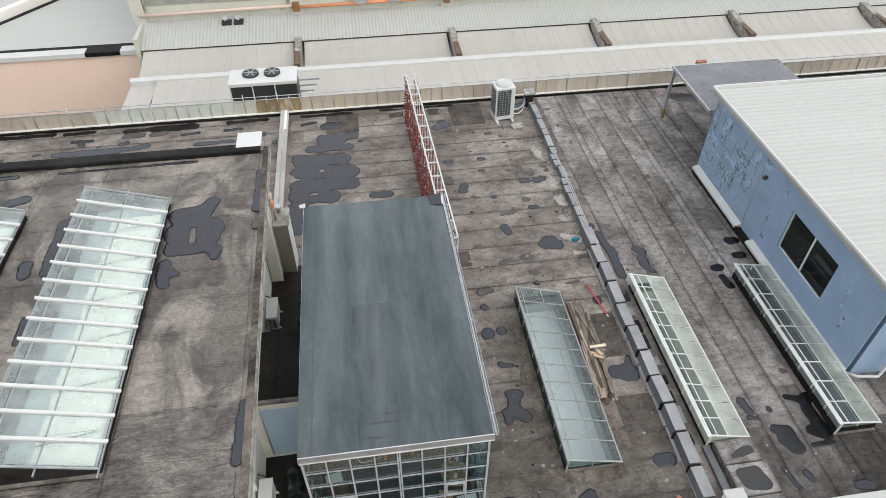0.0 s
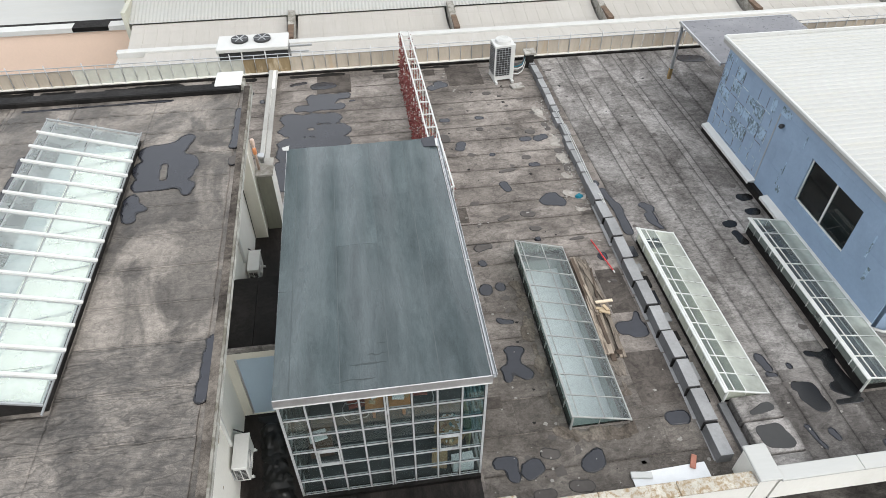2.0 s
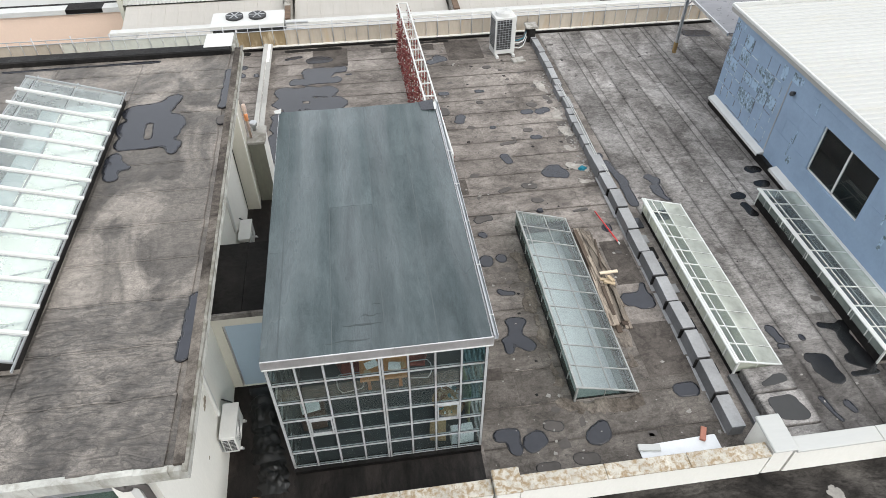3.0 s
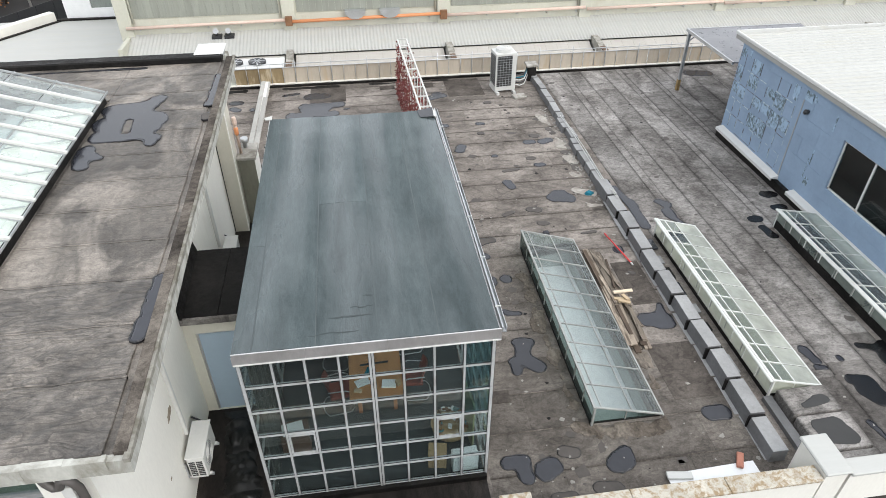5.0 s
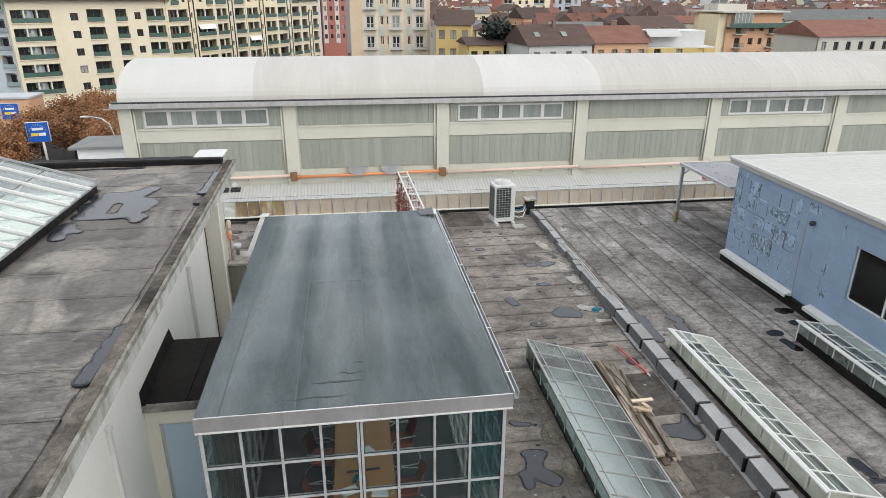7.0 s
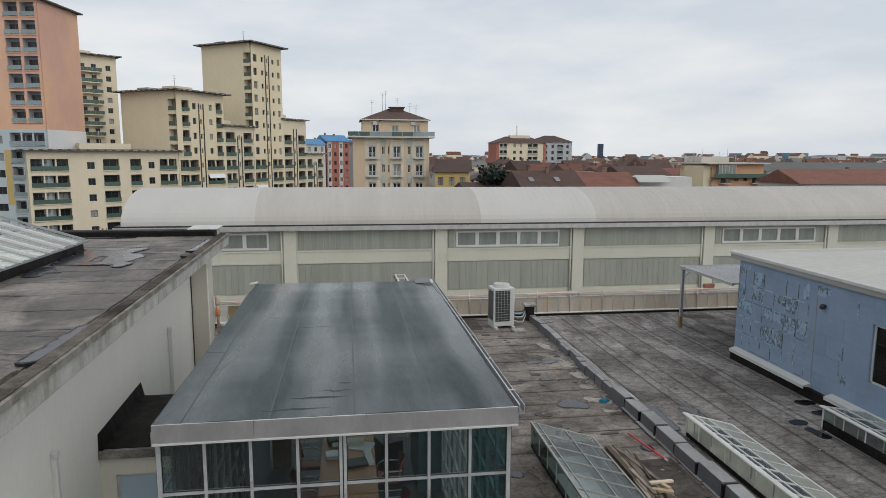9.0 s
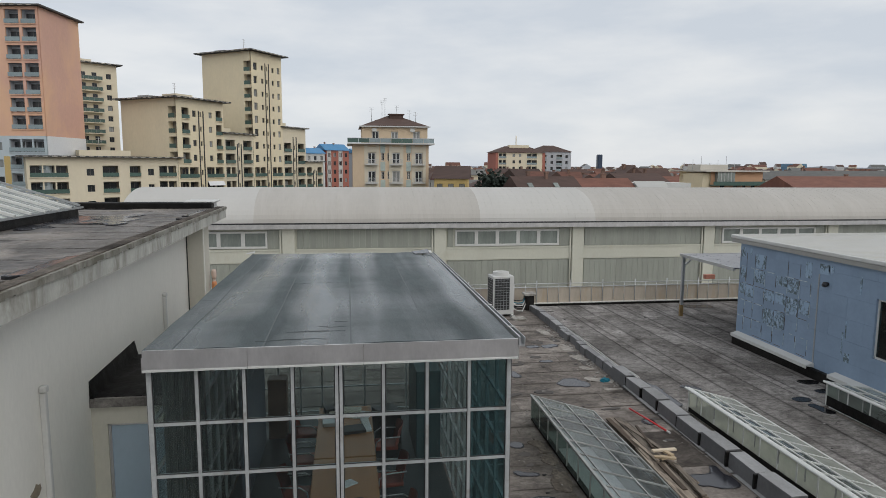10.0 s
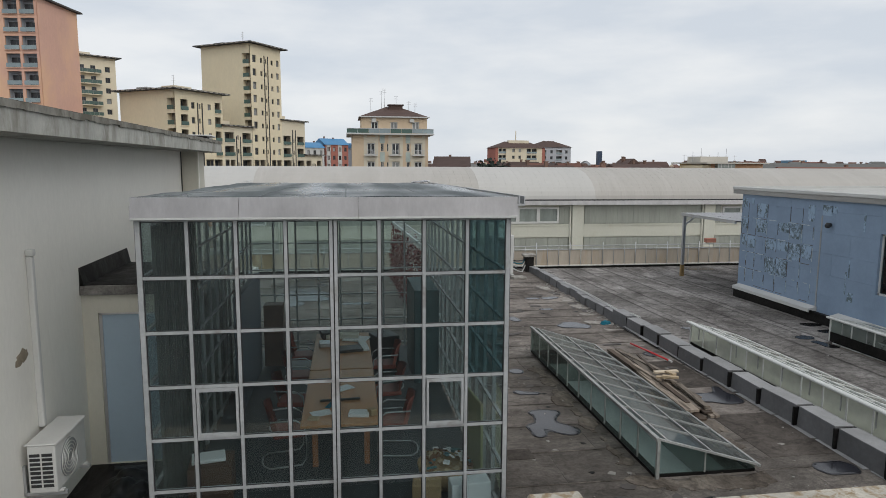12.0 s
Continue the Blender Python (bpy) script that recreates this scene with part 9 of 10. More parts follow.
# far roofs, past counting
far = thing("far_town", "distant tiled roofs and blocks towards the horizon", "distant town", kind="stuff")
for tag, mw, mr, n, seed in (("brown", M_WHITE, M_TILE, 520, 5), ("red", M_CREAM_PALE, M_TILE_RED, 420, 6), ("grey", M_GREYR, M_TILE_GREY, 160, 7)):
    r = random.Random(seed)
    bm = bmesh.new()
    verts, faces, mats = [], [], []
    for _ in range(n):
        y = 280 + 900 * r.random() ** 1.3
        x = r.uniform(-0.05, 0.95) * y + 20
        w, d, h = r.uniform(8, 20), r.uniform(8, 12), r.uniform(10, 15.5) + (r.random() < 0.07) * r.uniform(3, 8) * (y > 520) - 2.2 * (y < 430)
        tt = r.uniform(-1.7, 1.7)
        c, s = math.cos(tt), math.sin(tt)
        b = len(verts)
        ro = r.uniform(2.4, 4.6)
        for px, py, pz in ((0, 0, 0), (w, 0, 0), (w, d, 0), (0, d, 0), (0, 0, h), (w, 0, h), (w, d, h), (0, d, h), (0, d / 2, h + ro), (w, d / 2, h + ro)):
            verts.append((x + px * c - py * s, y + px * s + py * c, GROUND + pz))
        for f, m in (((0, 1, 5, 4), 0), ((1, 2, 6, 5), 0), ((2, 3, 7, 6), 0), ((3, 0, 4, 7), 0), ((4, 7, 8), 0), ((5, 6, 9), 0), ((4, 5, 9, 8), 1), ((6, 7, 8, 9), 1)):
            faces.append(tuple(b + i for i in f))
            mats.append(m)
    bm.free()
    me = bpy.data.meshes.new("far_roofs")
    me.from_pydata(verts, [], faces)
    me.materials.append(mw)
    me.materials.append(mr)
    me.polygons.foreach_set("material_index", mats)
    ob = new("far_roofs", me)
    ob.parent = far
for x, y, w, h, mm, nm in ((238.5, 600, 4.6, 31.5, mat("dark_blue_tower", (0.035, 0.06, 0.11), 0.4), "blue_tower"), (443, 600, 17, 24, mat("pale_blue_block", (0.13, 0.27, 0.40), 0.4), "blue_block")):
    bm = bmesh.new()
    box(bm, x, y, GROUND, x + w, y + w, GROUND + h)
    bevelled(bm, 0.4)
    single(nm, bm, mm, "dark blue glazed tower far off" if "tower" in nm else "pale blue block far off", "tower", "far blocks")
hills = thing("backdrop", "faint wooded hills on the horizon", "hills", kind="structure")
# distance haze is mixed into the woods' blue-grey base colour
M_HILL = mat("hazy_woods", (0.26, 0.27, 0.30), 0.95, 0, 0.25, 0.01, 0.05, relief=0)
bm = bmesh.new()
pts = []
r = random.Random(8)
for i in range(160):
    x = -1500 + i * 30
    z = 3 + 10 * noise.noise((i * 0.06, 0.3, 0)) + 3 * noise.noise((i * 0.4, 1.3, 0))
    pts.append((x, z))
a = [bm.verts.new((x, 1500, GROUND)) for x, z in pts]
b = [bm.verts.new((x, 1560, z)) for x, z in pts]
c = [bm.verts.new((x, 1800, GROUND)) for x, z in pts]
for i in range(159):
    bm.faces.new((a[i], a[i + 1], b[i + 1], b[i]))
    bm.faces.new((b[i], b[i + 1], c[i + 1], c[i]))
part("ridge", bm, M_HILL, hills)

# shop, sign, lamp and autumn trees at the far left
shop = thing("shop_building", "orange flat shop building with blue sign panels", "shop")
bm = bmesh.new()
box(bm, -80, 112, GROUND, -49.8, 117, -6.7)
part("wall", bm, M_ORANGE_R, shop)
bm = bmesh.new()
box(bm, -80.2, 111.8, -6.7, -49.6, 117.2, -6.4)
part("roof_edge", bm, M_GREYR, shop)
M_SIGNBLUE = mat("sign_blue", (0.01, 0.11, 0.50), 0.4, 0, 0.08, 1, 6, relief=0)
M_SIGNYELLOW = mat("sign_yellow", (0.85, 0.62, 0.03), 0.5, 0, 0.08, 1, 6, relief=0)


def sign_panel(th, m, w, h):
    """A blue panel with plain marks: a ring of dots and two bars."""
    bm = bmesh.new()
    box(bm, -w / 2, 0, -h / 2, w / 2, 0.3, h / 2)
    bevelled(bm, 0.12, 2)
    panel = part("panel", bm, M_WHITE, th)
    panel.matrix_local = m
    bm = bmesh.new()
    box(bm, -w / 2 + 0.08, -0.03, -h / 2 + 0.08, w / 2 - 0.08, 0.0, h / 2 - 0.08)
    part("face", bm, M_SIGNBLUE, panel, "blue sign face")
    for x0, z0, x1, z1, mm in ((-w * 0.24, h * 0.10, w * 0.24, h * 0.22, M_PAPER), (0.02, -h * 0.18, w * 0.32, -h * 0.03, M_PAPER), (-w * 0.32, -h * 0.18, -0.06, -h * 0.03, M_SIGNYELLOW)):
        bm = bmesh.new()
        box(bm, x0, -0.06, z0, x1, -0.03, z1)
        part("bar", bm, mm, panel, "white bar" if mm is M_PAPER else "yellow bar")
    for k in range(10):
        t = math.pi * (0.1 + 0.8 * k / 9)
        bm = bmesh.new()
        box(bm, -w * 0.36 * math.cos(t) - 0.05, -0.06, h * 0.36 * math.sin(t) - 0.05, -w * 0.36 * math.cos(t) + 0.05, -0.03, h * 0.36 * math.sin(t) + 0.05)
        part("dot", bm, M_SIGNYELLOW, panel, "small yellow dot")


sign_panel(shop, pose(-52.9, 111.9, -8.6), 2.7, 2.6)
pole = thing("sign_pole", "blue square sign on a white pole", "sign")
sign_panel(pole, pose(-40.7, 92, -8.25, 0, 0, 12), 2.7, 2.7)
bm = bmesh.new()
tube(bm, [(-40.4, 92.2, GROUND), (-40.4, 92.2, -9.4)], 0.16, 10)
part("pole", bm, M_WHITE, pole)
lampp = thing("street_lamp", "curved grey street lamp", "street lamp")
bm = bmesh.new()
tube(bm, [(-29.5, 100, GROUND), (-29.5, 100, -8.6), (-30.2, 100, -7.4), (-32, 100, -6.8), (-34, 100, -6.7)], [0.12, 0.1, 0.08, 0.07, 0.06], 8)
part("mast", bm, M_STEEL, lampp)
bm = bmesh.new()
box(bm, -34.9, 99.85, -6.82, -34.0, 100.15, -6.65)
part("head", bm, M_STEEL, lampp)

M_BARK = mat("tree_bark", (0.09, 0.07, 0.055), 0.9, 0, 0.4, 3, 16)
M_LEAF_A = mat("rust_autumn_leaf", (0.47, 0.225, 0.10), 0.8, 0, 0.5, 0.6, 6, own=0.3)
M_LEAF_B = mat("ochre_autumn_leaf", (0.55, 0.34, 0.09), 0.8, 0, 0.5, 0.6, 6, own=0.3)
M_LEAF_C = mat("dark_evergreen_leaf", (0.025, 0.045, 0.032), 0.8, 0, 0.5, 0.6, 6, own=0.3)


def tree(name, label, m, height, spread, leaf_m, n, seed, size=0.28):
    """A tapered trunk with limbs, and a crown of many small leaves on clumps round the limb ends."""
    r = random.Random(seed)
    th = thing(name, label, "tree", "street trees", m=m)
    bm = bmesh.new()
    tube(bm, [(0, 0, 0), (0.05, 0, height * 0.3), (0.0, 0.1, height * 0.6), (0.1, 0, height * 0.92)], [0.22, 0.17, 0.11, 0.03], 8)
    tips = []
    for k in range(11):
        a, z0 = r.uniform(0, math.tau), height * r.uniform(0.28, 0.7)
        ln = spread * r.uniform(0.5, 1.0)
        tip = Vector((math.cos(a) * ln, math.sin(a) * ln, z0 + height * r.uniform(0.12, 0.3)))
        mid = Vector((tip.x * 0.45, tip.y * 0.45, (z0 + tip.z) / 2 + 0.2))
        tube(bm, [(0, 0, z0), mid, tip], [0.09, 0.06, 0.02], 5)
        tips += [tip, mid * 0.6 + tip * 0.4 + Vector((r.uniform(-1, 1), r.uniform(-1, 1), r.uniform(-.5, 1)))]
    tips.append(Vector((0, 0, height * 0.95)))
    part("trunk", bm, M_BARK, th)

    def place(q):
        c = q.choice(tips)
        v = Vector((q.gauss(0, 1), q.gauss(0, 1), q.gauss(0, 0.75)))
        return c + v * spread * 0.24

    ob = leaf_cloud("crown", n, place, size, leaf_m, th, seed + 50)
    return th


ta = tree("street_tree", "street tree with rust-brown autumn leaves", pose(-33, 96, GROUND), 6.6, 3.0, M_LEAF_A, 6500, 1, 0.19)
tb = tree("street_tree", "street tree with ochre autumn leaves", pose(-27.5, 108, GROUND), 6.8, 3.0, M_LEAF_B, 6500, 2, 0.19)
rng = random.Random(14)
for i, (x, y) in enumerate(((-37, 104), (-41, 112), (-46, 104), (-36, 116), (-43, 121), (-32, 122), (-27, 118), (-50, 96), (-47, 88), (-52, 84), (-30, 90), (-24, 98), (-38, 110), (-54, 90), (-49, 80), (-34, 109), (-29, 114), (-40, 118), (-46, 116), (-35, 101), (-31, 104), (-28, 99), (-39, 98), (-44, 94), (-42, 84), (-48, 92), (-51, 76), (-46, 72), (-53, 100), (-25, 110), (-22, 115), (-33, 114), (-37, 121), (-29, 121))):
    copy_thing(tb if i in (3, 6, 11) else ta, pose(x, y, GROUND, 0, 0, rng.uniform(0, 360)) @ Matrix.Scale(1.0, 4))
tc = tree("evergreen_tree", "dark evergreen tree between the roofs", pose(26.2, 118, GROUND), 18.5, 4.2, M_LEAF_C, 4200, 3, 0.5)

# parked cars on the street at the far left
def car(m, paint, label):
    th = thing("parked_car", label, "car", "parked cars", m=m)
    bm = bmesh.new()
    pr = [(-2.1, 0.35), (-2.1, 0.8), (-1.3, 0.92), (-0.75, 1.42), (0.9, 1.45), (1.6, 0.95), (2.1, 0.85), (2.1, 0.35)]
    f = [bm.verts.new((a, -0.85, c)) for a, c in pr]
    g = [bm.verts.new((a, 0.85, c)) for a, c in pr]
    bm.faces.new(f), bm.faces.new(g[::-1])
    for i in range(8):
        bm.faces.new((f[i], f[(i + 1) % 8], g[(i + 1) % 8], g[i]))
    bevelled(bm, 0.08, 2)
    part("body", bm, paint, th)
    bm = bmesh.new()
    for s in (-0.87, 0.855):
        box(bm, -0.7, s, 0.95, 0.85, s + 0.015, 1.35)
    part("window", bm, M_CITYGLASS, th)
    for sx in (-1.3, 1.3):
        for sy in (-0.86, 0.66):
            bm = bmesh.new()
            tube(bm, [(sx, sy, 0.32), (sx, sy + 0.2, 0.32)], 0.32, 14)
            part("wheel", bm, M_DARK, th)
    return th


M_CARDARK = mat("dark_car_paint", (0.02, 0.022, 0.028), 0.25, 0.2, 0.1, 1, 6, relief=0)
M_CARSILVER = mat("silver_car_paint", (0.42, 0.43, 0.45), 0.3, 0.5, 0.1, 1, 6, relief=0)
c1 = car(pose(-33.0, 82.0, GROUND, 0, 0, 55), M_CARDARK, "dark parked car behind the black fence")
for x, y in ((-36.5, 77.5), (-39.8, 73.2)):
    copy_thing(c1, pose(x, y, GROUND, 0, 0, 55))
car(pose(-31.0, 85.5, GROUND, 0, 0, 55), M_CARSILVER, "silver parked car on the street")

# street lamp with a curved arm beside the trees
lamp = thing("street_lamp", "pale grey street lamp with a curved arm", "street lamp")
bm = bmesh.new()
tube(bm, [(-27.8, 82, GROUND), (-27.9, 82, -6.8), (-28.2, 82, -5.6), (-29.0, 82, -4.9), (-30.4, 82, -4.65)], 0.09, 8)
part("pole", bm, M_STEEL, lamp)
bm = bmesh.new()
box(bm, -31.3, 81.85, -4.75, -30.3, 82.15, -4.58)
bevelled(bm, 0.05, 2)
part("lamp_head", bm, M_WHITE, lamp)

# ---- felt sheets and patches of the terrace ----
rng = random.Random(55)


def felt(parent, r, material, lift):
    bm = bmesh.new()
    sloped_slab(bm, *r, lift, 0.01)
    part("felt_sheet", bm, material, parent)


k = 0
y = 6.1
while y < 27.5:
    y1 = min(y + 1.0, 27.55)
    cut, cut2 = ((3.6, 6.2), (4.4, 6.8), (3.2, 5.4), (4.0, 7.0))[k % 4]
    for xa, xb in ((2.12, cut), (cut, cut2), (cut2, 7.9)):
        for r in cells(xa + 0.004, y + 0.004, xb - 0.004, y1 - 0.004, [(SK1[0] - 0.1, SK1[1] - 0.1, SK1[2] + 0.1, SK1[3] + 0.1)]):
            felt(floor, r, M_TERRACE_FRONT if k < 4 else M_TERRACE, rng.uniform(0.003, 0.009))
    if y > 15.4:
        felt(floor, (-3.4 + 0.6 * (k % 2), y + 0.004, 2.1, y1 - 0.004), M_TERRACE, rng.uniform(0.003, 0.009))
    if y > 17.4:
        felt(floor, (-16.5, y + 0.004, -3.8, y1 - 0.004), M_TERRACE, rng.uniform(0.003, 0.009))
    for xa, xb in ((2.12, 7.9), (-3.3, 2.1), (-16.5, -3.8)):
        if xa > 0 or (y1 > 15.5 and xa > -4) or y1 > 17.5:
            for r in cells(xa, y1 - 0.03 * rng.uniform(0.2, 1.0), xb, y1 + 0.008, [(SK1[0] - 0.1, SK1[1] - 0.1, SK1[2] + 0.1, SK1[3] + 0.1)]):
                bm = bmesh.new()
                sloped_slab(bm, *r, 0.0105, 0.01)
                part("lap_seam", bm, M_SEAM, floor)
    y, k = y1, k + 1
x = 8.50
while x < 19.5:
    cuts = [6.1] + [c + rng.uniform(-w, w) for c, w in ((9.3, 0.9), (12.6, 1.2), (16.95, 0.1), (20.6, 1.3), (24.2, 1.2))] + [27.55]
    for ya, yb in zip(cuts, cuts[1:]):
        for r in cells(x + 0.004, ya + 0.001, x + 0.966, yb - 0.001, [(SK2[0] - 0.25, SK2[1] - 0.1, SK2[2] + 0.1, SK2[3] + 0.1), (SK3[0] - 0.25, SK3[1] - 0.1, SK3[2] + 0.1, SK3[3] + 0.1), (13.56, 9.9, 30, 20.5)]):
            if r[2] - r[0] > 0.05:
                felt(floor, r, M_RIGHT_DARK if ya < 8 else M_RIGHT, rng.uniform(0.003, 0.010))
    for r in cells(x + 0.945, 6.1, x + 0.985, 27.5, [(SK2[0] - 0.25, SK2[1] - 0.1, SK2[2] + 0.1, SK2[3] + 0.1), (SK3[0] - 0.25, SK3[1] - 0.1, SK3[2] + 0.1, SK3[3] + 0.1), (13.56, 9.9, 30, 20.5)]):
        if r[2] - r[0] > 0.04:
            bm = bmesh.new()
            sloped_slab(bm, *r, 0.0115, 0.01)
            part("lap_seam", bm, M_SEAM_PALE, floor)
    x += 0.97


def edge_field(lobes, cut, xs, ys, seed, jag):
    """How far each grid point lies outside a set of round-ended strokes (x0, y0, x1, y1, r), melted together, with an uneven brim."""
    gx, gy = np.meshgrid(xs, ys)

    def dist(x0, y0, x1, y1, r):
        ux, uy = x1 - x0, y1 - y0
        t = np.clip(((gx - x0) * ux + (gy - y0) * uy) / max(1e-6, ux * ux + uy * uy), 0, 1)
        return np.hypot(gx - x0 - t * ux, gy - y0 - t * uy) - r

    k = 14.0
    f = -np.log(sum(np.exp(-k * dist(*lobe)) for lobe in lobes)) / k
    rough = np.array([[noise.noise((x * 2.3, y * 2.3, seed)) + 0.55 * noise.noise((x * 6.1, y * 6.1, seed + 3.3)) + 0.3 * noise.noise((x * 14, y * 14, seed + 9.1)) for x in xs] for y in ys])
    f = f + jag * rough
    for c in cut:
        f = np.maximum(f, 0.03 * rough - dist(*c))
    return f


def filled(bm, f, xs, ys, level, height, thick):
    """The area where the field lies under a level, as a sheet with a side all round."""
    f = f - level
    made = {}

    def vert(key, x, y):
        if key not in made:
            made[key] = bm.verts.new((x, y, height(y)))
        return made[key]

    for j in range(len(ys) - 1):
        for i in range(len(xs) - 1):
            ring = ((i, j), (i + 1, j), (i + 1, j + 1), (i, j + 1))
            inside = [f[q, p] < 0 for p, q in ring]
            if not any(inside):
                continue
            loop = []
            for n in range(4):
                (p, q), (r, t) = ring[n], ring[(n + 1) % 4]
                if inside[n]:
                    loop.append(vert((p, q), xs[p], ys[q]))
                if inside[n] != inside[(n + 1) % 4]:
                    w = f[q, p] / (f[q, p] - f[t, r])
                    w = min(0.98, max(0.02, w))
                    loop.append(vert(tuple(sorted(((p, q), (r, t)))), xs[p] + (xs[r] - xs[p]) * w, ys[q] + (ys[t] - ys[q]) * w))
            if len(loop) > 2:
                bm.faces.new(loop).smooth = True
    for e in [e for e in bm.edges if len(e.link_faces) == 1]:
        a, b = e.verts
        c, d = (bm.verts.new((v.co.x, v.co.y, v.co.z - thick)) for v in (b, a))
        bm.faces.new((a, b, c, d))


def puddle(parent, lobes, seed, z=0.0, material=None, cut=(), jag=0.05, fall=True, rim=0.022, step=0.045, skirt=0.006, label="dark blue-grey bitumen patch"):
    """A brushed-on patch: a dark brim and a smooth skin inside it."""
    pad = 0.25
    x0, x1 = min(min(l[0], l[2]) - l[4] for l in lobes) - pad, max(max(l[0], l[2]) + l[4] for l in lobes) + pad
    y0, y1 = min(min(l[1], l[3]) - l[4] for l in lobes) - pad, max(max(l[1], l[3]) + l[4] for l in lobes) + pad
    xs, ys = np.arange(x0, x1 + step, step).tolist(), np.arange(y0, y1 + step, step).tolist()
    f = edge_field(lobes, cut, xs, ys, seed * 1.37, jag)
    base = (lambda y: gz(y) + z) if fall else (lambda y: z)
    if rim:
        bm = bmesh.new()
        filled(bm, f, xs, ys, 0.0, lambda y: base(y) + 0.002, skirt)
        part("patch_rim", bm, M_PATCH_RIM, parent, "black brim of a bitumen patch")
    bm = bmesh.new()
    filled(bm, f, xs, ys, -rim, lambda y: base(y) + 0.0045, skirt)
    if not bm.faces:
        bm.free()
        return None
    return part("patch", bm, material or M_PATCH, parent, label)


def spots(parent, rows, seed, z, material=None, jag=0.05, label="dark blue-grey bitumen patch", **more):
    """Single patches of one stroke each."""
    for i, row in enumerate(rows):
        puddle(parent, [row], seed + i, z, material, jag=jag, label=label, **more)


Z = 0.0115
# middle terrace
puddle(floor, [(3.25, 25.5, 3.8, 25.7, 0.22), (3.5, 25.9, 3.6, 25.95, 0.15)], 200, Z)
puddle(floor, [(3.72, 20.62, 3.82, 20.92, 0.19)], 201, Z)
puddle(floor, [(4.95, 18.15, 5.0, 17.85, 0.17)], 202, Z)
puddle(floor, [(6.25, 17.0, 6.62, 16.9, 0.27), (6.35, 17.3, 6.62, 17.32, 0.12)], 203, Z)
puddle(floor, [(3.45, 10.7, 3.82, 10.65, 0.10), (3.62, 10.6, 3.5, 10.1, 0.17), (3.26, 10.05, 3.28, 9.75, 0.12), (3.7, 9.95, 3.8, 9.85, 0.2)], 204, Z, jag=0.035)
puddle(floor, [(6.9, 11.0, 7.35, 11.0, 0.25), (7.4, 11.3, 7.46, 11.5, 0.1), (7.2, 10.75, 7.4, 10.75, 0.15)], 205, Z + 0.003)
puddle(floor, [(4.72, 7.1, 4.85, 7.12, 0.25), (4.94, 7.3, 4.96, 7.3, 0.14)], 206, Z)
puddle(floor, [(2.55, 7.4, 2.85, 7.4, 0.17), (2.8, 7.1, 2.85, 7.0, 0.14)], 207, Z)
puddle(floor, [(3.22, 7.12, 3.4, 7.2, 0.22)], 208, Z, jag=0.07)
puddle(floor, [(3.45, 11.8, 3.5, 11.72, 0.09), (3.65, 11.7, 3.78, 11.67, 0.09)], 209, Z)
puddle(floor, [(3.45, 14.95, 3.75, 14.95, 0.14), (3.4, 14.85, 3.4, 14.85, 0.1)], 210, Z, M_PATCH_DRY, label="old dull felt patch")
spots(floor, ((3.3, 22.75, 3.5, 22.75, 0.14), (4.8, 22.75, 4.95, 22.72, 0.13), (6.3, 20.95, 6.5, 20.95, 0.18), (6.9, 20.9, 7.15, 21.0, 0.2), (6.25, 19.2, 6.45, 19.2, 0.13), (3.28, 13.08, 3.28, 13.0, 0.22), (3.77, 13.12, 3.77, 13.08, 0.17),
              (3.41, 14.2, 3.43, 14.15, 0.13), (7.15, 8.0, 7.4, 8.0, 0.21), (7.27, 14.0, 7.27, 13.92, 0.15), (4.9, 20.05, 4.92, 20.05, 0.12), (2.42, 13.9, 2.42, 13.7, 0.1), (2.4, 15.0, 2.6, 15.0, 0.13)), 220, Z)
spots(floor, ((4.4, 16.2, 4.68, 16.32, 0.09), (5.4, 15.62, 5.55, 15.6, 0.13), (3.24, 21.5, 3.26, 21.3, 0.2), (6.66, 21.45, 6.75, 21.4, 0.17), (6.1, 19.7, 6.2, 19.7, 0.14), (4.7, 21.9, 4.76, 21.9, 0.12), (5.5, 24.7, 5.6, 24.7, 0.14), (6.06, 24.4, 6.08, 24.4, 0.1),
              (5.3, 16.4, 5.5, 16.35, 0.14), (3.72, 7.5, 3.95, 7.45, 0.14), (4.2, 6.6, 4.5, 6.55, 0.16), (3.3, 6.5, 3.6, 6.5, 0.12), (5.0, 18.9, 5.5, 19.0, 0.08), (7.2, 12.9, 7.3, 12.85, 0.07), (6.5, 14.9, 6.9, 14.95, 0.05)), 250, Z, M_PATCH_DRY, jag=0.035, label="old dull felt patch", rim=0.012)
for r in ((6.80, 11.58, 7.58, 13.38), (6.52, 8.46, 7.68, 10.14), (2.55, 8.9, 2.95, 9.25), (3.05, 26.65, 3.55, 27.2), (4.05, 25.55, 5.62, 27.4), (1.2, 26.68, 1.85, 27.1), (-1.78, 25.68, -0.28, 27.35), (2.62, 16.2, 3.35, 17.0), (4.25, 8.0, 4.5, 8.25)):
    felt(floor, r, M_FELT_DARK, 0.0135)
for lobes, seed in (([(4.2, 13.2, 4.25, 8.6, 0.13)], 280), ([(4.3, 7.95, 6.0, 7.8, 0.16)], 281), ([(6.2, 13.6, 6.25, 8.9, 0.12)], 282)):
    puddle(floor, lobes, seed, Z - 0.0015, M_STAIN, jag=0.22, rim=0, step=0.06, label="brown water stain on the felt")
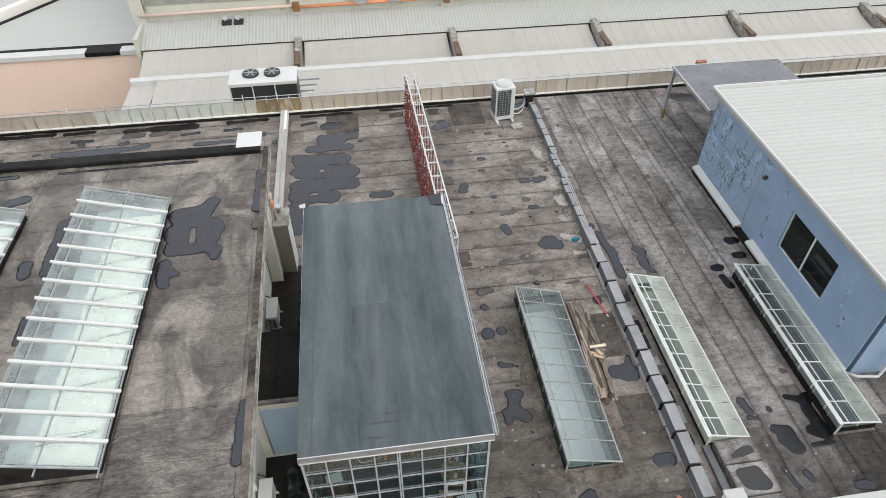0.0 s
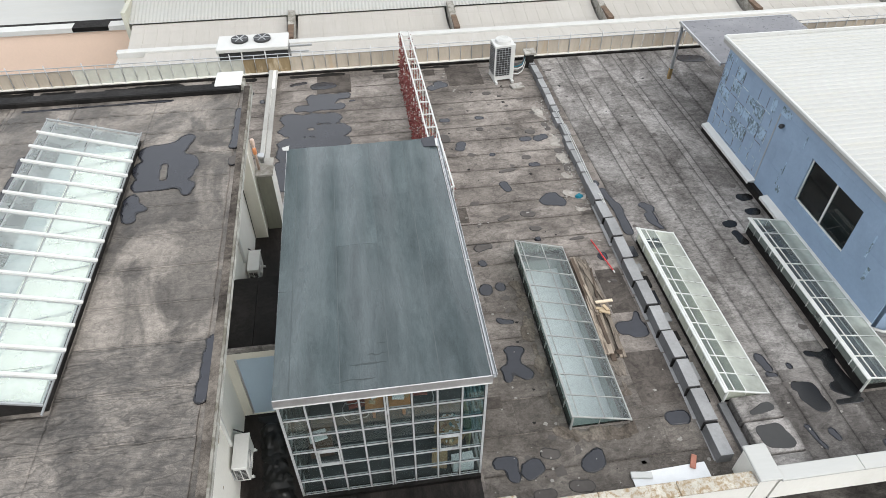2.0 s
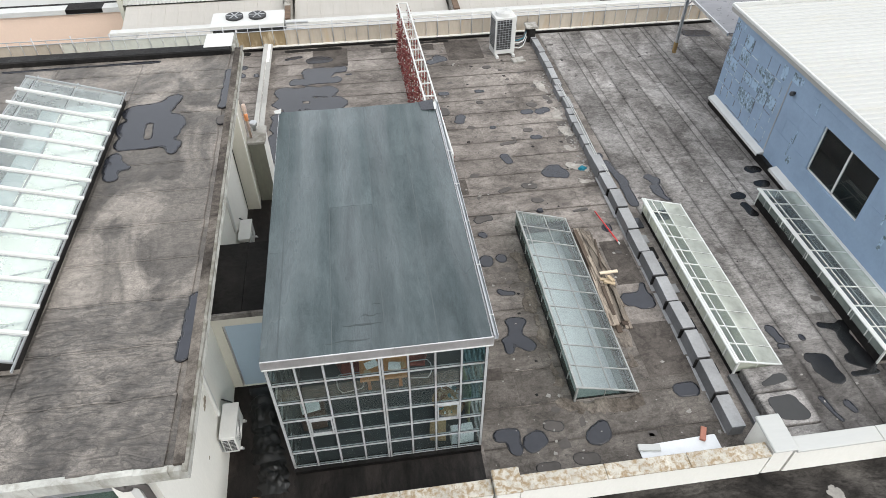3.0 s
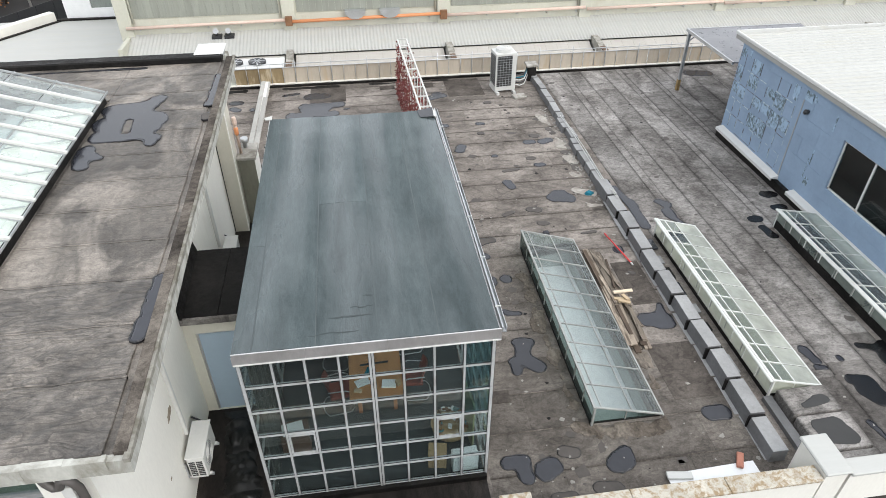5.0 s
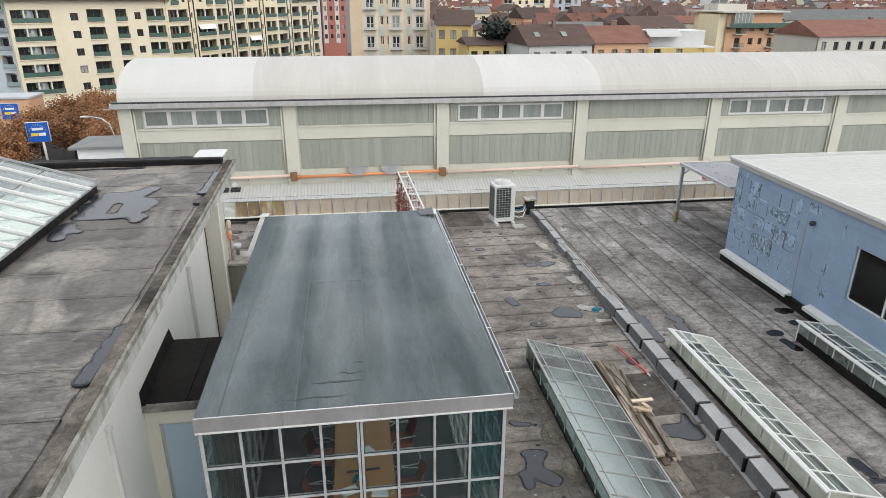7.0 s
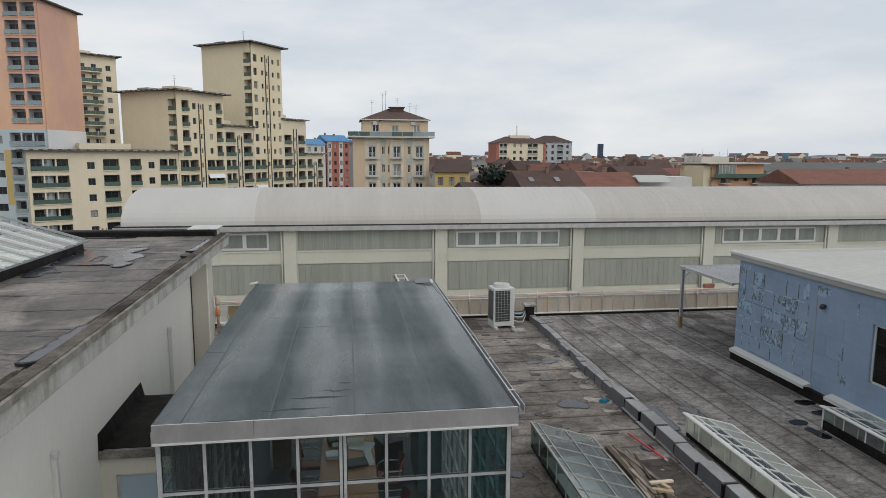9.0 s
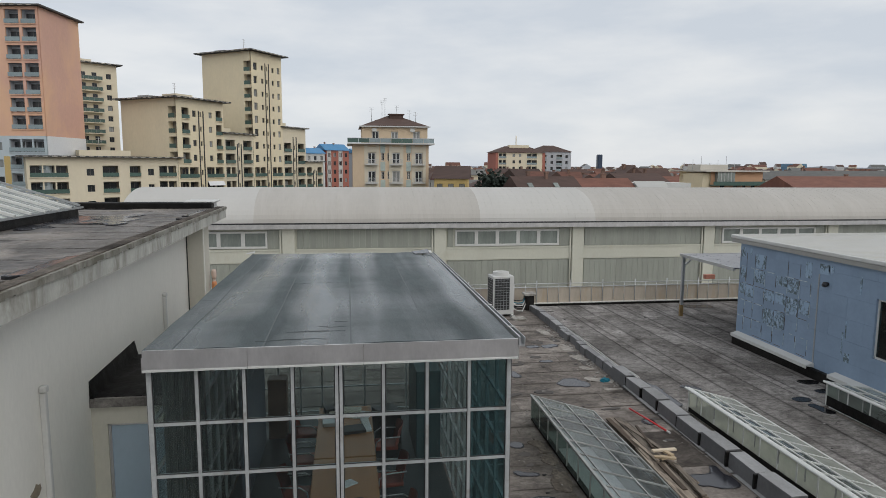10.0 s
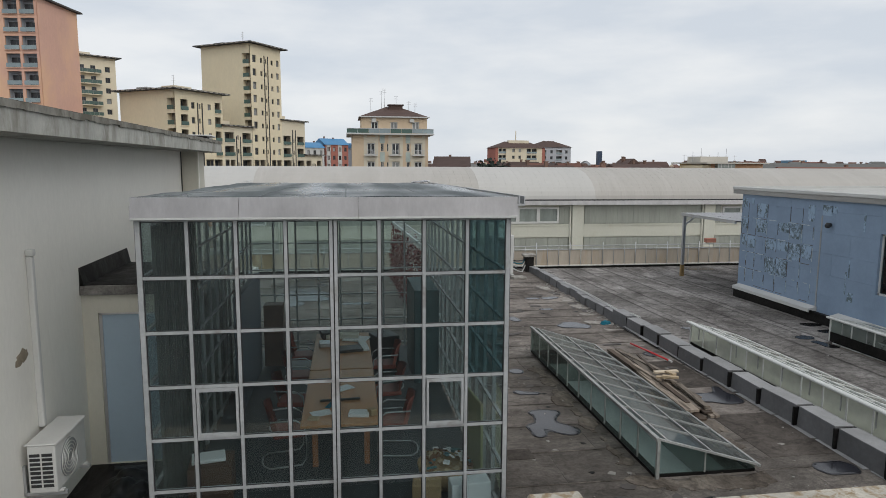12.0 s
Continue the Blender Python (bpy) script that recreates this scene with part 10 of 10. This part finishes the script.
# rear terrace behind the room
puddle(floor, [(-1.75, 26.35, -1.25, 26.35, 0.30), (-2.0, 25.35, -0.55, 25.4, 0.28), (-1.8, 25.0, -1.2, 25.0, 0.3), (-2.5, 24.5, -0.9, 24.5, 0.28), (-2.9, 23.7, -1.15, 23.6, 0.42), (-2.85, 22.85, -0.85, 22.6, 0.48),
               (-2.9, 21.9, -0.8, 21.8, 0.40), (-2.95, 21.2, -1.6, 21.0, 0.4), (-2.95, 20.4, -2.9, 19.2, 0.42)], 300, Z + 0.003, cut=((-2.05, 22.85, -1.98, 22.85, 0.07), (-2.45, 21.25, -2.2, 21.25, 0.06)), jag=0.10, step=0.06)
puddle(floor, [(0.1, 20.85, 0.7, 20.85, 0.2)], 301, Z)
spots(floor, ((-2.9, 26.6, -2.3, 26.75, 0.11), (-0.35, 24.9, -0.2, 24.9, 0.07), (-4.9, 26.1, -4.7, 26.1, 0.2), (-4.85, 25.5, -4.75, 25.4, 0.2), (-4.1, 25.4, -4.1, 25.3, 0.12)), 310, Z)
puddle(floor, [(-13.6, 25.6, -10.2, 25.75, 0.2), (-9.9, 25.85, -9.75, 25.85, 0.2), (-14.45, 25.75, -14.3, 25.75, 0.1), (-12.5, 25.5, -11.0, 25.6, 0.2)], 320, Z, jag=0.06)
puddle(floor, [(-13.1, 26.6, -12.3, 26.62, 0.12), (-12.7, 26.35, -12.6, 26.2, 0.12)], 321, Z)
spots(floor, ((-10.9, 26.15, -10.7, 26.2, 0.15), (-7.6, 25.65, -6.0, 25.7, 0.14), (-6.4, 26.65, -5.7, 26.68, 0.12), (-8.3, 26.55, -7.6, 26.62, 0.12), (-11.9, 26.05, -11.8, 26.05, 0.07), (-17.5, 25.4, -15.8, 25.5, 0.12)), 330, Z)
spots(floor, ((-10.8, 26.75, -10.2, 26.8, 0.22), (-9.6, 26.75, -9.2, 26.85, 0.2)), 340, Z, M_PATCH_DRY, jag=0.1, label="old dull felt patch", rim=0.03)
spots(floor, ((-16.5, 27.35, -14.2, 27.35, 0.16), (-13.6, 27.3, -12.4, 27.35, 0.14), (-10.9, 27.2, -9.9, 27.25, 0.16), (-9.6, 27.2, -7.9, 27.2, 0.26), (-6.3, 27.3, -4.6, 27.35, 0.14), (-2.9, 27.35, -0.6, 27.35, 0.12), (0.8, 27.4, 4.2, 27.4, 0.08)), 350, Z, M_BLACK, jag=0.08, rim=0, label="black tarred strip along the upturn")
# right terrace
puddle(floor, [(9.5, 16.25, 9.62, 16.1, 0.19), (9.5, 15.7, 9.52, 15.45, 0.19), (9.58, 15.2, 9.68, 15.05, 0.1)], 400, Z + 0.002)
puddle(floor, [(8.35, 17.3, 8.5, 16.3, 0.14), (8.55, 16.4, 8.5, 15.0, 0.17), (8.24, 17.75, 8.24, 17.7, 0.12)], 401, Z + 0.002, jag=0.04)
puddle(floor, [(10.72, 8.48, 11.05, 8.42, 0.14), (10.85, 8.1, 11.0, 7.86, 0.2), (11.1, 8.2, 11.12, 7.8, 0.12)], 402, Z + 0.002, M_TAR, jag=0.03, label="wet black tar patch", rim=0)
puddle(floor, [(11.6, 9.42, 11.95, 9.3, 0.1), (12.05, 9.2, 12.2, 9.35, 0.16), (12.02, 8.9, 12.05, 8.3, 0.2), (11.75, 8.28, 12.1, 8.08, 0.18)], 403, Z + 0.002, M_TAR, jag=0.03, label="wet black tar patch", rim=0)
spots(floor, ((11.55, 7.85, 12.15, 7.85, 0.08),), 404, Z + 0.003, M_TAR, jag=0.015, label="wet black tar patch", rim=0)
spots(floor, ((10.2, 9.5, 10.26, 9.1, 0.13), (10.2, 8.9, 10.36, 8.88, 0.1), (10.87, 9.12, 10.88, 9.08, 0.1), (10.9, 7.08, 10.96, 6.9, 0.1), (12.1, 6.58, 12.4, 6.55, 0.16), (15.4, 26.6, 16.1, 26.5, 0.32), (10.35, 7.3, 10.5, 6.7, 0.07)), 410, Z + 0.002)
spots(floor, ((11.95, 14.9, 12.05, 14.9, 0.2), (13.0, 15.4, 13.2, 15.4, 0.18), (13.1, 16.2, 13.3, 16.2, 0.2), (12.8, 14.6, 13.0, 14.6, 0.18), (12.0, 14.4, 12.05, 14.0, 0.15)), 430, Z + 0.002, M_TAR, label="wet black tar patch", rim=0)
puddle(plinth, [(9.1, 6.95, 9.5, 6.9, 0.20), (9.05, 7.2, 9.42, 7.22, 0.16)], 440, 0.262, M_TAR_DULL, fall=False, jag=0.025, label="dull dark bitumen patch", rim=0)
puddle(plinth, [(9.38, 7.82, 9.5, 7.84, 0.13), (9.02, 7.72, 9.2, 7.75, 0.07)], 441, 0.302, M_TAR_DULL, fall=False, jag=0.03, label="dull dark bitumen patch", rim=0)
# pale mortar spilt beside the kerb
spots(floor, ((7.1, 17.25, 7.5, 17.1, 0.2), (7.3, 18.3, 7.45, 18.2, 0.16), (7.45, 19.6, 7.5, 19.2, 0.16), (7.5, 21.1, 7.5, 20.4, 0.14), (7.35, 23.2, 7.5, 22.4, 0.12), (7.2, 16.35, 7.6, 16.4, 0.06)), 460, Z - 0.001, M_MORTAR, jag=0.16, rim=0, label="pale crumbled mortar spill")
spots(floor, ((7.5, 19.0, 7.52, 18.7, 0.13), (7.42, 20.0, 7.5, 19.9, 0.15), (7.4, 21.9, 7.5, 21.6, 0.13)), 470, Z, M_PATCH_DRY, jag=0.08, rim=0, label="old dull felt patch")
# upper roof
U = ROOF - 0.0165
puddle(upper, [(-5.2, 14.3, -4.7, 14.35, 0.33), (-4.55, 14.4, -4.42, 14.75, 0.17), (-4.36, 14.9, -4.3, 14.87, 0.13), (-5.1, 13.6, -4.4, 13.6, 0.42), (-4.27, 13.9, -4.25, 13.25, 0.2), (-5.15, 12.95, -4.6, 13.0, 0.28),
               (-4.35, 12.95, -4.1, 12.8, 0.14), (-4.1, 12.8, -4.12, 12.55, 0.13), (-5.3, 12.4, -5.3, 11.95, 0.18), (-5.1, 12.12, -4.98, 12.02, 0.1), (-5.28, 11.72, -5.2, 11.7, 0.12)], 500, U, cut=((-4.78, 13.68, -4.74, 13.15, 0.08),), fall=False, skirt=0.03, jag=0.045)
puddle(upper, [(-3.19, 16.0, -3.18, 14.3, 0.105)], 501, U + 0.024, fall=False, skirt=0.03, jag=0.04)
puddle(upper, [(-2.99, 7.95, -3.04, 6.7, 0.125)], 502, U + 0.024, fall=False, skirt=0.03, jag=0.04)
puddle(upper, [(-8.25, 14.4, -8.2, 12.5, 0.14), (-8.1, 14.5, -8.0, 14.5, 0.15)], 503, U, fall=False, skirt=0.03)
spots(upper, ((-8.75, 12.85, -8.7, 12.5, 0.16), (-9.95, 15.5, -9.65, 15.6, 0.2), (-8.18, 11.0, -8.18, 10.3, 0.1), (-7.45, 15.72, -7.0, 15.56, 0.1), (-6.6, 15.3, -6.3, 15.26, 0.07), (-9.0, 16.74, -5.1, 16.82, 0.05), (-11.5, 16.7, -10.2, 16.72, 0.1)), 510, U, fall=False, skirt=0.03, jag=0.03)
spots(upper, ((-3.15, 13.72, -3.15, 13.55, 0.1),), 520, U + 0.024, M_PATCH_DRY, fall=False, skirt=0.03, jag=0.04, label="old dull felt patch", rim=0.012)
# wet stains on the lower front roof and yard
spots(front_roof, ((9.3, 5.1, 9.5, 4.6, 0.14), (8.6, 4.5, 8.9, 4.5, 0.12)), 600, 0.0, M_CHALK, fall=False, jag=0.2, rim=0, label="pale dried splash")
spots(front_roof, ((12.0, 5.0, 13.4, 5.05, 0.25), (3.6, 4.8, 6.4, 4.85, 0.28)), 610, 0.002, M_TAR, fall=False, jag=0.12, rim=0, label="wet black stain")
spots(yard, ((-3.25, 6.66, -2.75, 6.66, 0.05), (-2.7, 6.55, -2.4, 6.48, 0.06)), 620, 0.012, M_RUST_STAIN, fall=False, jag=0.06, rim=0, label="orange rust stain")

# grit and flakes strewn over the terrace
rng = random.Random(91)
grit = thing("grit", "dark and pale flakes of felt and mortar strewn on the terrace", "debris", kind="stuff")
for mm, n, big in ((M_CHALK, 260, 0.045), (M_BLACK, 130, 0.07), (M_PATCH_DRY, 170, 0.17)):
    bm = bmesh.new()
    for i in range(n):
        left_half = rng.random() < 0.68
        xx, yy = (rng.uniform(2.3, 7.6), 6.4 + 20.5 * rng.random() ** 1.2) if left_half else (rng.uniform(8.3, 13.2), rng.uniform(6.4, 26.5))
        if any(h[0] - 0.35 < xx < h[2] + 0.3 and h[1] - 0.3 < yy < h[3] + 0.3 for h in HOLES):
            continue
        s = 0.012 + big * rng.random() ** 2.2
        t0 = rng.uniform(0, 6)
        prism(bm, [(xx + s * rng.uniform(0.5, 1.5) * math.cos(t0 + t), yy + s * rng.uniform(0.5, 1.2) * math.sin(t0 + t)) for t in (0.2, 1.5, 2.9, 4.4, 5.4)], gz(yy) + 0.009, gz(yy) + 0.0125 + (0.006 if mm is M_CHALK else 0.0))
    part("flakes", bm, mm, grit)
